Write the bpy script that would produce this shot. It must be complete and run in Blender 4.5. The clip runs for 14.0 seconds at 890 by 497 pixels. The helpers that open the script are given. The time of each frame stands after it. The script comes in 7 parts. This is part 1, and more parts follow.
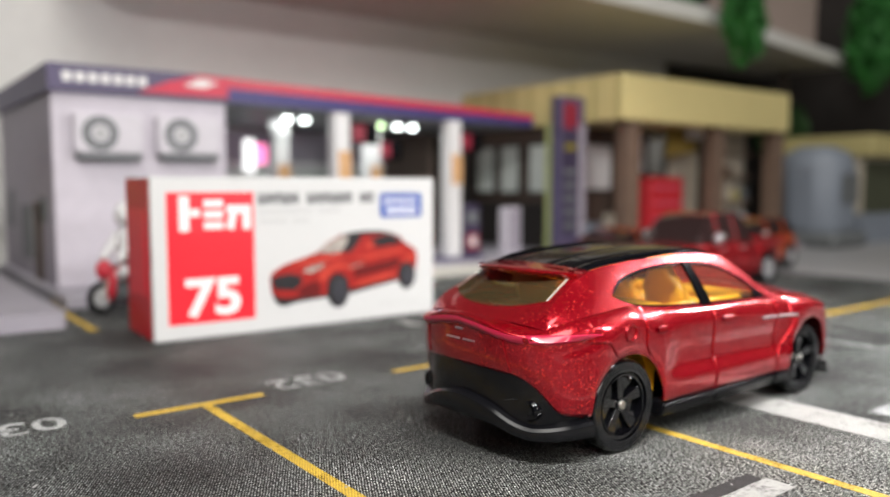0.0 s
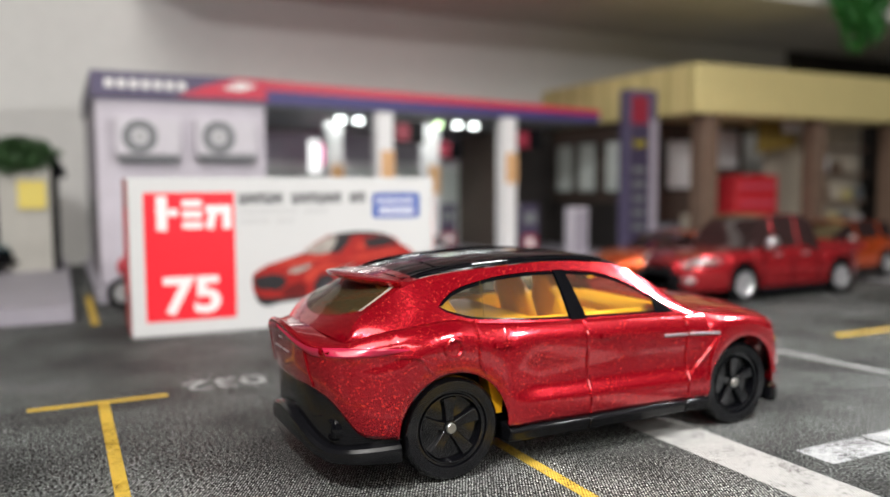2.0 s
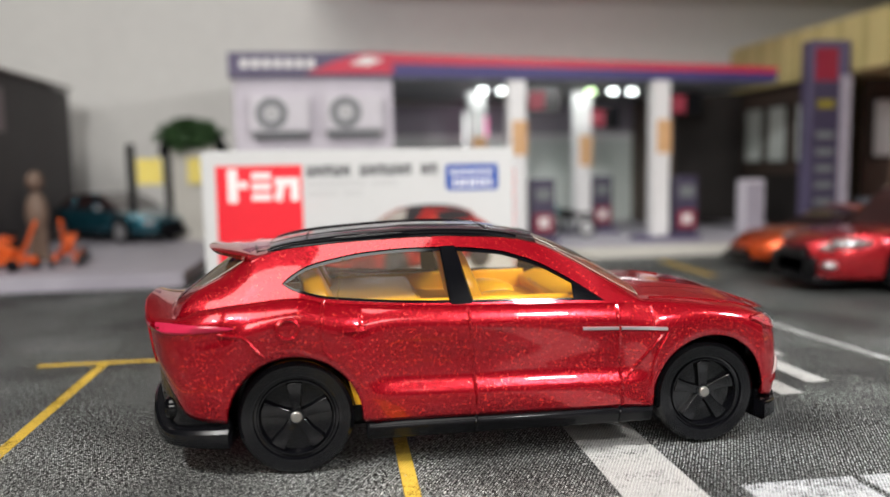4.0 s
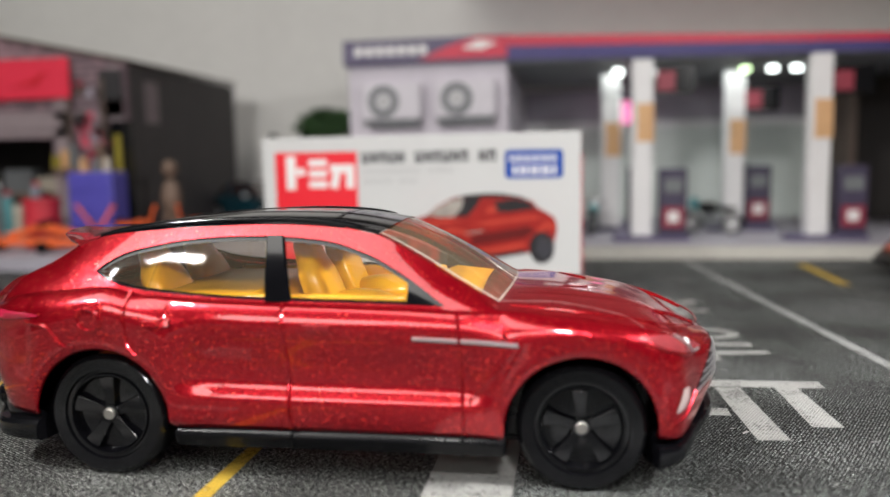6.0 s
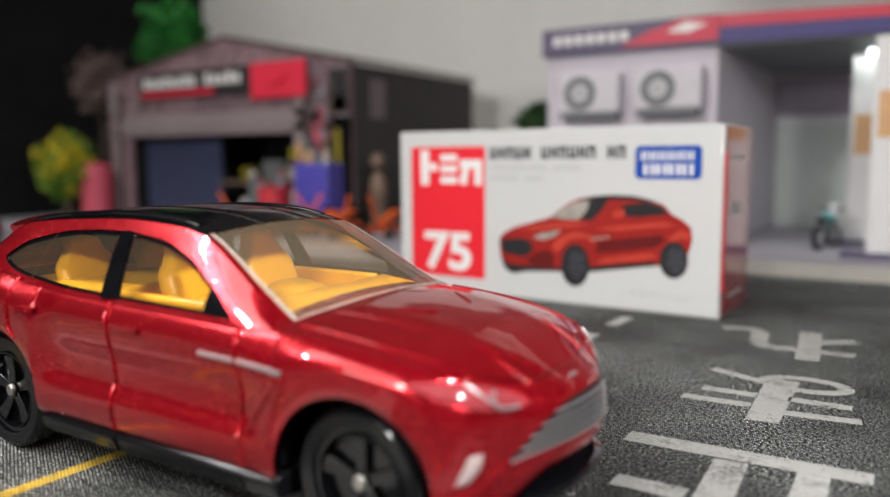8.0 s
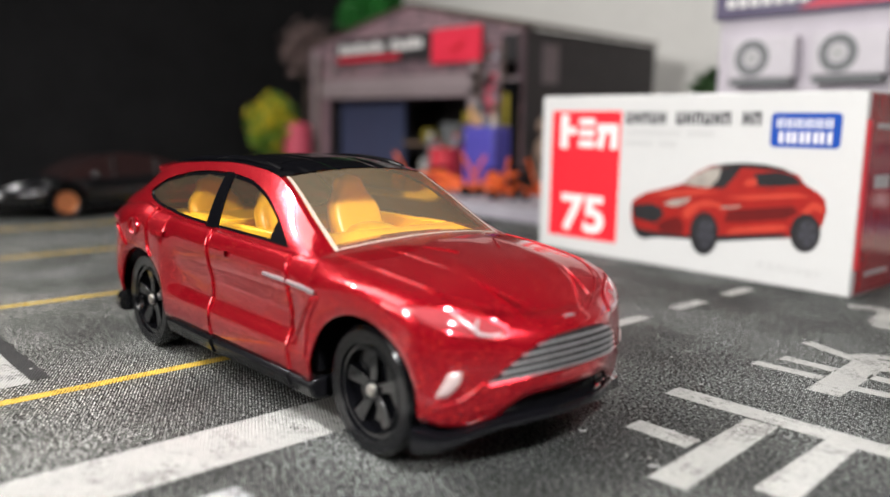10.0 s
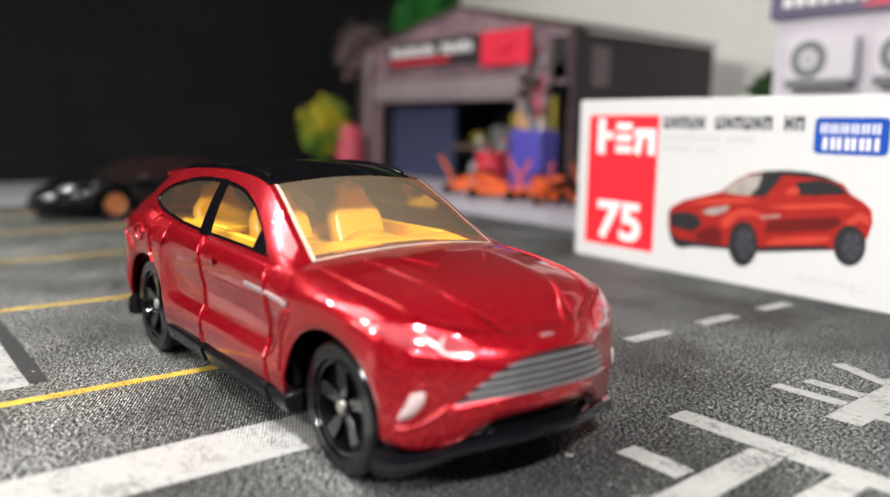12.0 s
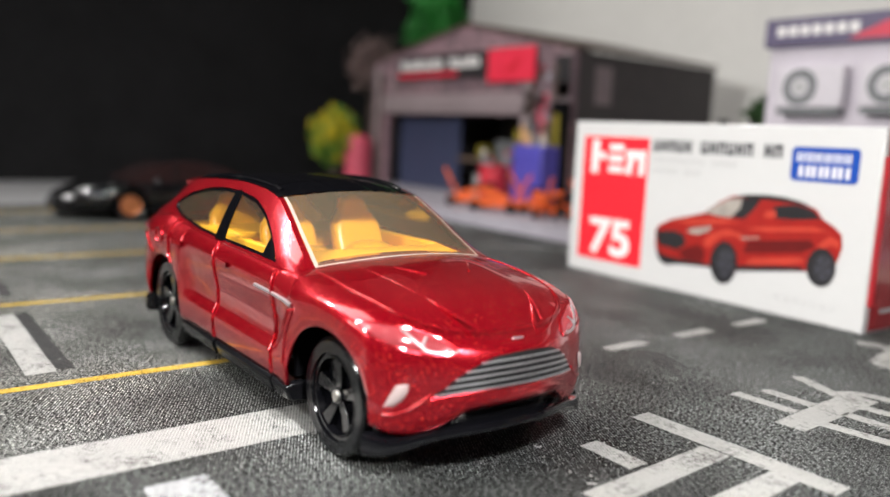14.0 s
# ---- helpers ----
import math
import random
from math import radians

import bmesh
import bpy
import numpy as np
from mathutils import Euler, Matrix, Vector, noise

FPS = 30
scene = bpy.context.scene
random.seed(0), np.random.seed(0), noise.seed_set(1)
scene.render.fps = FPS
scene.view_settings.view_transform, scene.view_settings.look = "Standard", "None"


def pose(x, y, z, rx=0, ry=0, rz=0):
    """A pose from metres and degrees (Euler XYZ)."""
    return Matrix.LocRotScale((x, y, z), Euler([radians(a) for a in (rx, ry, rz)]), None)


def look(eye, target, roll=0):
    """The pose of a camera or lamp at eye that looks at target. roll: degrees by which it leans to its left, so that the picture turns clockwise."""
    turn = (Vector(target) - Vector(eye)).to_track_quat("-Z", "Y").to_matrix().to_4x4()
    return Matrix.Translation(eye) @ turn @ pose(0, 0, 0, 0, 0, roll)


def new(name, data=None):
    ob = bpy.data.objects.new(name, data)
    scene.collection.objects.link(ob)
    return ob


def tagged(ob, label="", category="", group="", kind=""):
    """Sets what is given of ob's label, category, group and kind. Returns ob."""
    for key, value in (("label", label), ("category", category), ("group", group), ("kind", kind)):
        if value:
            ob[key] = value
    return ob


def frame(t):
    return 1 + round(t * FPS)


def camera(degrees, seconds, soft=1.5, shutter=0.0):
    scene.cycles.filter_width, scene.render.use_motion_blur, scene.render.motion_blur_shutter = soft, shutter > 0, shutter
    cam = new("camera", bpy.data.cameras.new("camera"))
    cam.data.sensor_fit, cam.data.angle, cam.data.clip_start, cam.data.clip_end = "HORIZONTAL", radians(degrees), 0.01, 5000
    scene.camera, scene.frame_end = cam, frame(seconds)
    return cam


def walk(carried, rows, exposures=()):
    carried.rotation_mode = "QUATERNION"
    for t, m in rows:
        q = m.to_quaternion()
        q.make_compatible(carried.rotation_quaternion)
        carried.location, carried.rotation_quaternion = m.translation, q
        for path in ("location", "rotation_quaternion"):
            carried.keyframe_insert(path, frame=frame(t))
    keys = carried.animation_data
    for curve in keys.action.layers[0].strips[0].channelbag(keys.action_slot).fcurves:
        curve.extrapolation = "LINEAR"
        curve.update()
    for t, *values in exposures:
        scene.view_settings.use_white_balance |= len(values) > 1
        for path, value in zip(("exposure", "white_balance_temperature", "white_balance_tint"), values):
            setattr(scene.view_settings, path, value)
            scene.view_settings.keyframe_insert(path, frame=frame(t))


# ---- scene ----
from mathutils.bvhtree import BVHTree

# Plan in centimetres: mat is z = 0, x along the parked cars, y towards the back wall.
CM = 0.01
cam = camera(59.4, 14.0)
PATH = [
    (0, (-1.309, -0.501, 3.582), (-0.097, 1.082, 3.421), 0.0),
    (0.5, (-0.684, -0.873, 3.599), (0.497, 0.731, 3.421), -0.0),
    (1, (0.257, -1.309, 3.576), (1.359, 0.352, 3.416), -0.0),
    (1.5, (1.378, -1.606, 3.568), (2.349, 0.135, 3.405), -0.2),
    (2, (2.665, -2.049, 3.58), (3.548, -0.262, 3.418), -0.2),
    (2.5, (4.042, -2.246, 3.52), (4.783, -0.399, 3.32), -0.6),
    (3, (5.243, -2.379, 3.453), (5.854, -0.486, 3.247), -0.7),
    (3.2, (5.664, -2.423, 3.459), (6.199, -0.506, 3.259), -0.8),
    (5.5, (10.495, -1.425, 3.204), (10.352, 0.555, 2.963), -1.1),
    (6, (11.507, -0.97, 3.183), (11.195, 0.993, 2.957), -1.1),
    (6.5, (12.436, -0.403, 3.143), (11.938, 1.519, 2.902), -1.1),
    (7, (13.438, 0.42, 3.12), (12.708, 2.269, 2.899), -0.9),
    (7.5, (14.51, 1.205, 3.157), (13.598, 2.975, 2.969), -0.5),
    (8, (15.366, 1.741, 3.148), (14.296, 3.415, 2.919), -0.3),
    (8.5, (16.001, 1.695, 3.09), (14.805, 3.276, 2.823), -0.2),
    (9, (16.53, 1.679, 3.054), (15.234, 3.175, 2.767), 0.4),
    (11.5, (17.422, 3.009, 3.087), (15.856, 4.21, 2.766), 0.8),
    (12, (17.452, 2.972, 3.12), (15.887, 4.178, 2.808), 1.0),
    (12.5, (17.525, 2.918, 3.107), (15.961, 4.126, 2.802), 0.9),
    (13, (17.547, 2.938, 3.161), (15.987, 4.16, 2.891), 1.3),
    (13.5, (17.972, 2.73, 3.22), (16.38, 3.9, 2.909), 2.1),
    (14, (18.32, 2.555, 3.305), (16.742, 3.749, 3.014), 2.7),
]
EXPOSURE = [(0.0, -0.28), (1.5, -0.45), (3.0, -0.45), (5.5, -0.78), (7.0, -0.74), (8.0, -0.76), (8.5, -0.56), (9.0, -0.47), (11.5, -0.20), (12.0, -0.22), (12.5, -0.60), (13.0, -0.47), (13.5, -0.43), (14.0, -0.34)]
walk(cam, [(t, look(Vector(eye) * CM, Vector(target) * CM, roll)) for t, eye, target, roll in PATH], EXPOSURE)
cam.data.dof.use_dof = True
cam.data.dof.focus_distance = 9.2 * CM
cam.data.dof.aperture_fstop = FSTOP = 16.5

# ---- light: a room with a long ceiling lamp, an added low fill behind, fixed stand-ins for a carried torch ----
world = bpy.data.worlds.new("room_light")
scene.world = world
world.use_nodes = True
world.node_tree.nodes["Background"].inputs[0].default_value = (0.80, 0.88, 1.0, 1)
world.node_tree.nodes["Background"].inputs[1].default_value = 0.045


def area_lamp(name, eye, target, sx, sy, watts, colour, spread=180):
    data = bpy.data.lights.new(name, "AREA")
    data.shape, data.size, data.size_y = "RECTANGLE", sx * CM, sy * CM
    data.energy, data.color, data.spread = watts, colour, radians(spread)
    ob = new(name, data)
    ob.matrix_world = look(Vector(eye) * CM, Vector(target) * CM)
    return ob


ceiling_lamp = area_lamp("ceiling_lamp", (-35, -45, 125), (2, 18, 0), 115, 56, 14.5, (1.0, 0.97, 0.92))
# low fill lamp added behind the camera; no window is known there
area_lamp("low_fill_lamp", (-8, -108.5, 48), (10, 30, 6), 70, 26, 7.2, (1.0, 0.97, 0.92))
# three fixed lamps stand in for one light carried with the camera
area_lamp("torch_stand_in", (-3.0, -3.0, 17.0), (2.5, 7.0, 0.0), 1.4, 1.4, 0.66, (1.0, 0.98, 0.97))
area_lamp("torch_stand_in", (21.0, 4.2, 9.6), (13.5, 8.5, 0.3), 1.3, 1.3, 0.38, (1.0, 0.98, 0.97))
area_lamp("torch_stand_in", (13.0, -3.0, 8.0), (9.6, 8, 1.0), 1.2, 1.2, 0.075, (1.0, 0.98, 0.97), 130)
area_lamp("canopy_light", (16.6, 29.4, 6.2), (16.6, 29.6, 0), 8.0, 2.0, 0.035, (0.93, 1.0, 0.97))


# ---- materials ----
def mat(name, colour, rough=0.5, metal=0.0, var=0.0, scale=900.0, bump=0.0, coat=0.0, colour2=None, alpha=None,
        emit=0.0, spec=0.5, spotty=False):
    """A node material: two noise scales vary colour and roughness, fine noise gives relief."""
    m = bpy.data.materials.new(name)
    m.use_nodes = True
    nt = m.node_tree
    b = nt.nodes["Principled BSDF"]
    b.inputs["Base Color"].default_value = (*colour, 1)
    b.inputs["Roughness"].default_value = rough
    b.inputs["Metallic"].default_value = metal
    b.inputs["Specular IOR Level"].default_value = spec
    b.inputs["Coat Weight"].default_value = coat
    b.inputs["Coat Roughness"].default_value = 0.05
    if emit:
        b.inputs["Emission Color"].default_value = (*colour, 1)
        b.inputs["Emission Strength"].default_value = emit
    if var or bump or colour2:
        tc = nt.nodes.new("ShaderNodeTexCoord")
        n1 = nt.nodes.new("ShaderNodeTexNoise")
        n2 = nt.nodes.new("ShaderNodeTexNoise")
        n1.inputs["Scale"].default_value, n2.inputs["Scale"].default_value = scale, scale * 0.13
        n1.inputs["Detail"].default_value = 4
        for n in (n1, n2):
            nt.links.new(tc.outputs["Object"], n.inputs["Vector"])
        add = nt.nodes.new("ShaderNodeMath")
        add.operation = "ADD"
        nt.links.new(n1.outputs["Fac"], add.inputs[0])
        nt.links.new(n2.outputs["Fac"], add.inputs[1])
        ramp = nt.nodes.new("ShaderNodeMapRange")
        ramp.inputs["From Min"].default_value, ramp.inputs["From Max"].default_value = (0.85, 1.15) if spotty else (0.6, 1.4)
        nt.links.new(add.outputs[0], ramp.inputs["Value"])
        mix = nt.nodes.new("ShaderNodeMix")
        mix.data_type = "RGBA"
        c2 = colour2 or tuple(min(1, c * (1 + var)) for c in colour)
        c1 = colour if colour2 else tuple(c * (1 - var) for c in colour)
        mix.inputs[6].default_value, mix.inputs[7].default_value = (*c1, 1), (*c2, 1)
        nt.links.new(ramp.outputs[0], mix.inputs[0])
        nt.links.new(mix.outputs[2], b.inputs["Base Color"])
        rr = nt.nodes.new("ShaderNodeMapRange")
        rr.inputs["To Min"].default_value, rr.inputs["To Max"].default_value = max(0.02, rough * 0.8), min(1, rough * 1.2)
        nt.links.new(n2.outputs["Fac"], rr.inputs["Value"])
        nt.links.new(rr.outputs[0], b.inputs["Roughness"])
        if bump:
            bp = nt.nodes.new("ShaderNodeBump")
            bp.inputs["Strength"].default_value, bp.inputs["Distance"].default_value = bump, 0.0003
            nt.links.new(n1.outputs["Fac"], bp.inputs["Height"])
            nt.links.new(bp.outputs[0], b.inputs["Normal"])
    return m


def glass_mat(name, colour, rough=0.05, haze=(0.46, 0.41, 0.37), milk=0.0):
    """Thin clear plastic: see-through, with Fresnel gloss; its milky haze paints in reflections and the lit cabin."""
    m = bpy.data.materials.new(name)
    m.use_nodes = True
    nt = m.node_tree
    nt.nodes.remove(nt.nodes["Principled BSDF"])
    out = nt.nodes["Material Output"]
    tr, gl, df = (nt.nodes.new("ShaderNodeBsdf" + k) for k in ("Transparent", "Glossy", "Diffuse"))
    tr.inputs[0].default_value = (*colour, 1)
    df.inputs[0].default_value = (*haze, 1)
    gl.inputs["Roughness"].default_value = rough
    fr, mx, mk = nt.nodes.new("ShaderNodeFresnel"), nt.nodes.new("ShaderNodeMixShader"), nt.nodes.new("ShaderNodeMixShader")
    fr.inputs[0].default_value = 1.22
    tc, wob, bp = nt.nodes.new("ShaderNodeTexCoord"), nt.nodes.new("ShaderNodeTexNoise"), nt.nodes.new("ShaderNodeBump")
    wob.inputs["Scale"].default_value = 260
    bp.inputs["Strength"].default_value, bp.inputs["Distance"].default_value = 0.08, 0.0002
    nt.links.new(tc.outputs["Object"], wob.inputs["Vector"])
    nt.links.new(wob.outputs["Fac"], bp.inputs["Height"])
    nt.links.new(bp.outputs[0], gl.inputs["Normal"])
    mk.inputs[0].default_value = milk
    nt.links.new(tr.outputs[0], mk.inputs[1])
    nt.links.new(df.outputs[0], mk.inputs[2])
    nt.links.new(fr.outputs[0], mx.inputs[0])
    nt.links.new(mk.outputs[0], mx.inputs[1])
    nt.links.new(gl.outputs[0], mx.inputs[2])
    nt.links.new(mx.outputs[0], out.inputs[0])
    return m


# ---- mesh helpers (all in centimetres) ----
def finish(name, bm, material, smooth=False, bevel=0.0):
    me = bpy.data.meshes.new(name)
    bmesh.ops.scale(bm, vec=(CM, CM, CM), verts=bm.verts)
    bmesh.ops.recalc_face_normals(bm, faces=bm.faces)
    bm.to_mesh(me)
    bm.free()
    me.materials.append(material)
    if smooth:
        me.polygons.foreach_set("use_smooth", [True] * len(me.polygons))
        me.set_sharp_from_angle(angle=radians(smooth if smooth is not True else 40))
    ob = new(name, me)
    if bevel:
        mod = ob.modifiers.new("edge", "BEVEL")
        mod.width, mod.segments, mod.limit_method = bevel * CM, 2, "ANGLE"
        me.polygons.foreach_set("use_smooth", [True] * len(me.polygons))
        me.set_sharp_from_angle(angle=radians(50))
    return ob


def part(name, bm, material, parent, label="", smooth=False, bevel=0.0):
    ob = finish(name, bm, material, smooth, bevel)
    ob.parent = parent
    if label:
        ob["label"] = label
    return ob


def thing(name, x, y, z, turn, label, category, group="", kind=""):
    """An Empty at a thing's base."""
    ob = new(name)
    ob.empty_display_size = 0.01
    ob.matrix_world = pose(x * CM, y * CM, z * CM, 0, 0, turn)
    return tagged(ob, label, category, group, kind)


def add_box(bm, x0, x1, y0, y1, z0, z1):
    m = Matrix.Translation(((x0 + x1) / 2, (y0 + y1) / 2, (z0 + z1) / 2)) @ Matrix.Diagonal((x1 - x0, y1 - y0, z1 - z0, 1))
    bmesh.ops.create_cube(bm, size=1, matrix=m)
    return bm


def box(x0, x1, y0, y1, z0, z1):
    return add_box(bmesh.new(), x0, x1, y0, y1, z0, z1)


def boxes(*rows):
    bm = bmesh.new()
    for r in rows:
        add_box(bm, *r)
    return bm


def add_cyl(bm, p, q, r, r2=None, seg=16):
    p, q = Vector(p), Vector(q)
    m = Matrix.Translation((p + q) / 2) @ (q - p).to_track_quat("Z", "Y").to_matrix().to_4x4()
    bmesh.ops.create_cone(bm, cap_ends=True, segments=seg, radius1=r, radius2=r if r2 is None else r2, depth=(q - p).length, matrix=m)
    return bm


def cyl(p, q, r, r2=None, seg=16):
    return add_cyl(bmesh.new(), p, q, r, r2, seg)


def add_ball(bm, c, rx, ry, rz, u=16, v=10):
    bmesh.ops.create_uvsphere(bm, u_segments=u, v_segments=v, radius=1, matrix=Matrix.Translation(c) @ Matrix.Diagonal((rx, ry, rz, 1)))
    return bm


def ball(c, rx, ry, rz, u=16, v=10):
    return add_ball(bmesh.new(), c, rx, ry, rz, u, v)


def add_prism(bm, pts, axis, a, b):
    """Extrudes an outline of (u, v) along axis from a to b."""
    def at(u, v, w):
        return {"x": (w, u, v), "y": (u, w, v), "z": (u, v, w)}[axis]
    lo = [bm.verts.new(at(u, v, a)) for u, v in pts]
    hi = [bm.verts.new(at(u, v, b)) for u, v in pts]
    n = len(pts)
    bm.faces.new(lo)
    bm.faces.new(hi[::-1])
    for i in range(n):
        bm.faces.new((lo[i], lo[(i + 1) % n], hi[(i + 1) % n], hi[i]))
    return bm


def prism(pts, axis, a, b):
    return add_prism(bmesh.new(), pts, axis, a, b)


def lathe(rings, axis_y=True, seg=32):
    """Spins (radius, depth) rows round the y axis."""
    bm = bmesh.new()
    loops = []
    for r, d in rings:
        loops.append([bm.verts.new((r * math.cos(a), d, r * math.sin(a))) for a in (2 * math.pi * k / seg for k in range(seg))])
    for a, b in zip(loops, loops[1:]):
        for k in range(seg):
            bm.faces.new((a[k], a[(k + 1) % seg], b[(k + 1) % seg], b[k]))
    return bm


def grid(rows):
    """A sheet through rows of points."""
    bm = bmesh.new()
    vs = [[bm.verts.new(p) for p in row] for row in rows]
    for a, b in zip(vs, vs[1:]):
        for k in range(len(a) - 1):
            bm.faces.new((a[k], a[k + 1], b[k + 1], b[k]))
    bmesh.ops.remove_doubles(bm, verts=bm.verts, dist=0.0004)
    return bm


def curve(pts):
    """A smooth function through (x, value) pairs, monotone between them."""
    xs, ys = [p[0] for p in pts], [p[1] for p in pts]
    d = [(ys[i + 1] - ys[i]) / (xs[i + 1] - xs[i]) for i in range(len(xs) - 1)]
    m = [d[0]] + [0 if d[i - 1] * d[i] <= 0 else 2 * d[i - 1] * d[i] / (d[i - 1] + d[i]) for i in range(1, len(d))] + [d[-1]]

    def f(x):
        if x <= xs[0]:
            return ys[0]
        if x >= xs[-1]:
            return ys[-1]
        i = max(k for k in range(len(d)) if xs[k] <= x)
        h = xs[i + 1] - xs[i]
        t = (x - xs[i]) / h
        return ((2 * t**3 - 3 * t * t + 1) * ys[i] + (t**3 - 2 * t * t + t) * h * m[i]
                + (3 * t * t - 2 * t**3) * ys[i + 1] + (t**3 - t * t) * h * m[i + 1])
    return f


def lettering(name, words, x, y, z, size, material, parent, rot, depth=0.006, label="", bold=0.0, stretch=1.0):
    """Raised printed characters as a mesh."""
    data = bpy.data.curves.new(name, "FONT")
    data.body, data.size, data.extrude, data.align_x, data.align_y = words, size * CM, depth * CM, "CENTER", "CENTER"
    data.offset = bold * CM
    tmp = new(name, data)
    me = bpy.data.meshes.new_from_object(tmp.evaluated_get(bpy.context.evaluated_depsgraph_get()))
    bpy.data.objects.remove(tmp)
    me.materials.clear()
    me.materials.append(material)
    ob = new(name, me)
    ob.parent = parent
    ob.matrix_local = pose(x * CM, y * CM, z * CM, *rot) @ Matrix.Diagonal((stretch, 1, 1, 1))
    if label:
        ob["label"] = label
    return ob

# ---- material library ----
def weave(nt, tc):
    """Two crossing sets of fine threads, as a height from 0 to 1."""
    waves = []
    for turn in (28, 118):
        mp = nt.nodes.new("ShaderNodeMapping")
        mp.inputs["Rotation"].default_value = (0, 0, radians(turn))
        nt.links.new(tc.outputs["Object"], mp.inputs["Vector"])
        w = nt.nodes.new("ShaderNodeTexWave")
        w.inputs["Scale"].default_value, w.inputs["Distortion"].default_value = 920, 2.2
        w.inputs["Detail Scale"].default_value = 0.9
        nt.links.new(mp.outputs[0], w.inputs["Vector"])
        waves.append(w)
    wv = nt.nodes.new("ShaderNodeMath")
    wv.operation = "MULTIPLY"
    nt.links.new(waves[0].outputs["Fac"], wv.inputs[0])
    nt.links.new(waves[1].outputs["Fac"], wv.inputs[1])
    return wv


def mat_print():
    """The printed cloth mat: woven relief, mottled asphalt print, a paler bay field."""
    m = bpy.data.materials.new("printed_cloth_mat")
    m.use_nodes = True
    nt = m.node_tree
    b = nt.nodes["Principled BSDF"]
    tc = nt.nodes.new("ShaderNodeTexCoord")
    sep = nt.nodes.new("ShaderNodeSeparateXYZ")
    nt.links.new(tc.outputs["Object"], sep.inputs[0])
    bay = nt.nodes.new("ShaderNodeMapRange")
    bay.inputs["From Min"].default_value, bay.inputs["From Max"].default_value = 0.106, 0.096
    nt.links.new(sep.outputs[0], bay.inputs["Value"])
    row = nt.nodes.new("ShaderNodeMapRange")
    row.inputs["From Min"].default_value, row.inputs["From Max"].default_value = 0.085, 0.045
    nt.links.new(sep.outputs[1], row.inputs["Value"])
    both = nt.nodes.new("ShaderNodeMath")
    both.operation = "MULTIPLY"
    nt.links.new(bay.outputs[0], both.inputs[0])
    nt.links.new(row.outputs[0], both.inputs[1])
    big = nt.nodes.new("ShaderNodeTexNoise")
    big.inputs["Scale"].default_value, big.inputs["Detail"].default_value = 42, 7
    fine = nt.nodes.new("ShaderNodeTexNoise")
    fine.inputs["Scale"].default_value, fine.inputs["Detail"].default_value = 2500, 3
    for n in (big, fine):
        nt.links.new(tc.outputs["Object"], n.inputs["Vector"])
    mix = nt.nodes.new("ShaderNodeMix")
    mix.data_type = "RGBA"
    mix.inputs[6].default_value, mix.inputs[7].default_value = (0.055, 0.058, 0.056, 1), (0.095, 0.097, 0.091, 1)
    nt.links.new(both.outputs[0], mix.inputs[0])
    var = nt.nodes.new("ShaderNodeMapRange")
    var.inputs["From Min"].default_value, var.inputs["From Max"].default_value = 0.36, 0.64
    var.inputs["To Min"].default_value, var.inputs["To Max"].default_value = 0.55, 1.5
    nt.links.new(big.outputs["Fac"], var.inputs["Value"])
    # bright specks paint glints off the weave into the colour
    speck = nt.nodes.new("ShaderNodeMapRange")
    speck.inputs["From Min"].default_value, speck.inputs["From Max"].default_value = 0.40, 0.68
    speck.inputs["To Min"].default_value, speck.inputs["To Max"].default_value = 0.04, 2.9
    nt.links.new(fine.outputs["Fac"], speck.inputs["Value"])
    mul = nt.nodes.new("ShaderNodeMath")
    mul.operation = "MULTIPLY"
    nt.links.new(var.outputs[0], mul.inputs[0])
    nt.links.new(speck.outputs[0], mul.inputs[1])
    wv = weave(nt, tc)
    thread = nt.nodes.new("ShaderNodeMapRange")
    thread.inputs["From Min"].default_value, thread.inputs["From Max"].default_value = 0.08, 0.85
    thread.inputs["To Min"].default_value, thread.inputs["To Max"].default_value = 0.08, 6.2
    nt.links.new(wv.outputs[0], thread.inputs["Value"])
    mul2 = nt.nodes.new("ShaderNodeMath")
    mul2.operation = "MULTIPLY"
    nt.links.new(mul.outputs[0], mul2.inputs[0])
    nt.links.new(thread.outputs[0], mul2.inputs[1])
    sc = nt.nodes.new("ShaderNodeVectorMath")
    sc.operation = "SCALE"
    nt.links.new(mix.outputs[2], sc.inputs[0])
    nt.links.new(mul2.outputs[0], sc.inputs["Scale"])
    nt.links.new(sc.outputs[0], b.inputs["Base Color"])
    b.inputs["Roughness"].default_value = 0.55
    b.inputs["Specular IOR Level"].default_value = 0.10
    bp = nt.nodes.new("ShaderNodeBump")
    bp.inputs["Strength"].default_value, bp.inputs["Distance"].default_value = 0.9, 0.0002
    pile = nt.nodes.new("ShaderNodeMath")
    pile.operation = "ADD"
    nt.links.new(wv.outputs[0], pile.inputs[0])
    nt.links.new(fine.outputs["Fac"], pile.inputs[1])
    nt.links.new(pile.outputs[0], bp.inputs["Height"])
    nt.links.new(bp.outputs[0], b.inputs["Normal"])
    return m


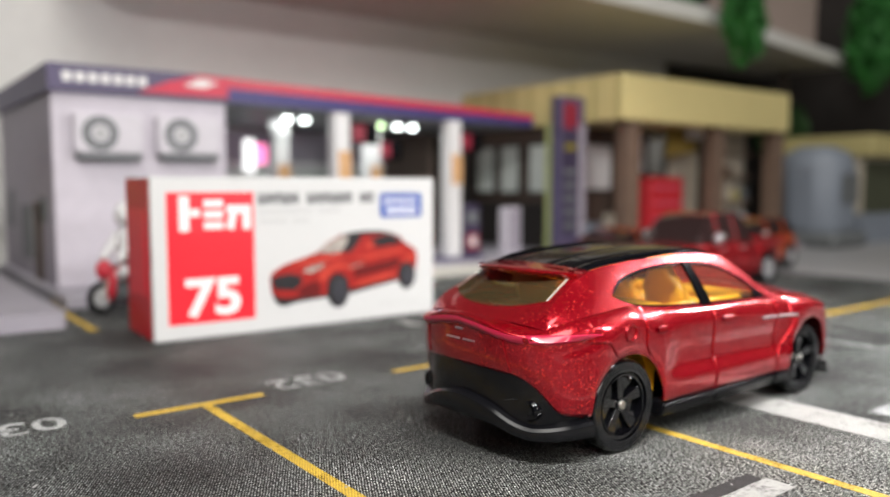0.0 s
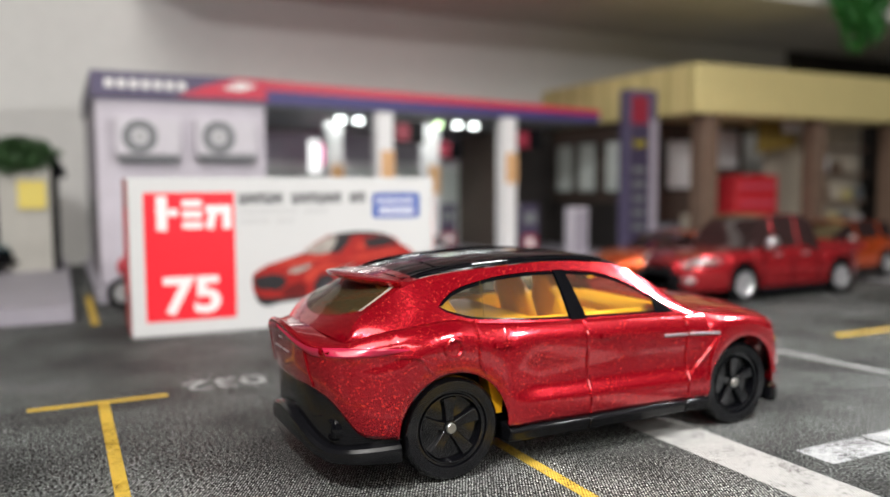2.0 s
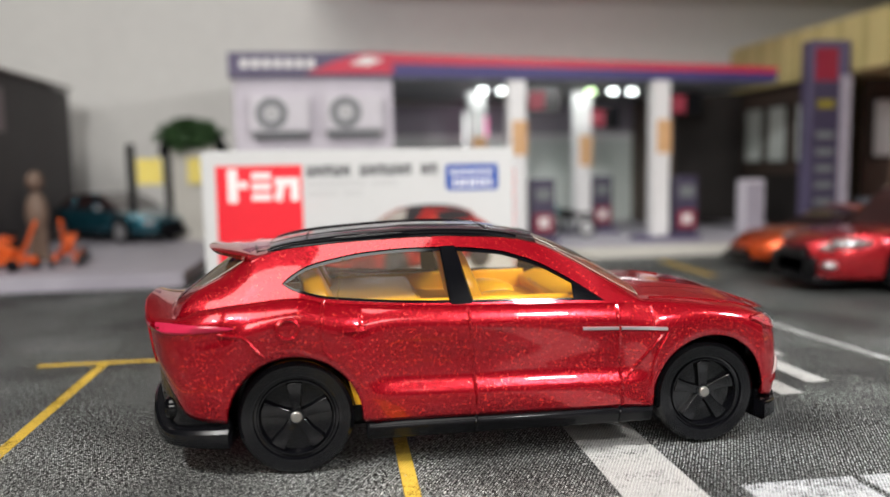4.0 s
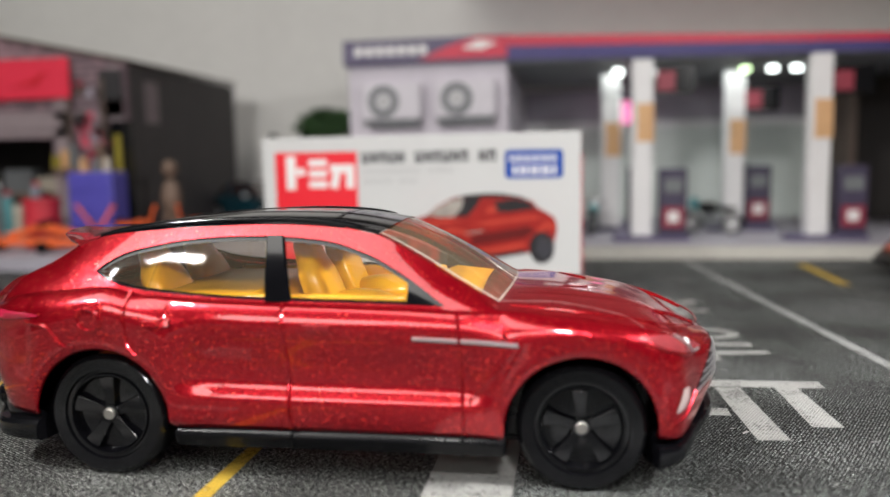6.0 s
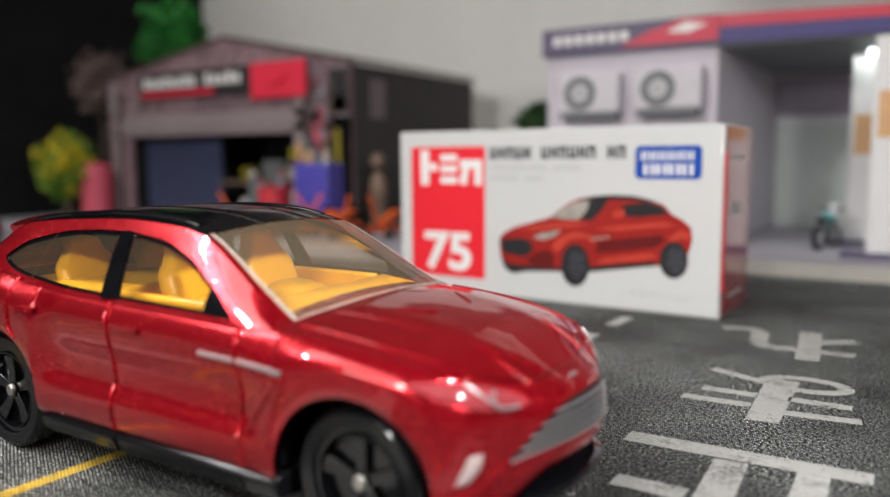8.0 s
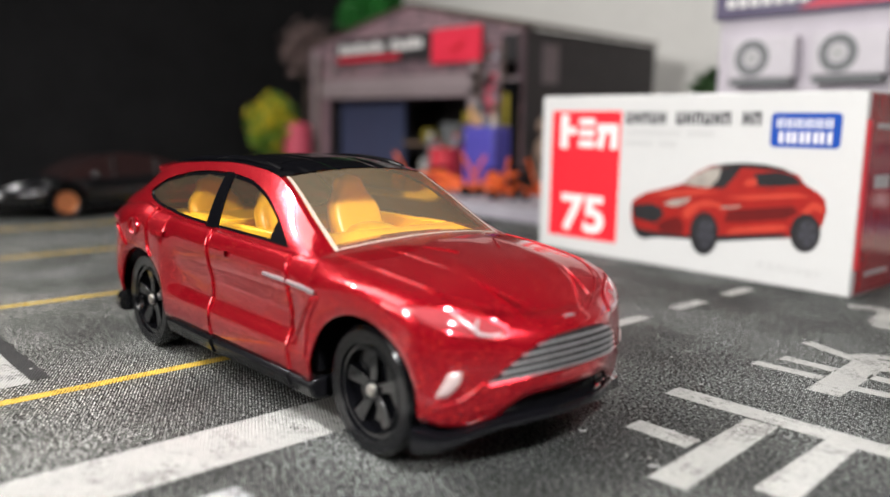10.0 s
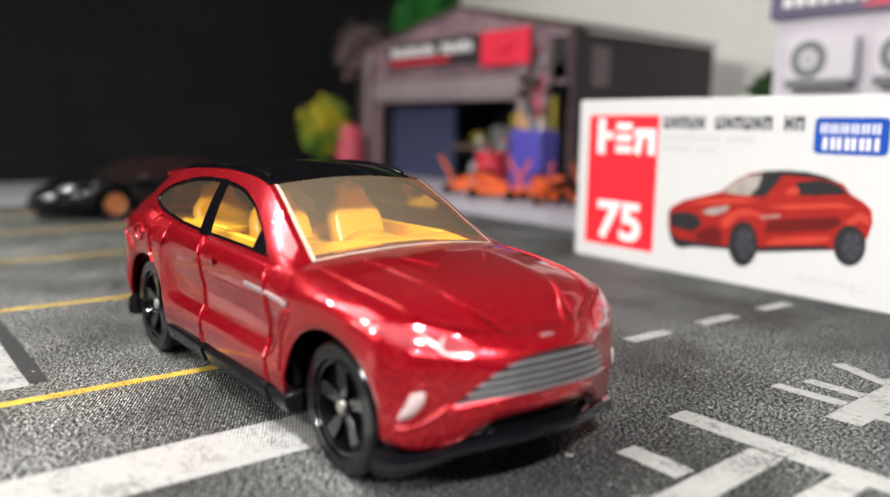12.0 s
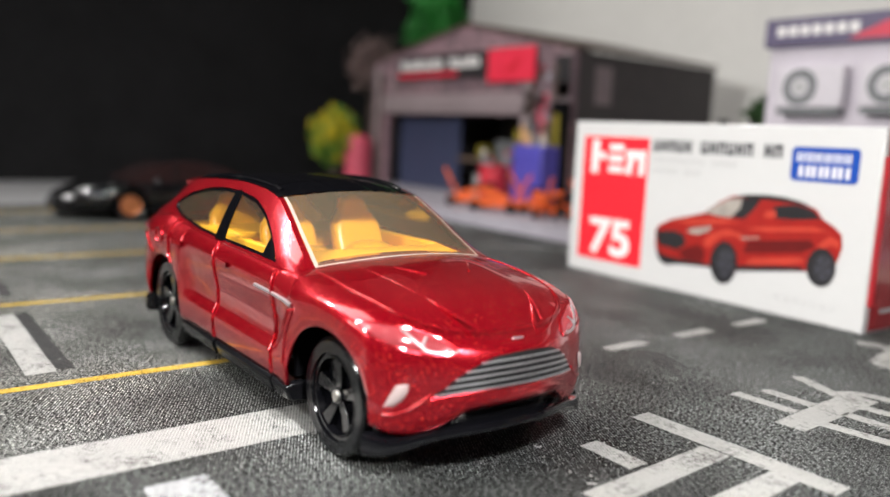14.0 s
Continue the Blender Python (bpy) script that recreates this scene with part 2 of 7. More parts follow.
def worn_paint(name, colour, wear):
    """Printed line with the cloth's weave in it, rubbed through in small pits and a few scuffs."""
    m = mat(name, colour, 0.6, var=0.10, scale=1500, bump=0.25)
    nt = m.node_tree
    b, out = nt.nodes["Principled BSDF"], nt.nodes["Material Output"]
    tc = nt.nodes.new("ShaderNodeTexCoord")
    pits, scuffs = nt.nodes.new("ShaderNodeTexNoise"), nt.nodes.new("ShaderNodeTexNoise")
    pits.inputs["Scale"].default_value, pits.inputs["Detail"].default_value, pits.inputs["Roughness"].default_value = 1500, 5, 0.7
    scuffs.inputs["Scale"].default_value, scuffs.inputs["Detail"].default_value, scuffs.inputs["Roughness"].default_value = 170, 6, 0.7
    for n in (pits, scuffs):
        nt.links.new(tc.outputs["Object"], n.inputs["Vector"])
    mean = nt.nodes.new("ShaderNodeMath")
    mean.operation = "MULTIPLY_ADD"
    mean.inputs[1].default_value = 0.45
    nt.links.new(pits.outputs["Fac"], mean.inputs[0])
    half = nt.nodes.new("ShaderNodeMath")
    half.operation = "MULTIPLY"
    half.inputs[1].default_value = 0.55
    nt.links.new(scuffs.outputs["Fac"], half.inputs[0])
    nt.links.new(half.outputs[0], mean.inputs[2])
    r = nt.nodes.new("ShaderNodeMapRange")
    r.inputs["From Min"].default_value, r.inputs["From Max"].default_value = wear - 0.05, wear + 0.10
    wv = weave(nt, tc)
    mad = nt.nodes.new("ShaderNodeMath")
    mad.operation = "MULTIPLY_ADD"
    mad.inputs[1].default_value = 0.12
    nt.links.new(wv.outputs[0], mad.inputs[0])
    nt.links.new(mean.outputs[0], mad.inputs[2])
    nt.links.new(mad.outputs[0], r.inputs["Value"])
    shade = nt.nodes.new("ShaderNodeMapRange")
    shade.inputs["From Max"].default_value = 0.6
    shade.inputs["To Min"].default_value, shade.inputs["To Max"].default_value = 0.72, 1.25
    nt.links.new(wv.outputs[0], shade.inputs["Value"])
    sc = nt.nodes.new("ShaderNodeVectorMath")
    sc.operation = "SCALE"
    nt.links.new(b.inputs["Base Color"].links[0].from_socket, sc.inputs[0])
    nt.links.new(shade.outputs[0], sc.inputs["Scale"])
    nt.links.new(sc.outputs[0], b.inputs["Base Color"])
    bp = nt.nodes.new("ShaderNodeBump")
    bp.inputs["Strength"].default_value, bp.inputs["Distance"].default_value = 0.8, 0.00015
    nt.links.new(wv.outputs[0], bp.inputs["Height"])
    nt.links.new(bp.outputs[0], b.inputs["Normal"])
    t, mx = nt.nodes.new("ShaderNodeBsdfTransparent"), nt.nodes.new("ShaderNodeMixShader")
    nt.links.new(r.outputs[0], mx.inputs[0])
    nt.links.new(t.outputs[0], mx.inputs[1])
    nt.links.new(b.outputs[0], mx.inputs[2])
    nt.links.new(mx.outputs[0], out.inputs[0])
    return m


CLOTH = mat_print()
YELLOW = worn_paint("yellow_line_print", (0.66, 0.43, 0.045), 0.42)
WHITE_LINE = worn_paint("white_line_print", (0.41, 0.41, 0.39), 0.41)
WORN_LINE = worn_paint("rubbed_white_print", (0.44, 0.455, 0.46), 0.47)
PALE_LINE = worn_paint("pale_line_print", (0.42, 0.43, 0.42), 0.44)
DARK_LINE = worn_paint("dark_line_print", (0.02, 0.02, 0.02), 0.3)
WALL = mat("grey_board_wall", (0.72, 0.71, 0.685), 0.75, var=0.05, scale=160, bump=0.12)
BLACK_WALL = mat("black_felt_board", (0.019, 0.019, 0.020), 0.9, var=0.3, scale=300, bump=0.1, spec=0.1)
SHELF = mat("grey_shelf_board", (0.56, 0.54, 0.51), 0.7, var=0.1, scale=200, bump=0.1)
TABLE = mat("pale_table_top", (0.36, 0.36, 0.37), 0.5, var=0.06, scale=180, bump=0.05)
CARD = mat("white_card", (0.565, 0.565, 0.56), 0.10, var=0.02, scale=400, bump=0.02)
CARD_RED = mat("red_printed_card", (0.76, 0.018, 0.032), 0.36, var=0.04, scale=500)
CARD_END = mat("glossy_dark_red_card", (0.30, 0.022, 0.028), 0.14, var=0.15, scale=90, coat=0.7)
CARD_RED_SIDE = mat("red_card_flank", (0.55, 0.012, 0.022), 0.4, var=0.06, scale=500)
INK = mat("dark_ink", (0.045, 0.045, 0.05), 0.5, var=0.1, scale=900)
INK_GREY = mat("grey_ink", (0.42, 0.42, 0.42), 0.5, var=0.06, scale=900)
BLUE_INK = mat("blue_printed_card", (0.018, 0.07, 0.34), 0.12, var=0.05, scale=700)
ART_RED = mat("printed_red_bodywork", (0.30, 0.012, 0.009), 0.36, var=0.22, scale=300)
ART_DARK = mat("printed_dark_red", (0.12, 0.006, 0.006), 0.36, var=0.3, scale=300)
ART_BRIGHT = mat("printed_light_red", (0.47, 0.045, 0.026), 0.36, var=0.15, scale=300)
ART_BLACK = mat("printed_black", (0.018, 0.018, 0.02), 0.36, var=0.3, scale=500)
ART_GREY = mat("printed_pale_glass", (0.30, 0.27, 0.24), 0.36, var=0.5, scale=250)
ART_RIM = mat("printed_rim_grey", (0.045, 0.045, 0.055), 0.36, var=0.5, scale=900)
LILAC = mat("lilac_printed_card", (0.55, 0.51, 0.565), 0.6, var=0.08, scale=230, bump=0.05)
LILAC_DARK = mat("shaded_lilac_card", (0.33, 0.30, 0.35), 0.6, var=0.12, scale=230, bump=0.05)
PURPLE = mat("dark_purple_card", (0.085, 0.07, 0.135), 0.5, var=0.15, scale=260)
NAVY = mat("navy_card", (0.045, 0.035, 0.16), 0.5, var=0.12, scale=260)
CRIMSON = mat("crimson_card", (0.52, 0.02, 0.055), 0.45, var=0.1, scale=260)
WHITE_PLASTIC = mat("white_plastic", (0.72, 0.71, 0.71), 0.4, var=0.04, scale=300)
ORANGE_BAND = mat("orange_band", (0.62, 0.36, 0.17), 0.5, var=0.1, scale=400)
GREY_IN = mat("grey_interior_card", (0.60, 0.645, 0.61), 0.6, var=0.06, scale=160)
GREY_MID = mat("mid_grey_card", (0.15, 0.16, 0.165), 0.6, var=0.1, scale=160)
PLINTH = mat("lilac_grey_plinth", (0.36, 0.34, 0.385), 0.6, var=0.15, scale=120, bump=0.05)
PYLON_DARK = mat("dark_plum_card", (0.045, 0.035, 0.07), 0.5, var=0.2, scale=260)
MAROON = mat("maroon_card", (0.24, 0.014, 0.035), 0.45, var=0.15, scale=260)
OLIVE = mat("dull_olive_strip", (0.26, 0.21, 0.02), 0.5, var=0.3, scale=200)
KERB = mat("cream_kerb", (0.52, 0.50, 0.45), 0.6, var=0.08, scale=200)
LED = mat("led_lens", (0.92, 1.0, 0.97), 0.3, emit=12.0)
LED_GREEN = mat("green_led_lens", (0.72, 1.0, 0.55), 0.3, emit=7.0)
LED_PINK = mat("pink_sign_glow", (1.0, 0.22, 0.50), 0.3, emit=1.6)
LED_WHITE = mat("white_sign_glow", (1.0, 1.0, 1.0), 0.3, emit=1.8)
CREAM = mat("cream_corrugated_card", (0.64, 0.55, 0.26), 0.6, var=0.07, scale=180, bump=0.05)
CREAM_DARK = mat("darker_cream_card", (0.50, 0.43, 0.19), 0.6, var=0.07, scale=180)
BROWN = mat("dark_brown_card", (0.085, 0.058, 0.045), 0.6, var=0.2, scale=200, bump=0.05)
BROWN_MID = mat("brown_timber_card", (0.16, 0.105, 0.075), 0.6, var=0.2, scale=200, bump=0.05)
# for dark frames, and for sheets that paint interior shade
DARK_IN = mat("dark_frame_and_shade", (0.022, 0.018, 0.017), 0.7, var=0.3, scale=150)
BEIGE = mat("beige_card", (0.52, 0.46, 0.37), 0.6, var=0.1, scale=150)
STALL_RED = mat("red_stall_plastic", (0.55, 0.02, 0.03), 0.45, var=0.1, scale=200)
PALE_GREEN = mat("pale_green_card", (0.52, 0.58, 0.24), 0.6, var=0.08, scale=200)
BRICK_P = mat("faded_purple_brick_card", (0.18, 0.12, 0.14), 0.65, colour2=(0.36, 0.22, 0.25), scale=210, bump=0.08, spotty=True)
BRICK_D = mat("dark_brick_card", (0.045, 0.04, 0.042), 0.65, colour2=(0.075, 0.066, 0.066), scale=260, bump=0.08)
STONE_TRIM = mat("grey_beam_card", (0.25, 0.20, 0.21), 0.65, var=0.12, scale=220)
SHUTTER = mat("blue_grey_shutter", (0.045, 0.055, 0.11), 0.5, var=0.15, scale=300)
SIGN_BLACK = mat("black_sign_card", (0.02, 0.018, 0.02), 0.5, var=0.1, scale=300)
SIGN_WHITE = mat("white_sign_print", (0.75, 0.73, 0.72), 0.5, var=0.04, scale=300)
SIGN_RED = mat("red_sign_card", (0.72, 0.025, 0.06), 0.5, var=0.08, scale=300)
ORANGE_PL = mat("orange_plastic", (0.80, 0.13, 0.025), 0.4, var=0.1, scale=300)
BLUE_PL = mat("violet_blue_cabinet", (0.085, 0.075, 0.42), 0.45, var=0.15, scale=260)
RED_PL = mat("red_plastic", (0.55, 0.03, 0.05), 0.45, var=0.1, scale=260)
PINK_RED = mat("pinkish_red_card", (0.62, 0.09, 0.14), 0.5, var=0.12, scale=260)
POSTER = mat("yellow_poster", (0.86, 0.70, 0.16), 0.5, var=0.06, scale=300)
TEAL_PL = mat("teal_plastic", (0.10, 0.30, 0.32), 0.45, var=0.15, scale=260)
BLACK_PL = mat("black_plastic", (0.005, 0.005, 0.006), 0.22, var=0.25, scale=600, bump=0.03, spec=0.22)
GLOSS_BLACK = mat("gloss_black_paint", (0.003, 0.003, 0.004), 0.12, var=0.2, scale=300, coat=0.3, spec=0.4)
BUMPER = mat("black_moulded_plastic", (0.004, 0.004, 0.005), 0.2, var=0.3, scale=500, bump=0.08, spec=0.4)
TYRE = mat("black_rubbery_plastic", (0.005, 0.005, 0.006), 0.16, var=0.3, scale=700, bump=0.04, spec=0.42)
STEEL = mat("bright_axle_steel", (0.58, 0.56, 0.52), 0.34, metal=1.0, var=0.12, scale=900, bump=0.08)
GRILLE_BACK = mat("grey_washed_plastic", (0.008, 0.008, 0.009), 0.4, metal=0.0, var=0.4, scale=900)
SILVER = mat("silver_paint", (0.52, 0.52, 0.53), 0.32, metal=0.8, var=0.08, scale=900)
GREEN_LEAF = mat("green_plastic_leaf", (0.03, 0.17, 0.03), 0.5, var=0.5, scale=120)
BRIGHT_LEAF = mat("bright_green_leaf", (0.025, 0.26, 0.035), 0.5, var=0.5, scale=120)
LIME_LEAF = mat("fresh_green_leaf", (0.05, 0.20, 0.02), 0.5, colour2=(0.24, 0.36, 0.03), scale=160, spotty=True)
FLOWER = mat("yellow_flower", (0.75, 0.60, 0.03), 0.5, var=0.2, scale=160)
DULL_LEAF = mat("dull_pink_grey_leaf", (0.22, 0.15, 0.14), 0.6, var=0.4, scale=120)
BARK = mat("dark_twig", (0.08, 0.055, 0.04), 0.7, var=0.2, scale=300)
HEDGE = mat("dark_hedge_leaf", (0.035, 0.09, 0.025), 0.6, var=0.5, scale=160)
PALE_BLUE = mat("pale_blue_grey_plastic", (0.24, 0.27, 0.32), 0.5, var=0.06, scale=100)
DARK_BOARD = mat("dark_brown_board", (0.035, 0.029, 0.026), 0.7, var=0.35, scale=60, bump=0.1)
AC_CASE = mat("lilac_white_plastic", (0.56, 0.53, 0.57), 0.45, var=0.08, scale=300)
OLIVE_CLOTH = mat("dull_yellow_cloth", (0.21, 0.14, 0.02), 0.8, var=0.25, scale=90, bump=0.1)
DARK_OLIVE = mat("dark_olive_card", (0.07, 0.075, 0.045), 0.7, var=0.2, scale=80)
BEIGE_BOX = mat("pinkish_beige_card", (0.42, 0.33, 0.29), 0.7, var=0.1, scale=60, bump=0.05)
BLUE_TUB = mat("blue_tub_plastic", (0.03, 0.10, 0.34), 0.4, var=0.1, scale=80)
LINT = mat("pale_lint", (0.34, 0.34, 0.33), 0.8, var=0.3, scale=900)
ROOM = mat("plain_room_wall", (0.10, 0.095, 0.09), 0.8, var=0.1, scale=9, bump=0.03)


def flake_paint(name, colour, deep):
    """Metallic toy paint: flakes that catch the light, under a thick gloss coat with a little orange peel."""
    m = bpy.data.materials.new(name)
    m.use_nodes = True
    nt = m.node_tree
    b = nt.nodes["Principled BSDF"]
    tc = nt.nodes.new("ShaderNodeTexCoord")
    vor = nt.nodes.new("ShaderNodeTexVoronoi")
    vor.inputs["Scale"].default_value = 7600
    nt.links.new(tc.outputs["Object"], vor.inputs["Vector"])
    r = nt.nodes.new("ShaderNodeMapRange")
    r.inputs["From Min"].default_value, r.inputs["From Max"].default_value = 0.93, 1.0
    sx = nt.nodes.new("ShaderNodeSeparateColor")
    nt.links.new(vor.outputs["Color"], sx.inputs[0])
    nt.links.new(sx.outputs[0], r.inputs["Value"])
    mix = nt.nodes.new("ShaderNodeMix")
    mix.data_type = "RGBA"
    mix.inputs[6].default_value, mix.inputs[7].default_value = (*deep, 1), (*colour, 1)
    nt.links.new(r.outputs[0], mix.inputs[0])
    nt.links.new(mix.outputs[2], b.inputs["Base Color"])
    b.inputs["Metallic"].default_value = 0.66
    b.inputs["Roughness"].default_value = 0.26
    b.inputs["Coat Weight"].default_value = 1.0
    b.inputs["Coat Roughness"].default_value = 0.03
    geo, off, add, unit = nt.nodes.new("ShaderNodeNewGeometry"), *(nt.nodes.new("ShaderNodeVectorMath") for _ in range(3))
    off.operation, unit.operation = "MULTIPLY_ADD", "NORMALIZE"
    off.inputs[1].default_value, off.inputs[2].default_value = (0.10, 0.10, 0.10), (-0.05, -0.05, -0.05)
    nt.links.new(vor.outputs["Color"], off.inputs[0])
    nt.links.new(geo.outputs["Normal"], add.inputs[0])
    nt.links.new(off.outputs[0], add.inputs[1])
    nt.links.new(add.outputs[0], unit.inputs[0])
    nt.links.new(unit.outputs[0], b.inputs["Normal"])
    peel = nt.nodes.new("ShaderNodeTexNoise")
    peel.inputs["Scale"].default_value = 600
    nt.links.new(tc.outputs["Object"], peel.inputs["Vector"])
    pb = nt.nodes.new("ShaderNodeBump")
    pb.inputs["Strength"].default_value, pb.inputs["Distance"].default_value = 0.12, 0.0001
    nt.links.new(peel.outputs["Fac"], pb.inputs["Height"])
    nt.links.new(pb.outputs[0], b.inputs["Coat Normal"])
    return m


RED_PAINT = flake_paint("metallic_red_paint", (0.88, 0.075, 0.05), (0.39, 0.0016, 0.011))
TAIL_RED = mat("pink_red_lamp_band", (0.42, 0.015, 0.05), 0.25, var=0.1, scale=500, coat=0.6)
TRUCK_RED = flake_paint("red_truck_paint", (0.60, 0.05, 0.05), (0.42, 0.015, 0.022))
ORANGE_CAR = flake_paint("orange_car_paint", (0.95, 0.20, 0.03), (0.75, 0.10, 0.015))
TEAL_CAR = flake_paint("teal_car_paint", (0.02, 0.20, 0.25), (0.008, 0.085, 0.12))
BLACK_CAR = flake_paint("dark_grey_car_paint", (0.05, 0.05, 0.055), (0.014, 0.014, 0.016))
CLEAR_EDGE = mat("clear_moulded_edge", (0.44, 0.37, 0.31), 0.15, var=0.1, scale=600, coat=0.6)
# haze colours paint reflections and the lit cabin into the plastic
REAR_GLASS = glass_mat("clear_plastic_painted_haze", (0.95, 0.90, 0.80), haze=(0.50, 0.36, 0.16), milk=0.075)
AMBER_GLASS = glass_mat("tinted_clear_plastic", (0.95, 0.92, 0.86), haze=(0.48, 0.39, 0.27), milk=0.055)
SCREEN_GLASS = glass_mat("clear_plastic_painted_warm_haze", (0.97, 0.93, 0.85), haze=(0.62, 0.50, 0.34), milk=0.12)
LAMP_GLASS = mat("clear_lamp_plastic", (0.36, 0.055, 0.065), 0.16, metal=0.1, var=0.2, scale=700, coat=1.0)
FOG_LAMP = mat("frosted_lamp_plastic", (0.38, 0.30, 0.29), 0.25, var=0.12, scale=700, coat=0.8)
# the reddish cast paints a red reflection into the dark glass
DARK_GLASS = mat("dark_glass_painted_reflection", (0.024, 0.012, 0.012), 0.05, var=0.2, scale=200, coat=1.0)
YELLOW_SEAT = mat("yellow_moulded_plastic", (0.84, 0.42, 0.012), 0.30, var=0.06, scale=500, bump=0.02)
COPPER = mat("copper_rim_paint", (0.62, 0.24, 0.10), 0.35, metal=0.6, var=0.1, scale=500)

# ---- setting ----
tagged(finish("ground", box(-60, 90, -60, 60, -1.6, -0.12), TABLE), "pale grey table top under the printed mat", "table", kind="structure")
cloth = tagged(finish("floor", box(-14, 29.5, -13, 37.5, -0.12, 0.0), CLOTH), "dark woven parking mat with printed bays", "mat", kind="structure")


def flat(x0, x1, y0, y1, h=0.004):
    return box(x0, x1, y0, y1, 0.0005, h)


def stroke(bm, x0, y0, x1, y1, w0, w1=None, z=0.004):
    """A flat painted stroke from one end to the other with its width at each."""
    w1 = w0 if w1 is None else w1
    d = Vector((x1 - x0, y1 - y0, 0)).normalized()
    n = Vector((-d.y, d.x, 0))
    a, b = Vector((x0, y0, 0)), Vector((x1, y1, 0))
    pts = [a + n * w0 / 2, a - n * w0 / 2, b - n * w1 / 2, b + n * w1 / 2]
    add_prism(bm, [(p.x, p.y) for p in pts], "z", 0.0005, z)
    return bm


def marking(name, bm, material, label):
    ob = finish(name, bm, material)
    ob.parent = cloth
    ob["label"] = label
    return ob


for x in (-11.5, -6.65, -1.75, 3.2, 8.02):
    marking("bay_line", flat(x - 0.085, x + 0.085, 3.25, 11.8), YELLOW, "yellow bay line")
    marking("bay_bar", flat(x - 1.12, x + 1.02, 11.78, 11.97, 0.0062), YELLOW, "yellow bar across the bay line's end")
    marking("bay_bar", flat(x - 1.12, x + 1.02, 3.1, 3.28, 0.0062), YELLOW, "yellow bar across the bay line's end")
for x in (-10.70, -5.85, -0.95, 4.0):
    marking("wheel_stop_print", flat(x, x + 3.5, 4.13, 4.50), WHITE_LINE, "white printed wheel stop")
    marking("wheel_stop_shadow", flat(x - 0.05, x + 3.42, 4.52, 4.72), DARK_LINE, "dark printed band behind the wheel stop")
marking("wide_stripe", flat(10.12, 10.98, -12.5, 7.6), WHITE_LINE, "wide worn white stripe")
for x in (11.5, 12.86, 14.2, 15.55):
    marking("crossing_block", flat(x - 0.08, x + 1.18, 4.47, 5.06), WORN_LINE, "rubbed white crossing block")
for y in (12.04, 13.84, 15.6, 17.4, 19.2):
    marking("lane_dash", flat(10.08, 10.33, y, y + 0.95), WHITE_LINE, "short white lane dash")
marking("lane_line", stroke(bmesh.new(), 15.0, 23.3, 17.0, 4.0, 0.16, 0.2), PALE_LINE, "thin pale lane line")
marking("bay_bar", flat(19.0, 25.2, 10.05, 10.3), YELLOW, "yellow line beside the lane")
marking("bay_line", flat(18.0, 18.25, 18.9, 22.6), YELLOW, "yellow bay line")
marking("bay_line", flat(3.3, 3.5, 19.9, 25.8), YELLOW, "yellow line beside the plinth")

# painted lane characters, stroke by stroke
bm = bmesh.new()
stroke(bm, 12.48, 10.1, 14.95, 10.16, 0.32)
stroke(bm, 13.66, 9.93, 13.78, 7.9, 0.34, 0.36)
stroke(bm, 14.44, 9.98, 14.5, 8.4, 0.30, 0.36)
stroke(bm, 12.78, 8.86, 13.48, 8.86, 0.28)
marking("lane_character", bm, WHITE_LINE, "white painted lane character")
bm = bmesh.new()
stroke(bm, 12.6, 13.5, 13.42, 13.15, 0.2)
stroke(bm, 12.72, 12.45, 13.42, 12.45, 0.2)
stroke(bm, 12.58, 11.95, 13.44, 11.97, 0.2)
stroke(bm, 13.6, 13.4, 13.68, 11.4, 0.44, 0.38)
stroke(bm, 13.8, 12.5, 14.55, 12.5, 0.2)
stroke(bm, 13.85, 11.88, 14.7, 11.98, 0.2)
ring_pts = [(13.9 + 0.52 * math.cos(a), 13.3 + 0.32 * math.sin(a)) for a in (2 * math.pi * k / 20 for k in range(21))]
for (ax, ay), (bx, by) in zip(ring_pts, ring_pts[1:]):
    stroke(bm, ax, ay, bx, by, 0.2, z=0.0055)
marking("lane_character", bm, WHITE_LINE, "white painted lane character")
bm = bmesh.new()
wave_pts = [(12.05, 16.5), (12.4, 16.7), (12.72, 16.5), (12.78, 16.0), (12.85, 15.55), (13.1, 15.35), (13.45, 15.45)]
for (ax, ay), (bx, by) in zip(wave_pts, wave_pts[1:]):
    stroke(bm, ax, ay, bx, by, 0.3)
stroke(bm, 13.5, 16.9, 13.72, 14.75, 0.36, z=0.0055)
stroke(bm, 13.7, 16.1, 14.25, 16.5, 0.26)
stroke(bm, 13.7, 15.45, 14.33, 15.42, 0.26)
marking("lane_character", bm, WHITE_LINE, "white painted lane character")
for words, x in (("032", 5.27), ("033", 0.45)):
    lettering("bay_number", words, x, 12.3, 0.004, 0.92, PALE_LINE, cloth, (0, 0, 180), depth=0.002, bold=0.012, stretch=1.08, label="grey printed bay number")

# lint and dust specks lying on the mat
rng = random.Random(4)
verts, faces = [], []
for k in range(900):
    x, y = rng.uniform(-8, 22), rng.uniform(-2, 17)
    a, w, h = rng.uniform(0, 3.14), rng.uniform(0.006, 0.016), rng.uniform(0.008, 0.05) * rng.choice((0.5, 0.5, 1.0))
    i = len(verts)
    for u, v, z in ((-1, -1, 0.006), (1, -1, 0.008), (1, 1, 0.014), (-1, 1, 0.010)):
        verts.append(((x + u * h * math.cos(a) - v * w * math.sin(a)) * CM, (y + u * h * math.sin(a) + v * w * math.cos(a)) * CM, z * CM))
    faces.append((i, i + 1, i + 2, i + 3))
me = bpy.data.meshes.new("dust")
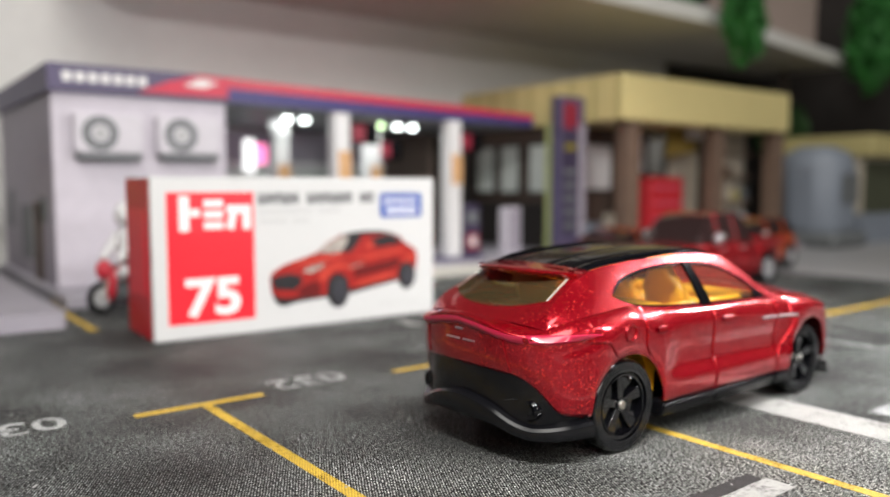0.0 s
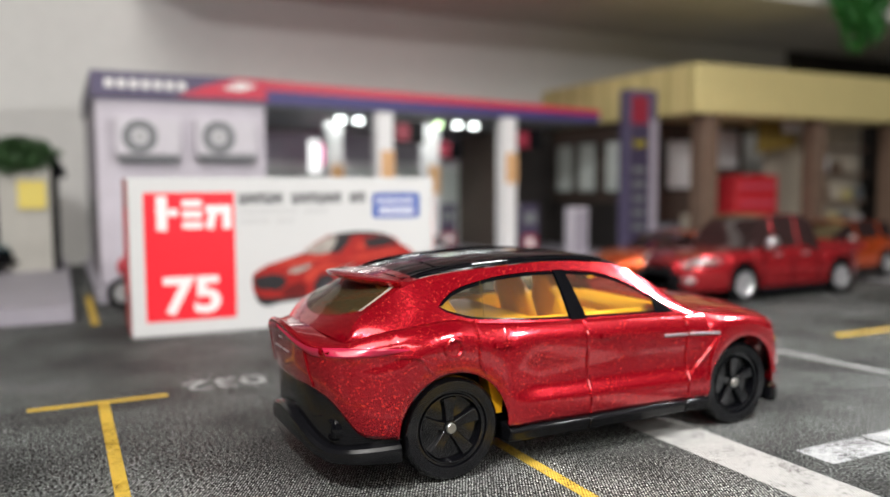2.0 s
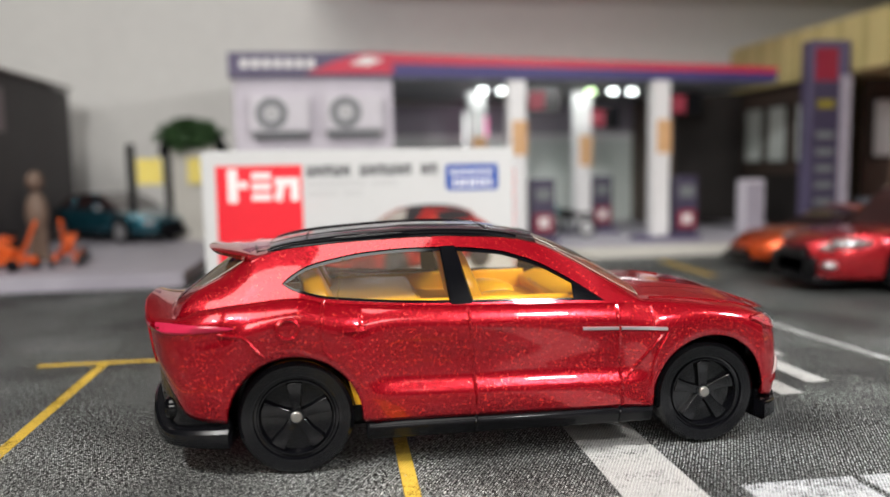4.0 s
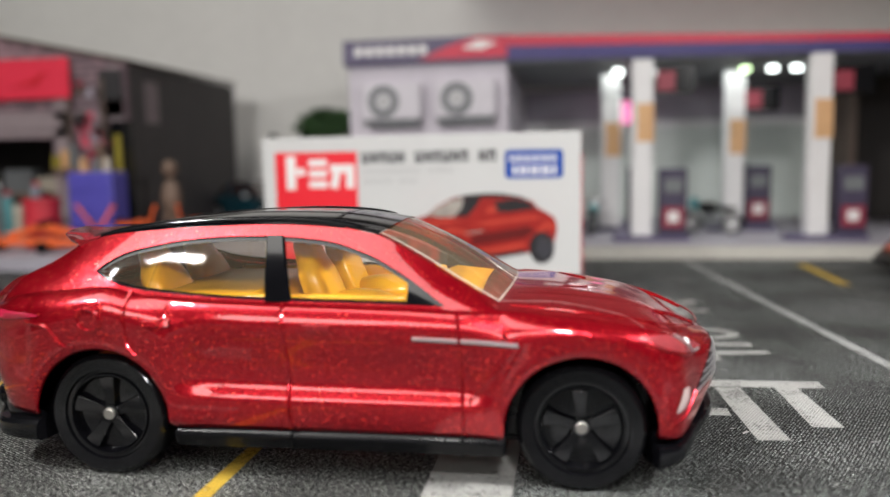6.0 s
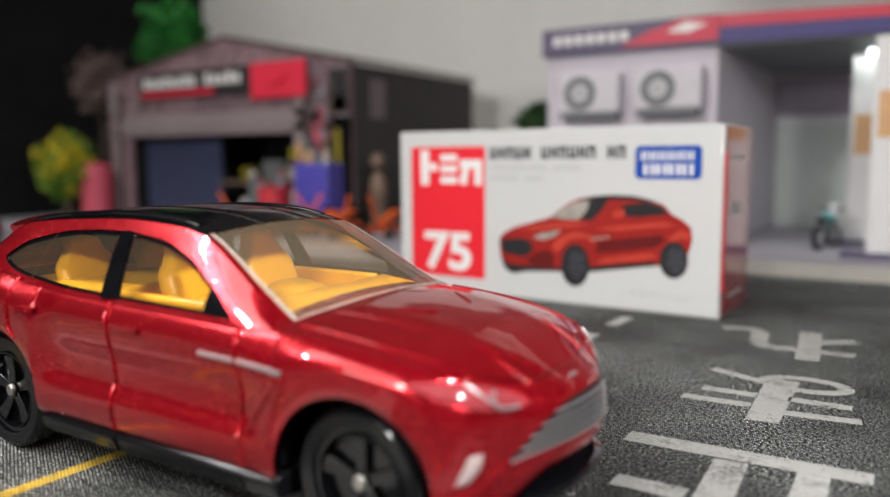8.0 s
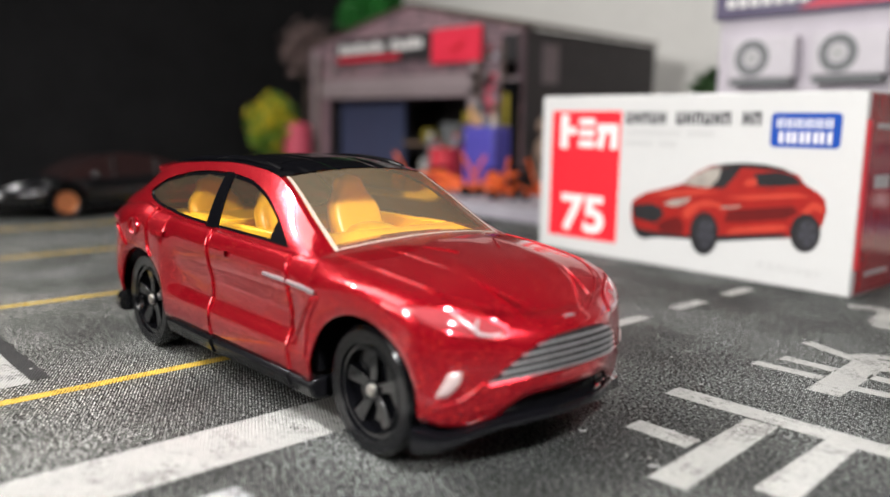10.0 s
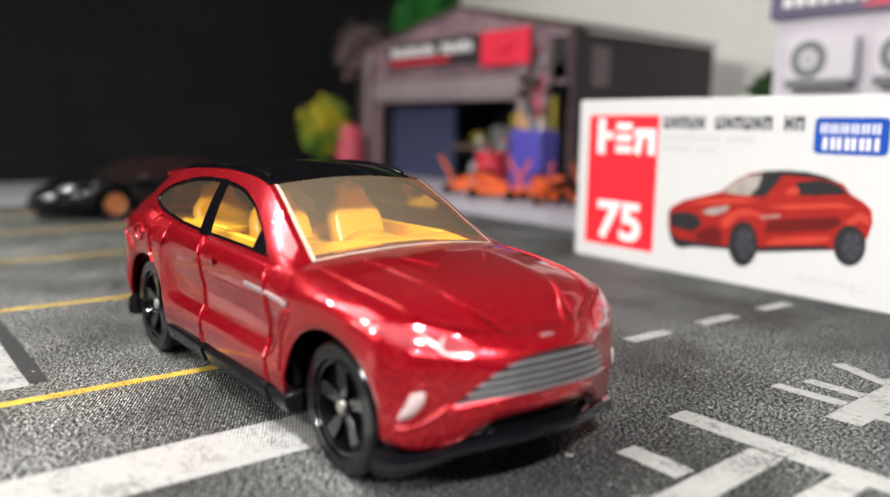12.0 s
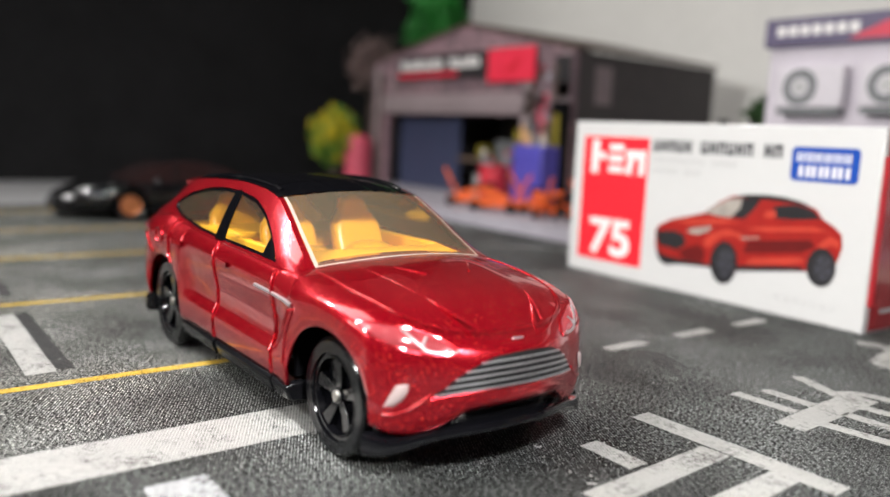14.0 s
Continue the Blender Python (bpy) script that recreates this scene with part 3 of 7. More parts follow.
me.from_pydata(verts, [], faces)
me.materials.append(LINT)
tagged(new("dust", me), "pale lint and dust specks scattered on the mat", "dust", kind="stuff")
tagged(finish("wall_back", box(-30, 50, 38.2, 40, -1, 13.95), WALL), "pale grey board behind the toy street", "wall", kind="structure")
# dark backing added above the shelf and past the shop
tagged(finish("wall_upper", box(-30, 75, 38.2, 40, 14.0, 60), DARK_BOARD), "dark board above the shelf", "wall", kind="structure")
tagged(finish("wall_far_end", boxes((68, 70, -20, 38.15, -1, 60), (50.05, 68, 38.2, 40, -1, 13.95)), DARK_BOARD), "dark brown wall past the shop", "wall", kind="structure")
tagged(finish("wall_side", box(-29, -27, -13, 38.15, -0.12, 30), BLACK_WALL), "black felt board beside the toy street", "wall", kind="structure")
tagged(finish("ceiling", prism([(6, 38.15), (6, 27.2), (39, 27.2), (63, 30.6), (63, 38.15)], "z", 13.1, 13.9), SHELF), "underside of a grey shelf board", "shelf", kind="structure")
tagged(finish("trim", prism([(6, 27.17), (6, 26.95), (39.02, 26.95), (63, 30.35), (63, 30.57), (38.98, 27.17)], "z", 13.02, 13.92), WALL), "pale front edge of the shelf board", "shelf edge", kind="structure")
tagged(finish("wall_room", boxes((-92, 122, -112, -110, -42, 150), (-92, -90, -110, 62, -42, 150), (120, 122, -110, 62, -42, 150), (-90, 120, 60.5, 62, -42, 150)), ROOM), "plain room walls far behind the camera", "wall", kind="structure")
tagged(finish("ceiling_room", box(-92, 122, -112, 62, 150, 152), ROOM), "plain room ceiling", "ceiling", kind="structure")
tagged(finish("floor_room", box(-92, 122, -112, 62, -44, -42), ROOM), "plain room floor", "floor", kind="structure")

# unseen shapes added around two lamps: a window behind the camera, a lamp hung overhead
added_window = thing("added_window", -8, -109.9, 48, 0, "added unseen window around the low fill lamp", "window", kind="structure")
part("pane", box(-35, 35, 0, 0.2, -13, 13), CARD, added_window, "pale window pane")
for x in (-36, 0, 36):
    part("added_window_frame", box(x - 1, x + 1, 0.2, 1.0, -15, 15), WHITE_PLASTIC, added_window)
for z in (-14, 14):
    part("added_window_frame", box(-35, 35, 0.2, 0.9, z - 1, z + 1), WHITE_PLASTIC, added_window)
fitting = new("panel_lamp")
fitting.matrix_world = ceiling_lamp.matrix_world.copy()
tagged(fitting, "wide white panel lamp hung from the room ceiling", "lamp")
part("housing", box(-60, 60, -30, 30, 0.6, 5), WHITE_PLASTIC, fitting, bevel=0.5)
down = ceiling_lamp.matrix_world.inverted().to_3x3() @ Vector((0, 0, 1))
for x in (-50, 50):
    foot = Vector((x, 0, 4.8))
    reach = (1.50 - (ceiling_lamp.matrix_world @ (foot * CM)).z) / CM
    part("rod", cyl(foot, foot + down * reach, 0.5), STEEL, fitting, "thin steel rod")

# ---- the red toy car, in its own frame: nose towards +x, wx is the place along the mat ----
CX, CY = 9.2, 7.6
hero = thing("toy_car", CX, CY, 0, 0.5, "metallic red die-cast toy SUV with black roof on the mat", "toy car")
HALF, NOSE, TAIL = 1.53, 13.08, 5.07
TE = 2.8
WHEELS = (6.81, 11.62)
ARCH_R, ARCH_Z = 0.73, 0.62


def smooth_step(a, b, x):
    t = min(1, max(0, (x - a) / (b - a)))
    return t * t * (3 - 2 * t)


# the nose in plan: a gentle arc with full corners
nose_x = curve([(0, 13.08), (0.25, 13.055), (0.5, 12.98), (0.88, 12.77), (1.1, 12.66), (1.25, 12.56), (1.37, 12.37), (1.45, 12.05), (1.50, 11.62), (1.53, 11.2)])


def plan_half(x):
    """Half the body's width at a place along it."""
    if x < 6.5:
        return HALF * max(0, 1 - ((6.5 - x) / (6.5 - TAIL)) ** TE) ** (1 / TE)
    if x <= 11.2:
        return HALF
    near, far = 0.0, HALF
    for _ in range(40):
        mid = (near + far) / 2
        near, far = (mid, far) if nose_x(mid) > x else (near, mid)
    return 0.0 if x >= NOSE else (near + far) / 2


z_top = curve([(5.07, 1.92), (5.10, 1.865), (5.16, 1.80), (5.28, 1.755), (5.45, 1.75), (5.6, 1.79), (5.85, 1.87), (6.3, 1.93), (6.86, 1.97), (7.2, 1.90), (8.5, 1.83), (10.0, 1.79), (10.4, 1.77),
               (10.9, 1.755), (11.46, 1.71), (12.09, 1.615), (12.37, 1.54), (12.56, 1.49), (12.77, 1.43), (12.95, 1.385), (13.08, 1.36)])
z_low = curve([(5.07, 1.22), (5.15, 1.20), (5.25, 1.14), (5.38, 1.00), (5.50, 0.84), (5.60, 0.735), (5.72, 0.69), (6.08, 0.65), (7.54, 0.60), (7.7, 0.575), (10.8, 0.56), (12.36, 0.57), (12.5, 0.53), (12.66, 0.50), (12.77, 0.53), (12.86, 0.63), (12.96, 0.73), (13.08, 0.77)])


def z_bottom(x):
    z = z_low(x)
    for c in WHEELS:
        d = abs(x - c)
        if d < ARCH_R:
            z = max(z, ARCH_Z + math.sqrt(ARCH_R**2 - d * d))
    return z


door = curve([(0, 0.965), (0.10, 0.985), (0.22, 0.99), (0.28, 0.975), (0.36, 0.942), (0.5, 0.94), (0.68, 0.965), (0.82, 0.975), (0.93, 0.95), (1, 0.91)])
fender = curve([(0, 0.985), (0.25, 1.0), (0.55, 1.0), (0.75, 0.985), (0.9, 0.94), (1, 0.885)])
tailf = curve([(0, 0.97), (0.3, 1.0), (0.6, 0.985), (0.78, 0.97), (0.86, 0.985), (1, 0.88)])


def section(v, x):
    k = max(1 - smooth_step(0.65, 1.15, abs(x - c)) for c in WHEELS)
    if x > 12.2:
        k = 1.0
    f = door(v) * (1 - k) + fender(v) * k
    r = 1 - smooth_step(5.8, 6.4, x)
    bulge = 0.03 * math.exp(-((x - 6.35) / 0.42) ** 2) * math.sin(math.pi * min(1, max(0, v))) ** 0.5
    return f * (1 - r) + tailf(v) * r + bulge


nose_lean = curve([(0, -0.10), (0.15, -0.05), (0.4, -0.04), (0.65, -0.05), (0.85, -0.08), (0.94, -0.125), (1, -0.20)])
tail_lean = curve([(0, 0.10), (0.3, 0.06), (0.55, 0.04), (0.75, 0.02), (0.86, 0.0), (0.94, -0.02), (1, 0.02)])


def shell(x0, v):
    """A point of the lower body's near flank (y below zero)."""
    z = z_bottom(x0) + v * (z_top(x0) - z_bottom(x0))
    x = x0 + nose_lean(v) * smooth_step(12.1, NOSE, x0) + tail_lean(v) * (1 - smooth_step(TAIL, 5.95, x0))
    return Vector((x - CX, -plan_half(x0) * section(v, x0), z))


def flank(wx, z, lift=0.0):
    """The flank's surface at a place along the car and a height."""
    v = (z - z_bottom(wx)) / (z_top(wx) - z_bottom(wx))
    p = shell(wx, min(1, max(0, v)))
    return Vector((p.x, p.y - lift, z))


def nose(y, z, lift=0.0):
    """The nose's surface at a distance from the middle and a height."""
    x0 = nose_x(abs(y))
    v = min(1, max(0, (z - z_low(x0)) / (z_top(x0) - z_low(x0))))
    return Vector((x0 + nose_lean(v) * smooth_step(12.1, NOSE, x0) - CX + lift, y, z))


def tail(y, z, lift=0.0):
    x0 = 6.5 - (6.5 - TAIL) * max(0, 1 - (abs(y) / HALF) ** TE) ** (1 / TE)
    v = min(1, max(0, (z - z_low(x0)) / (z_top(x0) - z_low(x0))))
    return Vector((x0 + tail_lean(v) * (1 - smooth_step(TAIL, 5.95, x0)) - CX - lift, y, z))


cols = []
for k in range(21):
    a = math.pi / 2 * k / 20
    x = 6.5 - (6.5 - TAIL) * math.cos(a) ** (2 / TE)
    if x < WHEELS[0] - ARCH_R - 0.02:
        cols.append(x)
for c, nxt in zip(WHEELS, (10.86, None)):
    cols += [c - ARCH_R * math.cos(math.pi * k / 26) for k in range(27)]
    if nxt:
        cols += [7.56 + (nxt - 7.56) * k / 30 for k in range(31)]
cols += [nose_x(1.36 * k / 26) for k in range(26)]
cols = sorted(cols)
ROWS_V = [k / 22 for k in range(23)]
mirror = lambda p: Vector((p.x, -p.y, p.z))


def add_grid(bm, rows):
    vs = [[bm.verts.new(p) for p in row] for row in rows]
    for a, b in zip(vs, vs[1:]):
        for k in range(len(a) - 1):
            bm.faces.new((a[k], a[k + 1], b[k + 1], b[k]))


bm = bmesh.new()
side = [[shell(x, v) for v in ROWS_V] for x in cols]
add_grid(bm, side)
add_grid(bm, [[mirror(p) for p in row] for row in side])
# bonnet and tail deck, laid between the two flanks
bonnet_z = curve([(10.8, 1.89), (11.3, 1.87), (11.93, 1.785), (12.3, 1.685), (12.6, 1.575), (12.8, 1.485), (12.95, 1.415), (13.08, 1.36)])
deck_z = curve([(5.07, 1.92), (5.2, 1.875), (5.35, 1.855), (5.62, 1.84), (5.8, 1.86), (6.1, 1.93)])
QS = [math.sin(math.pi / 2 * k / 24) for k in range(-24, 25)]


def lid(x0, height):
    e = shell(x0, 1)
    row = []
    for q in QS:
        ridge = 0.012 * math.exp(-((abs(q) - 0.42) / 0.10) ** 2) * smooth_step(10.9, 11.4, x0) * (1 - smooth_step(12.3, 12.8, x0))
        row.append(Vector((e.x, -q * e.y if e.y else 0, e.z + (height(x0) - e.z) * (1 - abs(q) ** 2.3) + ridge)))
    return row


add_grid(bm, [lid(x, bonnet_z) for x in cols if x >= 10.6])
add_grid(bm, [lid(x, deck_z) for x in cols if x <= 6.05])
bmesh.ops.remove_doubles(bm, verts=bm.verts, dist=0.002)
skin = BVHTree.FromBMesh(bm)


def onto(p, way, lift=0.0):
    """Where a line through p, going inwards along way, meets the body; lift stands off from it."""
    way = Vector(way).normalized()
    hit, normal, _, _ = skin.ray_cast(Vector(p) - way * 1.2, way)
    return (Vector(p) if hit is None else hit) - way * lift


lower = part("body", bm, RED_PAINT, hero, smooth=50)
widest = max(lower.data.polygons, key=lambda p: p.center.y)
if widest.normal.y < 0:
    lower.data.flip_normals()
sol = lower.modifiers.new("skin", "SOLIDIFY")
sol.thickness, sol.offset = 0.05 * CM, -1

def tube(pts, r, seg=7):
    """One swept tube through points."""
    b = bmesh.new()
    loops = []
    for i, c in enumerate(pts):
        d = (pts[min(i + 1, len(pts) - 1)] - pts[max(i - 1, 0)]).normalized()
        q = d.to_track_quat("Z", "Y")
        loops.append([b.verts.new(c + q @ Vector((r * math.cos(2 * math.pi * k / seg), r * math.sin(2 * math.pi * k / seg), 0))) for k in range(seg)])
    for u, w in zip(loops, loops[1:]):
        for k in range(seg):
            b.faces.new((u[k], u[(k + 1) % seg], w[(k + 1) % seg], w[k]))
    b.faces.new(loops[0])
    b.faces.new(loops[-1])
    return b


# cabin sides
z_up = curve([(5.55, 1.765), (5.62, 1.90), (5.70, 1.99), (5.80, 2.06), (6.02, 2.165), (6.25, 2.29), (6.45, 2.40), (6.8, 2.47), (7.6, 2.53), (8.46, 2.56), (9.2, 2.525), (9.6, 2.455), (10.0, 2.26), (10.4, 2.02), (10.86, 1.765)])
y_up = curve([(5.55, 1.17), (5.7, 1.08), (5.85, 1.03), (6.1, 0.98), (6.3, 0.96), (6.6, 0.955), (8.5, 0.985), (9.2, 1.0), (9.6, 1.02), (10.2, 1.115), (10.86, 1.225)])
win_lo = curve([(6.70, 2.115), (6.78, 2.06), (6.9, 2.015), (7.16, 1.945), (7.65, 1.895), (8.52, 1.85), (9.96, 1.815), (10.34, 1.80)])
win_hi = curve([(6.70, 2.12), (6.80, 2.20), (6.99, 2.295), (7.3, 2.365), (7.61, 2.415), (8.2, 2.45), (8.47, 2.45), (9.07, 2.405), (9.54, 2.275), (9.83, 2.13), (10.1, 1.965), (10.34, 1.80)])


def cabin(wx, z, lift=0.0):
    e = shell(wx, 1)
    t = min(1, max(0, (z - e.z) / max(0.001, z_up(wx) - e.z)))
    y = -(abs(e.y) * (1 - t) + y_up(wx) * t + 0.028 * math.sin(math.pi * t))
    return Vector((wx - CX, y - lift, z))


def between(wx, z0, z1, n, lift=0.0):
    return [cabin(wx, z0 + (z1 - z0) * k / n, lift) for k in range(n + 1)]


WX = [6.70 + 3.64 * (0.5 - 0.5 * math.cos(math.pi * k / 48)) for k in range(49)]
bm = bmesh.new()
for f in (lambda p: p, mirror):
    add_grid(bm, [[f(p) for p in between(x, shell(x, 1).z, win_lo(x), 3)] for x in WX])
    add_grid(bm, [[f(p) for p in between(x, win_hi(x), z_up(x), 4)] for x in WX])
    add_grid(bm, [[f(p) for p in between(x, shell(x, 1).z, z_up(x), 7)] for x in [5.55 + 1.15 * k / 18 for k in range(19)]])
    add_grid(bm, [[f(p) for p in between(x, shell(x, 1).z, z_up(x), 7)] for x in [10.34 + 0.52 * k / 10 for k in range(11)]])
bmesh.ops.remove_doubles(bm, verts=bm.verts, dist=0.003)
part("cabin_side", bm, RED_PAINT, hero, smooth=50)
for f in (lambda p: p, mirror):
    def inset(x, t):
        lo, hi = win_lo(x), win_hi(x)
        return f(cabin(x, lo + (hi - lo) * t, -0.03))
    # glass, then the black surround
    glass = part("side_window", grid([[inset(x, k / 6) for k in range(7)] for x in WX]), AMBER_GLASS, hero, "clear tinted plastic side window", smooth=True)
    glass.visible_shadow = False
    rim = bmesh.new()

    def rim_rows(top):
        rows = []
        for x in WX:
            lo, hi = win_lo(x), win_hi(x)
            w = min(0.05 if top else 0.025, (hi - lo) / 2)
            a, b = (hi - w, hi) if top else (lo, lo + w)
            rows.append([f(cabin(x, a, -0.022)), f(cabin(x, b, -0.022)), f(cabin(x, b, 0.0))] if top else [f(cabin(x, a, 0.0)), f(cabin(x, a, -0.022)), f(cabin(x, b, -0.022))])
        return rows
    add_grid(rim, rim_rows(True))
    add_grid(rim, rim_rows(False))
    bmesh.ops.remove_doubles(rim, verts=rim.verts, dist=0.0005)
    part("window_trim", rim, GLOSS_BLACK, hero, "gloss black window surround", smooth=True)
    # leaning middle post, black mirror corner, quarter-light bar
    post = bmesh.new()
    rows = []
    for k in range(9):
        t = k / 8
        xa, xb = 8.54 - 0.07 * t, 8.82 - 0.16 * t
        z0 = win_lo(8.68) - 0.01 + (win_hi(8.6) + 0.02 - win_lo(8.68)) * t
        rows.append([f(cabin(xa, z0, -0.02)), f(cabin(xa + 0.02, z0, 0.012)), f(cabin(xb - 0.02, z0, 0.012)), f(cabin(xb, z0, -0.02))])
    add_grid(post, rows)
    part("door_post", post, GLOSS_BLACK, hero, "gloss black door post", smooth=30)
    corner = bmesh.new()
    add_grid(corner, [[f(cabin(x, win_lo(x) + (win_hi(x) - win_lo(x)) * k / 4, 0.004)) for k in range(5)] for x in [9.97 + 0.37 * j / 8 for j in range(9)]])
    bmesh.ops.remove_doubles(corner, verts=corner.verts, dist=0.0005)
    part("mirror_corner", corner, GLOSS_BLACK, hero, "black corner ahead of the front door glass", smooth=True)
    bar = bmesh.new()
    add_grid(bar, [[f(cabin(7.28 + 0.09 * t + o, win_lo(7.3) + (win_hi(7.4) - win_lo(7.3)) * t, -0.015)) for o in (0, 0.022)] for t in [k / 5 for k in range(6)]])
    part("window_bar", bar, REAR_GLASS, hero, "thin clear bar in the rear side glass")


# windscreen, rear screen, roof: sheets slung between the two upper edges
def sling(wx, q, mid_x, mid_z, power=2.0):
    u = Vector((wx - CX, y_up(wx), z_up(wx)))
    m = 1 - abs(q) ** power
    return Vector((u.x + (mid_x - wx) * m, q * u.y, u.z + (mid_z - u.z) * m))


def sheet(fn, ss, qs):
    return grid([[fn(s, q) for q in qs] for s in ss])


def screen_front(s, q):
    wx = 9.60 + (10.86 - 9.60) * s
    return sling(wx, q, 9.68 + (11.0 - 9.68) * s, 2.545 + (1.86 - 2.545) * s + 0.05 * math.sin(math.pi * s))


def screen_rear(s, q):
    wx = 6.40 + (5.55 - 6.40) * s
    return sling(wx, q, 6.08 + (5.38 - 6.08) * s, 2.36 + (1.845 - 2.36) * s, 2.6)


S12 = [k / 12 for k in range(13)]
for fn, name, lab, edge in ((screen_front, "windscreen", "clear tinted plastic windscreen", 0.945), (screen_rear, "rear_screen", "clear tinted plastic rear screen", 0.92)):
    low_s, rise = (0.93, 0.0) if fn is screen_front else (0.75, 0.22)
    down = lambda s, q: 0.03 + low_s * s * (1 - rise * (q / edge) ** 2)
    g = part(name, sheet(lambda s, q: fn(down(s, q), q), S12, [-edge + 2 * edge * k / 20 for k in range(21)]), SCREEN_GLASS if fn is screen_front else REAR_GLASS, hero, lab, smooth=True)
    g.visible_shadow = False
    for sgn in (1, -1):
        part("screen_pillar", sheet(fn, S12, [sgn * (edge + (1 - edge) * k / 4) for k in range(5)]), RED_PAINT, hero, smooth=True)
    part("screen_trim", sheet(lambda s, q: fn(down(s, q), q) + Vector((0.004 if fn is screen_front else -0.004, 0, 0.006)), S12, [edge - 0.035, edge]), CLEAR_EDGE, hero, "clear moulded screen edge", smooth=True)
    part("screen_trim", sheet(lambda s, q: fn(down(s, q), q) + Vector((0.004 if fn is screen_front else -0.004, 0, 0.006)), S12, [-edge, -edge + 0.035]), CLEAR_EDGE, hero, "clear moulded screen edge", smooth=True)
    part("screen_trim", sheet(lambda s, q: fn(down(1, q) - 0.005 + 0.012 * s, q) + Vector((0, 0, 0.006)), S12, [-edge + 2 * edge * k / 20 for k in range(21)]), CLEAR_EDGE if fn is screen_front else RED_PAINT, hero, smooth=True)

part("tailgate_panel", sheet(lambda s, q: screen_rear((1 - s) * (0.78 - 0.165 * (q / 0.92) ** 2) + s, q), S12, [-0.93 + 1.86 * k / 20 for k in range(21)]), RED_PAINT, hero, smooth=True)
roof_mid = curve([(6.40, 2.44), (6.8, 2.53), (7.4, 2.60), (8.3, 2.645), (9.0, 2.63), (9.4, 2.585), (9.68, 2.53)])
RX = [6.42 + 3.2 * k / 30 for k in range(31)]


def roof_at(wx, q, lift=0.0):
    # three shallow lengthwise swages in the black panel
    groove = -0.014 * (math.exp(-((abs(q) - 0.72) / 0.03) ** 2) + math.exp(-((abs(q) - 0.30) / 0.03) ** 2))
    mx = wx + 0.09 * smooth_step(9.2, 9.65, wx) - 0.1 * (1 - smooth_step(6.42, 6.8, wx))
    p = sling(wx, q, mx, roof_mid(mx), 2.4)
    return p + Vector((0, 0, lift + groove))


part("roof", grid([[roof_at(x, k / 24, 0.006) for k in range(-24, 25)] for x in RX]), GLOSS_BLACK, hero, "gloss black roof panel", smooth=40)
for sgn in (1, -1):
    part("roof_rail", tube([roof_at(6.55 + 2.85 * k / 24, sgn * 0.87, 0.022 - 0.03 * abs(k / 12 - 1) ** 6) for k in range(25)], 0.034, 9), GLOSS_BLACK, hero, "black roof rail", smooth=True)
for wx in (6.95, 9.1):
    part("roof_panel_line", grid([[roof_at(wx + o, k / 20 * 0.8, 0.014) for o in (0, 0.025)] for k in range(-20, 21)]), BLACK_PL, hero)

# tailgate spoiler
bm = bmesh.new()
top, under = [], []
for k in range(-14, 15):
    q = k / 14
    lead = Vector((6.52 + 0.05 * q * q - CX, q * 0.97, 2.435 + 0.045 * (1 - q * q)))
    trail = Vector((5.78 + 0.52 * abs(q) ** 2.6 - CX, q * (0.93 + 0.05 * q * q), 2.435 + 0.03 * (1 - q * q) - 0.03 * abs(q)))
    mid = lead.lerp(trail, 0.5) + Vector((0, 0, -0.012))
    t_row = [lead, mid, trail + Vector((0.03, 0, 0.015)), trail]
    u_row = [trail, trail + Vector((0.04, 0, -0.045)), mid + Vector((0.04, 0, -0.13)), lead + Vector((-0.14, 0, -0.31)), lead + Vector((0.0, 0, -0.31))]
    top.append(t_row)
    under.append(u_row)
add_grid(bm, top)
add_grid(bm, under)
for t_row, u_row in ((top[0], under[0]), (top[-1], under[-1])):
    bm.faces.new([bm.verts.new(p) for p in t_row + u_row[1:]])
bmesh.ops.remove_doubles(bm, verts=bm.verts, dist=0.0005)
part("spoiler", bm, RED_PAINT, hero, "red tailgate spoiler", smooth=45)
part("spoiler_inlay", grid([[roof_at(6.44 + 0.1 * t, k / 14 * 0.86, 0.03 - 0.02 * t) for t in (0, 0.5, 1)] for k in range(-14, 15)]), BLACK_PL, hero, "black inlay ahead of the spoiler")


def ridge(name, pts, r, material, label=""):
    """A fine raised seam through points."""
    return part(name, tube(pts, r), material, hero, label, smooth=True)


def along(rows, n=14, lift=0.0):
    """Points on the flank through (wx, z) rows."""
    fx, fz = curve([(i, r[0]) for i, r in enumerate(rows)]), curve([(i, r[1]) for i, r in enumerate(rows)])
    return [flank(fx(i * (len(rows) - 1) / n), fz(i * (len(rows) - 1) / n), lift) for i in range(n + 1)]


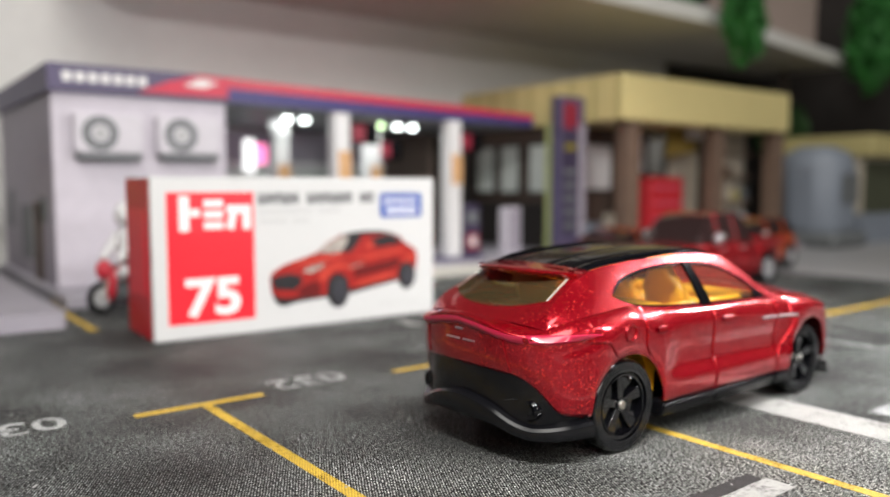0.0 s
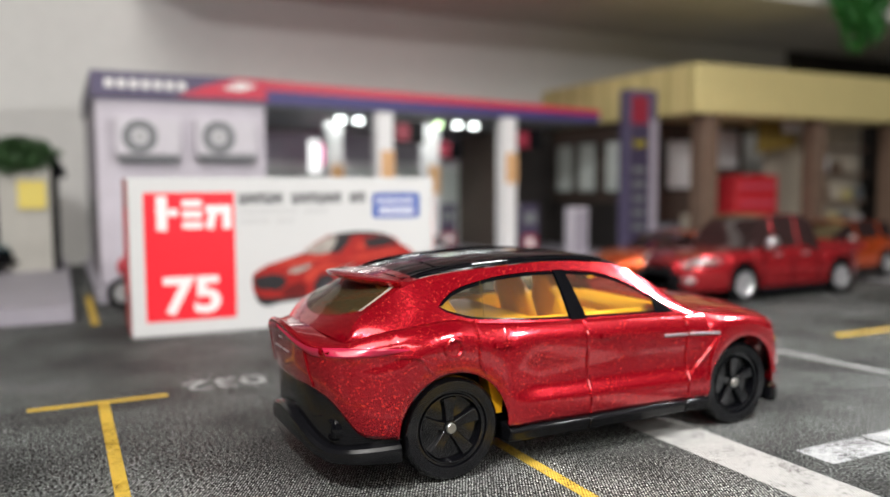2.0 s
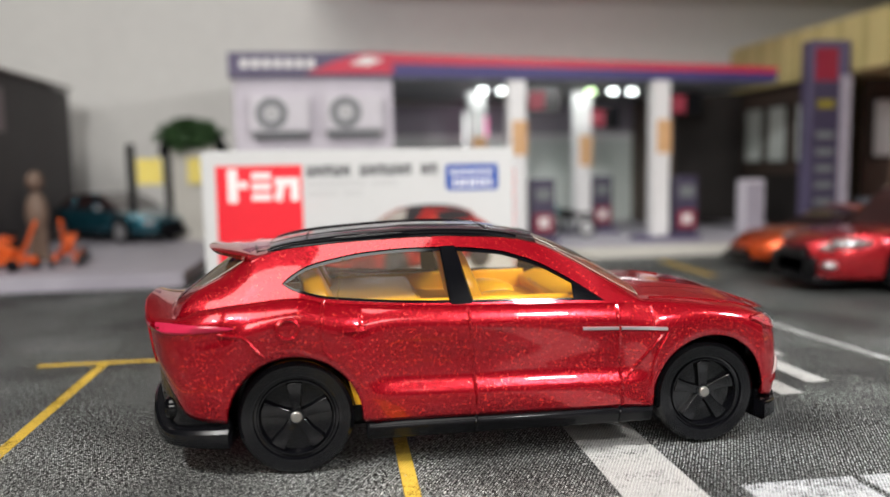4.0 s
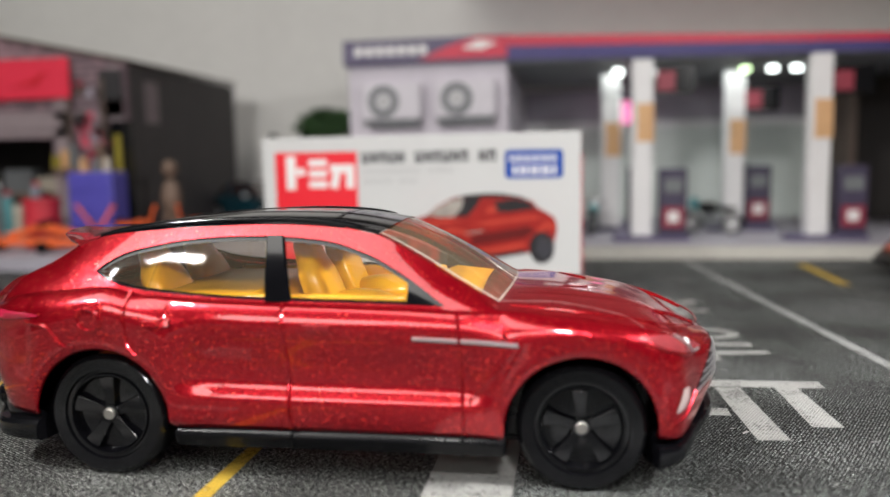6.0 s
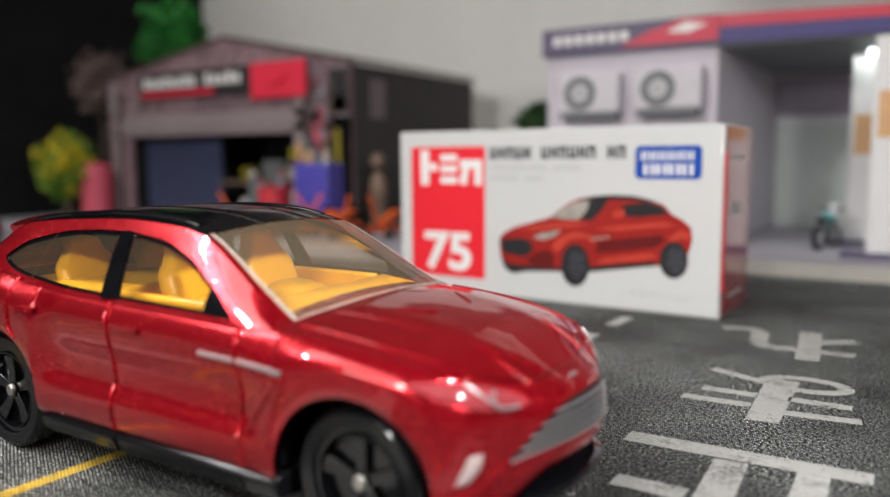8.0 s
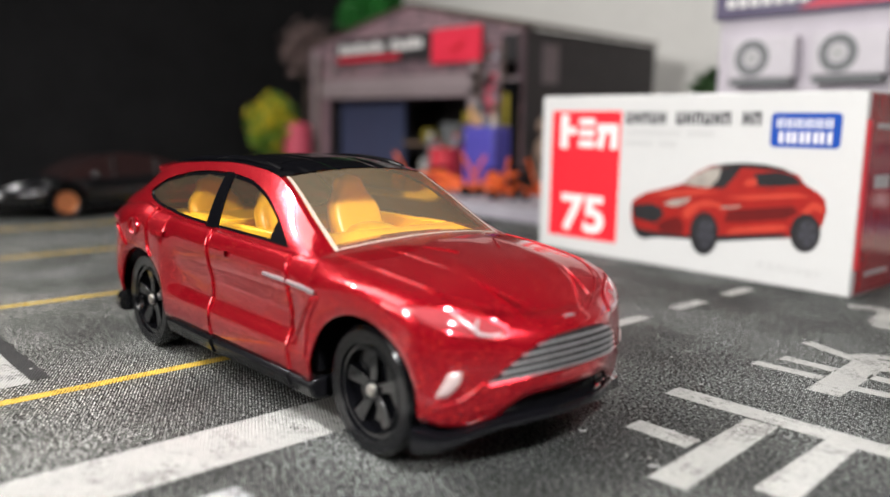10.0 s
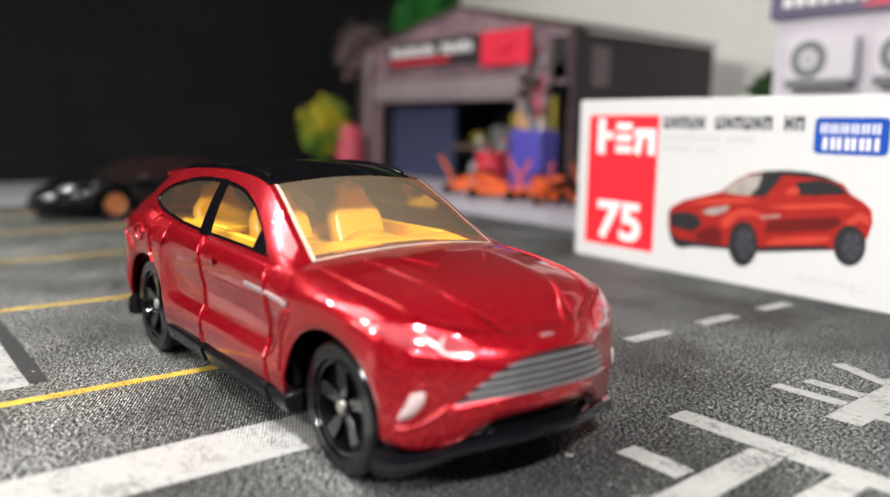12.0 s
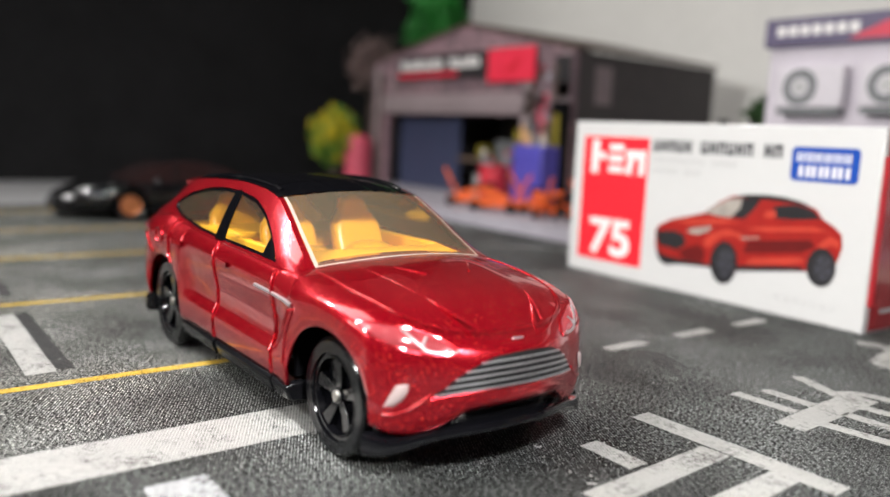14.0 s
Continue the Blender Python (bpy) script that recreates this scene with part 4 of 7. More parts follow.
SEAMS = [[(7.14, 1.93), (7.12, 1.72), (7.13, 1.45), (7.22, 1.30)],
         [(8.74, 1.80), (8.75, 1.6), (8.79, 1.1), (8.81, 0.60)],
         [(10.46, 1.74), (10.48, 1.5), (10.50, 1.0), (10.52, 0.60)],
         [(10.98, 1.40), (10.78, 1.15), (10.56, 0.90)],
         [(11.06, 1.43), (10.9, 1.1), (10.86, 0.8)],
         [(6.02, 1.62), (6.28, 1.6), (6.42, 1.45), (6.5, 1.37)]]
for f in (lambda p: p, mirror):
    for s in SEAMS:
        ridge("panel_seam", [f(p) for p in along(s, lift=0.006)], 0.021, RED_PAINT)
    for x0, x1, zz in ((7.33, 7.60, 1.63), (8.96, 9.24, 1.60)):
        h = bmesh.new()
        add_grid(h, [[f(flank(x, zz + dz, lf)) for dz, lf in ((-0.036, 0.0), (-0.026, 0.034), (0.026, 0.034), (0.036, 0.0))] for x in [x0 + (x1 - x0) * k / 6 for k in range(7)]])
        part("door_handle", h, RED_PAINT, hero, "moulded red door handle", smooth=True)
    cap_pts = [f(flank(6.76 + 0.12 * math.cos(a), 1.66 + 0.11 * math.sin(a), 0.004)) for a in (2 * math.pi * k / 18 for k in range(19))]
    ridge("fuel_cap", cap_pts, 0.024, RED_PAINT)
    for x0, x1, z0, z1 in ((10.04, 10.47, 1.505, 1.49), (10.50, 11.04, 1.49, 1.465)):
        st_ = bmesh.new()
        add_grid(st_, [[f(flank(x, z0 + (z1 - z0) * (x - x0) / (x1 - x0) + dz, lf)) for dz, lf in ((-0.022, 0.0), (-0.012, 0.024), (0.012, 0.024), (0.022, 0.0))] for x in [x0 + (x1 - x0) * k / 8 for k in range(9)]])
        part("side_strake", st_, SILVER, hero, "silver side strake", smooth=True)
    # rear lamp band round the corner
    band = bmesh.new()
    rows = []
    for k in range(15):
        x0 = 5.32 + 0.88 * k / 14
        zc = 1.665 + 0.03 * k / 14
        hgt = 0.045 * (1 - (k / 14) ** 3) + 0.006
        rows.append([f(flank(x0, zc - hgt, 0.004)), f(flank(x0, zc - hgt * 0.6, 0.014)), f(flank(x0, zc + hgt * 0.6, 0.014)), f(flank(x0, zc + hgt, 0.004))])
    add_grid(band, rows)
    part("tail_lamp", band, TAIL_RED, hero, "pinkish red tail lamp band", smooth=True)
band_z = curve([(0, 1.81), (0.375, 1.765), (0.725, 1.70), (0.975, 1.665), (1.1, 1.665)])
band = bmesh.new()
rows = []
for k in range(-16, 17):
    y = 1.06 * k / 16
    zc = band_z(abs(y))
    rows.append([tail(y, zc - 0.05, 0.004), tail(y, zc - 0.02, 0.02), tail(y, zc + 0.02, 0.02), tail(y, zc + 0.05, 0.004)])
add_grid(band, rows)
part("tail_lamp", band, TAIL_RED, hero, "pinkish red lamp band across the tail", smooth=True)
for y0 in (-0.84, 0.84):
    ridge("panel_seam", [tail(y0 * (0.9 + 0.1 * t), 1.66 - 0.44 * t, 0.004) for t in [k / 8 for k in range(9)]], 0.013, RED_PAINT)
part("tail_mark", boxes(*[(tail(-0.30 + 0.05 * k, 1.55).x - 0.010, tail(-0.30 + 0.05 * k, 1.55).x + 0.01, -0.30 + 0.05 * k, -0.268 + 0.05 * k, 1.54, 1.56) for k in range(12) if k != 5]), SILVER, hero, "fine silver bars")
part("tail_badge", ball(tail(0, 1.69, -0.008), 0.02, 0.10, 0.018), SILVER, hero, "small silver winged badge", smooth=True)

# black lower tail: bumper, lip, pipes
bm = bmesh.new()
rows = []
AS = [math.pi / 2 * k / 24 for k in range(25)]
pts_ = [(6.5 - (6.5 - TAIL) * math.cos(a) ** (2 / TE), HALF * math.sin(a) ** (2 / TE)) for a in AS]
pts_ = [q for q in pts_ if q[0] < 6.08] + [(6.09, plan_half(6.09))]
for s, seq in ((-1, pts_[::-1]), (1, pts_[1:])):
    for i, (x0, y) in enumerate(seq):
        # outward direction of the tail's plan
        nx, ny = -max(0, (6.5 - x0) / (6.5 - TAIL)) ** (TE - 1) / (6.5 - TAIL), (y / HALF) ** (TE - 1) / HALF
        nl = math.hypot(nx, ny)
        nx, ny = nx / nl, ny / nl
        z1 = z_low(x0) + 0.05
        dip = 0.085 * math.cos(y * 2.9)
        lift = 0.13 * (1 - smooth_step(0.5, 1.2, y))
        back = 0.05 * (1 - smooth_step(0.95, 1.42, y))

        def off(d, z):
            return Vector((x0 - CX + nx * (d - back), s * (y + ny * (d - back)), z))
        rows.append([off(-0.06, z1), off(-0.07, max(0.68, z1 - 0.2)), off(-0.09, 0.63 + dip + lift), off(-0.02, 0.615 + dip + lift), off(0.012, 0.58 + dip + lift), off(0.022, 0.49 + dip * 0.6 + lift), off(0.01, 0.405 + dip * 0.3 + lift), off(-0.04, 0.365 + lift), off(-0.5, 0.36 + lift * 0.5)])
add_grid(bm, rows)
for row in (rows[0], rows[-1]):
    bm.faces.new([bm.verts.new(p) for p in row])
part("rear_bumper", bm, BUMPER, hero, "black plastic rear bumper and diffuser", smooth=30)
for s in (-1, 1):
    ex = tail(s * 1.04, 1.0).x
    pipe = part("exhaust", cyl((ex + 0.05, s * 1.04, 0.745), (ex + 0.29, s * 1.04, 0.745), 0.14, seg=24), GLOSS_BLACK, hero, "black exhaust outlet", bevel=0.02)
    bore = lathe([(0.07, 0.05), (0.07, -0.012), (0.115, -0.02), (0.13, 0.0)], seg=24)
    bmesh.ops.rotate(bore, cent=(0, 0, 0), matrix=Matrix.Rotation(radians(-90), 3, "Z"), verts=bore.verts)
    bmesh.ops.translate(bore, vec=(ex + 0.048, s * 1.04, 0.745), verts=bore.verts)
    part("exhaust_ring", bore, GLOSS_BLACK, pipe, smooth=True)

recess = [tail(y, z, 0.012) + Vector((0.06, 0, 0)) for y, z in ((-0.40, 1.06), (0.40, 1.06), (0.40, 0.86), (-0.40, 0.86), (-0.40, 1.06))]
for a, c in zip(recess, recess[1:]):
    part("plate_edge", tube([a, a.lerp(c, 0.5), c], 0.016, 6), BUMPER, hero, "black edge of the plate recess", smooth=True)
for s in (-1, 1):
    part("bumper_crease", tube([tail(s * y, z, 0.012) + Vector((0.07, 0, 0)) for y, z in ((0.52, 1.10), (0.60, 0.94), (0.74, 0.84), (0.9, 0.88))], 0.022, 6), BUMPER, hero, "moulded crease in the black bumper", smooth=True)

mesh_bars = bmesh.new()
for k in range(-16, 17):
    for lean in (0.08, -0.08):
        a, c = 0.05 * k, 0.05 * k + lean
        add_cyl(mesh_bars, (tail(a, 0.98).x + 0.075, a, 0.66), (tail(c, 0.98).x + 0.065, c, 0.92), 0.008, seg=5)
part("rear_mesh", mesh_bars, BLACK_PL, hero, "black honeycomb diffuser mesh")
# front: grille, bars, lamps, lip
g_top = curve([(0, 1.285), (0.3, 1.265), (0.5, 1.20), (0.7, 1.07), (0.84, 0.945), (0.90, 0.905)])
g_low = curve([(0, 0.985), (0.3, 0.975), (0.6, 0.94), (0.90, 0.885)])


def face(y, z, lift=0.0):
    return onto((12.8 - CX, y, z), (-1, 0, 0), lift)


bm = bmesh.new()
add_grid(bm, [[face(0.90 * k / 18, g_low(abs(0.05 * k)) + (g_top(abs(0.05 * k)) - g_low(abs(0.05 * k))) * j / 6, 0.005) for k in range(-18, 19)] for j in range(7)])
grille = part("grille", bm, GRILLE_BACK, hero, "dark grey radiator grille opening", smooth=True)
for j in range(5):
    rise = 0.002 + 0.06 * j
    ends = [0.9 * k / 60 for k in range(61) if g_low(0.9 * k / 60) + rise <= g_top(0.9 * k / 60) + 0.004]
    w = ends[-1]
    b = bmesh.new()
    add_grid(b, [[face(w * k / 20, g_low(abs(w * k / 20)) + rise + dz, lf) for dz, lf in ((-0.009, 0.004), (-0.005, 0.024), (0.005, 0.024), (0.009, 0.004))] for k in range(-20, 21)])
    part("grille_bar", b, SILVER, grille, "silver grille bar", smooth=35)
part("grille_lip", tube([face(0.92 * k / 20, g_low(abs(0.92 * k / 20)) - 0.024, 0.002) for k in range(-20, 21)], 0.011, 6), RED_PAINT, grille, "red edge under the grille", smooth=True)
part("nose_badge", ball(onto((12.87 - CX, 0, 1.4), (-0.5, 0, -1), -0.004), 0.025, 0.085, 0.014), SILVER, hero, "small silver winged badge", smooth=True)
for s in (-1, 1):
    # headlamp: a leaf shape round the corner, with two bright bars and a rim
    lamp_x = curve([(0.70, 12.80), (0.9, 12.66), (1.07, 12.48), (1.25, 12.27), (1.37, 12.09)])
    lamp_hi = curve([(0.70, 1.315), (0.78, 1.385), (0.9, 1.445), (1.07, 1.50), (1.25, 1.525), (1.33, 1.525), (1.37, 1.505)])
    lamp_lo = curve([(0.70, 1.305), (0.76, 1.275), (0.88, 1.265), (1.03, 1.285), (1.2, 1.35), (1.31, 1.435), (1.37, 1.495)])

    def wing(y, f, lf):
        z = lamp_lo(y) + (lamp_hi(y) - lamp_lo(y)) * f
        return onto((lamp_x(y) - CX, s * y, z), (-0.75, -s * 0.62, -0.22), lf)

    ys = [0.70 + 0.67 * k / 24 for k in range(25)]
    b = bmesh.new()
    add_grid(b, [[wing(y, f, 0.004 + 0.024 * math.sin(math.pi * f) ** 0.6) for f in [i / 6 for i in range(7)]] for y in ys])
    lamp = part("headlamp", b, LAMP_GLASS, hero, "clear headlamp over red", smooth=True)
    part("lamp_rim", tube([wing(y, 0, 0.004) for y in ys] + [wing(y, 1, 0.004) for y in ys[::-1]], 0.016, 6), RED_PAINT, lamp, smooth=True)
    part("lamp_bar", tube([wing(1.10 - 0.02 * k, 0.95 - 0.09 * k, 0.03) for k in range(10)], 0.013, 6), SILVER, lamp, "silver lens edge", smooth=True)
    part("lamp_bar", tube([wing(0.94, 0.85, 0.03), wing(0.955, 0.5, 0.032), wing(0.95, 0.2, 0.03), wing(0.87, 0.14, 0.028), wing(0.78, 0.2, 0.024)], 0.014, 6), SILVER, lamp, "silver running light", smooth=True)
    # fog lamp: a leaning frosted lozenge
    b = bmesh.new()
    def fog(u, w):
        y = 1.385 - 0.14 * w - (0.09 + 0.10 * math.sin(math.pi * (0.12 + 0.7 * w))) * u
        bulge = max(0.0, math.sin(math.pi * u) * math.sin(math.pi * w)) ** 0.4
        return onto((12.6 - CX, s * y, 0.785 + 0.215 * w + 0.01 * u), (-0.8, -s * 0.6, 0), 0.008 + 0.026 * bulge)

    add_grid(b, [[fog(i / 6, j / 8) for i in range(7)] for j in range(9)])
    part("fog_lamp", b, FOG_LAMP, hero, "frosted leaning fog lamp", smooth=True)
    ridge("bumper_crease", [onto((12.6 - CX, s * (1.39 - 0.055 * k), 0.70 + 0.002 * k * k), (-0.8, -s * 0.6, 0), 0.0) for k in range(11)], 0.018, RED_PAINT)
def on_lid(x0, y):
    e = shell(x0, 1)
    return Vector((x0 - CX, y, e.z + (bonnet_z(x0) - e.z) * (1 - min(1, abs(y / e.y)) ** 2.3) + 0.003))


for s in (-1, 1):
    seam_y = curve([(10.95, 1.20), (11.6, 1.19), (12.1, 1.12), (12.4, 1.0), (12.62, 0.80)])
    ridge("bonnet_seam", [on_lid(10.95 + 1.67 * k / 22, s * seam_y(10.95 + 1.67 * k / 22)) for k in range(23)], 0.010, RED_PAINT)
    ridge("bonnet_vent", [on_lid(11.40 + 0.03 * k, s * (0.50 - 0.021 * k)) for k in range(11)], 0.013, RED_PAINT)
    crease_y = curve([(11.0, 0.80), (11.8, 0.72), (12.4, 0.58), (12.75, 0.42)])
    ridge("bonnet_crease", [on_lid(11.0 + 1.75 * k / 22, s * crease_y(11.0 + 1.75 * k / 22)) - Vector((0, 0, 0.0150)) for k in range(23)], 0.016, RED_PAINT)
ridge("bonnet_front_seam", [on_lid(12.84 - 0.22 * abs(k / 12) ** 2.2, 0.80 * k / 12) for k in range(-12, 13)], 0.010, RED_PAINT)
lip_hi = curve([(0, 0.635), (0.5, 0.60), (0.9, 0.53), (1.25, 0.47), (1.40, 0.50)])
lip_lo = curve([(0, 0.53), (0.5, 0.49), (0.9, 0.41), (1.25, 0.30), (1.40, 0.26)])
bm = bmesh.new()
rows = []
for k in range(-28, 29):
    y = 1.385 * k / 28
    x0, a = nose_x(abs(y)), abs(y)
    n0, red = nose(y, z_low(x0)).x, z_low(x0) + 0.05
    slope = (nose_x(max(0, a - 0.02)) - nose_x(a + 0.02)) / 0.04
    out = Vector((1, math.copysign(slope, y), 0)).normalized()
    rows.append([Vector((n0, y, z)) + out * d for d, z in ((-0.10, red), (-0.13, lip_hi(a) - 0.02), (0.0, lip_hi(a)), (0.035, lip_hi(a) - 0.012), (0.048, lip_hi(a) - 0.04), (0.05, lip_lo(a) + 0.03), (0.01, lip_lo(a)), (-0.5, 0.30))])
add_grid(bm, rows)
for row in (rows[0], rows[-1]):
    bm.faces.new([bm.verts.new(p) for p in row])
part("front_lip", bm, GLOSS_BLACK, hero, "gloss black front lip and intake", smooth=35)
mesh_bars = bmesh.new()
for k in range(-20, 21):
    for lean in (0.06, -0.06):
        a, c = 0.04 * k, 0.04 * k + lean
        add_cyl(mesh_bars, (nose_x(abs(a)) - 0.22 - CX, a, lip_hi(abs(a)) - 0.02), (nose_x(min(1.3, abs(c))) - 0.20 - CX, c, 0.80), 0.008, seg=5)
part("intake_mesh", mesh_bars, BLACK_PL, hero, "black honeycomb intake mesh")
# sills, floor pan, liners
for s in (-1, 1):
    b = prism([(s * 1.0, 0.58), (s * 1.45, 0.575), (s * 1.51, 0.51), (s * 1.45, 0.36), (s * 1.0, 0.31)], "x", 7.58 - CX, 10.90 - CX)
    part("sill", b, BLACK_PL, hero, "black side sill", bevel=0.03)
    ridge("sill_joint", [Vector((8.81 - CX, s * 1.47, 0.57)), Vector((8.81 - CX, s * 1.517, 0.51)), Vector((8.81 - CX, s * 1.46, 0.37))], 0.016, BLACK_PL)
    ridge("sill_joint", [Vector((10.5 - CX, s * 1.47, 0.57)), Vector((10.5 - CX, s * 1.517, 0.51)), Vector((10.5 - CX, s * 1.46, 0.37))], 0.016, BLACK_PL)
    part("arch_liner", prism([(7.46 - CX, 0.72), (7.56 - CX, 0.72), (7.62 - CX, 1.36), (7.22 - CX, 1.36), (7.36 - CX, 1.15)], "y", s * 1.2 - 0.1, s * 1.2 + 0.1), YELLOW_SEAT, hero, "yellow moulding showing in the wheel arch")
    for wx in WHEELS:
        part("arch_liner", box(wx - 0.74 - CX, wx + 0.66 - CX, s * 0.84 - 0.04, s * 0.84 + 0.04, 0.4, 1.45), BLACK_PL, hero, "dark inner arch")
part("chassis", box(5.7 - CX, 12.5 - CX, -0.82, 0.82, 0.32, 0.62), BLACK_PL, hero, "black floor pan", bevel=0.05)


def wheel_at(wx, s):
    w = new("wheel")
    w.parent = hero
    size = 1.035 if wx < 9 else 1.0
    w.matrix_local = pose((wx - CX) * CM, s * (1.41 if wx < 9 else 1.34) * CM, 0.62 * size * CM, 0, 0, 0 if s < 0 else 180) @ Matrix.Diagonal((size, 1, size, 1))
    part("tyre", lathe([(0.46, 0.03), (0.475, 0.0), (0.57, -0.005), (0.605, 0.02), (0.62, 0.06), (0.62, 0.36), (0.59, 0.40), (0.3, 0.40)], seg=56), TYRE, w, smooth=35)
    part("rim", lathe([(0.475, 0.0), (0.455, 0.0), (0.445, 0.035), (0.42, 0.04), (0.41, 0.02), (0.395, 0.02), (0.385, 0.07), (0.375, 0.115), (0.05, 0.125), (0.0, 0.125)], seg=48), GLOSS_BLACK, w, "gloss black dished rim", smooth=35)
    for k in range(5):
        a = 2 * math.pi * k / 5 + 0.35
        sp = prism([(0.05, -0.05), (0.2, -0.055), (0.37, -0.085), (0.385, 0.0), (0.37, 0.085), (0.2, 0.055), (0.05, 0.05)], "y", 0.06, 0.12)
        for v in sp.verts:
            if v.co.y < 0.08 and v.co.x > 0.25:
                v.co.y -= 0.025
        bmesh.ops.rotate(sp, cent=(0, 0, 0), matrix=Matrix.Rotation(-a, 3, "Y"), verts=sp.verts)
        part("spoke", sp, GLOSS_BLACK, w, bevel=0.012)
    part("hub", cyl((0, 0.05, 0), (0, 0.14, 0), 0.085, seg=24), GLOSS_BLACK, w, smooth=30)
    part("axle_end", cyl((0, 0.02, 0), (0, 0.09, 0), 0.06, 0.066, seg=20), STEEL, w, "bright steel axle end", bevel=0.012)
    part("brake_disc", cyl((0, 0.2, 0), (0, 0.24, 0), 0.34, seg=28), BLACK_PL, w)


for wx in WHEELS:
    for s in (-1, 1):
        wheel_at(wx, s)
    part("axle", cyl((wx - CX, -1.3, 0.62), (wx - CX, 1.3, 0.62), 0.06), STEEL, hero)

# black cover added to hide the yellow cabin through the front arch
part("arch_cover", box(10.79 - CX, 10.85 - CX, -1.36, 1.36, 0.62, 1.62), BLACK_PL, hero, "black cover hiding the yellow cabin behind the arch")

# yellow interior moulding
part("interior_tub", boxes((7.6 - CX, 10.7 - CX, -1.12, 1.12, 0.9, 1.62), (6.35 - CX, 7.7 - CX, -1.0, 1.0, 1.5, 1.80)), YELLOW_SEAT, hero, "yellow moulded cabin floor", bevel=0.06)
part("dashboard", prism([(9.95 - CX, 1.6), (9.90 - CX, 1.78), (10.15 - CX, 1.87), (10.75 - CX, 1.80), (10.8 - CX, 1.6)], "y", -1.08, 1.08), YELLOW_SEAT, hero, "yellow moulded dashboard", bevel=0.05)
for s in (-1, 1):
    part("door_card", box(7.3 - CX, 10.0 - CX, s * 1.10 - 0.05, s * 1.10 + 0.05, 1.2, 1.86), YELLOW_SEAT, hero, bevel=0.03)


def seat(wx, y, h, w):
    s = new("seat")
    s.parent = hero
    s.matrix_local = pose((wx - CX) * CM, y * CM, 1.55 * CM)
    part("cushion", ball((0.38, 0, 0.1), 0.42, w, 0.17), YELLOW_SEAT, s, smooth=True)
    top = h - 1.55 - 0.02
    rows = []
    for k in range(15):
        f = k / 14
        half = w * (1.0 + 0.10 * math.sin(math.pi * min(1, f * 1.5))) * (1 - 0.42 * smooth_step(0.5, 0.85, f)) * max(0.0, 1 - max(0, (f - 0.86) / 0.14) ** 2) ** 0.5
        deep = 0.17 * max(0.02, 1 - max(0, (f - 0.86) / 0.14) ** 2) ** 0.5 * (1 - 0.3 * f)
        loop = []
        for a in [2 * math.pi * i / 20 for i in range(21)]:
            c, d = math.cos(a), math.sin(a)
            loop.append(Vector((-0.30 * f + 0.06 + deep * math.copysign(abs(c) ** 0.6, c) + 0.05 * abs(d) ** 3 * (c > 0) * (1 - f), half * math.copysign(abs(d) ** 0.6, d), top * f)))
        rows.append(loop)
    part("backrest", grid(rows), YELLOW_SEAT, s, smooth=60)
    tagged(s, "yellow moulded seat")


for y in (-0.52, 0.52):
    seat(8.92, y, 2.42, 0.34)
    seat(7.15, y, 2.33, 0.35)
part("rear_bench", box(7.1 - CX, 8.3 - CX, -1.0, 1.0, 1.5, 1.84), YELLOW_SEAT, hero, bevel=0.08)

# ---- the toy carton ----
BX0, BX1, BY, BD, BH = 4.08, 11.81, 17.28, 2.12, 3.78
carton = thing("toy_carton", (BX0 + BX1) / 2, BY, 0, -1.6, "white and red cardboard toy car carton standing on the mat", "carton")
HW = (BX1 - BX0) / 2
part("body", box(-HW, HW, 0, BD, 0, BH), CARD, carton, bevel=0.03)
part("end_panel", box(-HW - 0.012, -HW - 0.002, 0.16, BD - 0.02, 0.04, BH - 0.04), CARD_RED_SIDE, carton, "red end flap")
part("end_panel", box(HW + 0.002, HW + 0.010, 0.16, BD - 0.02, 0.04, BH - 0.04), CARD_END, carton, "dark glossy red end flap")
part("end_fold", box(HW + 0.002, HW + 0.022, 0.05, 0.24, 0.52, BH - 0.52), CARD_RED, carton, "bright red folded edge")
part("end_tuck_flap", prism([(0.30, 0.12), (BD - 0.1, 0.12), (BD - 0.3, 0.62), (0.42, 0.62)], "x", HW + 0.012, HW + 0.024), CARD_END, carton, "tuck flap on the red end")
part("end_print", boxes((HW + 0.011, HW + 0.014, 0.5, 1.5, 3.1, 3.2), (HW + 0.011, HW + 0.014, 0.6, 1.3, 2.0, 2.25), (HW + 0.025, HW + 0.028, 0.5, 1.6, 0.36, 0.44)), INK_GREY, carton, "faint grey printed bars")
part("end_tuck_flap", box(-HW - 0.03, -HW - 0.013, 0.45, BD - 0.25, 1.0, BH - 0.75), CARD_RED, carton, "tuck flap on the red end")
part("top_crease", box(-HW + 0.02, HW - 0.02, 0.05, 0.075, BH + 0.0005, BH + 0.004), INK_GREY, carton)


def on_front(name, rects, material, lift, label=""):
    """Flat print on the carton's front: rows of x0, x1, z0, z1 from the carton's left foot."""
    return part(name, boxes(*[(-HW + a, -HW + b, -lift, -lift + 0.003, c, d) for a, b, c, d in rects]), material, carton, label)


def outline_front(name, pts, material, lift, label=""):
    return part(name, prism([(-HW + u, v) for u, v in pts], "y", -lift, -lift + 0.003), material, carton, label)


on_front("red_field", [(0.34, 2.42, 0.36, 3.42)], CARD_RED, 0.004, "red printed field")
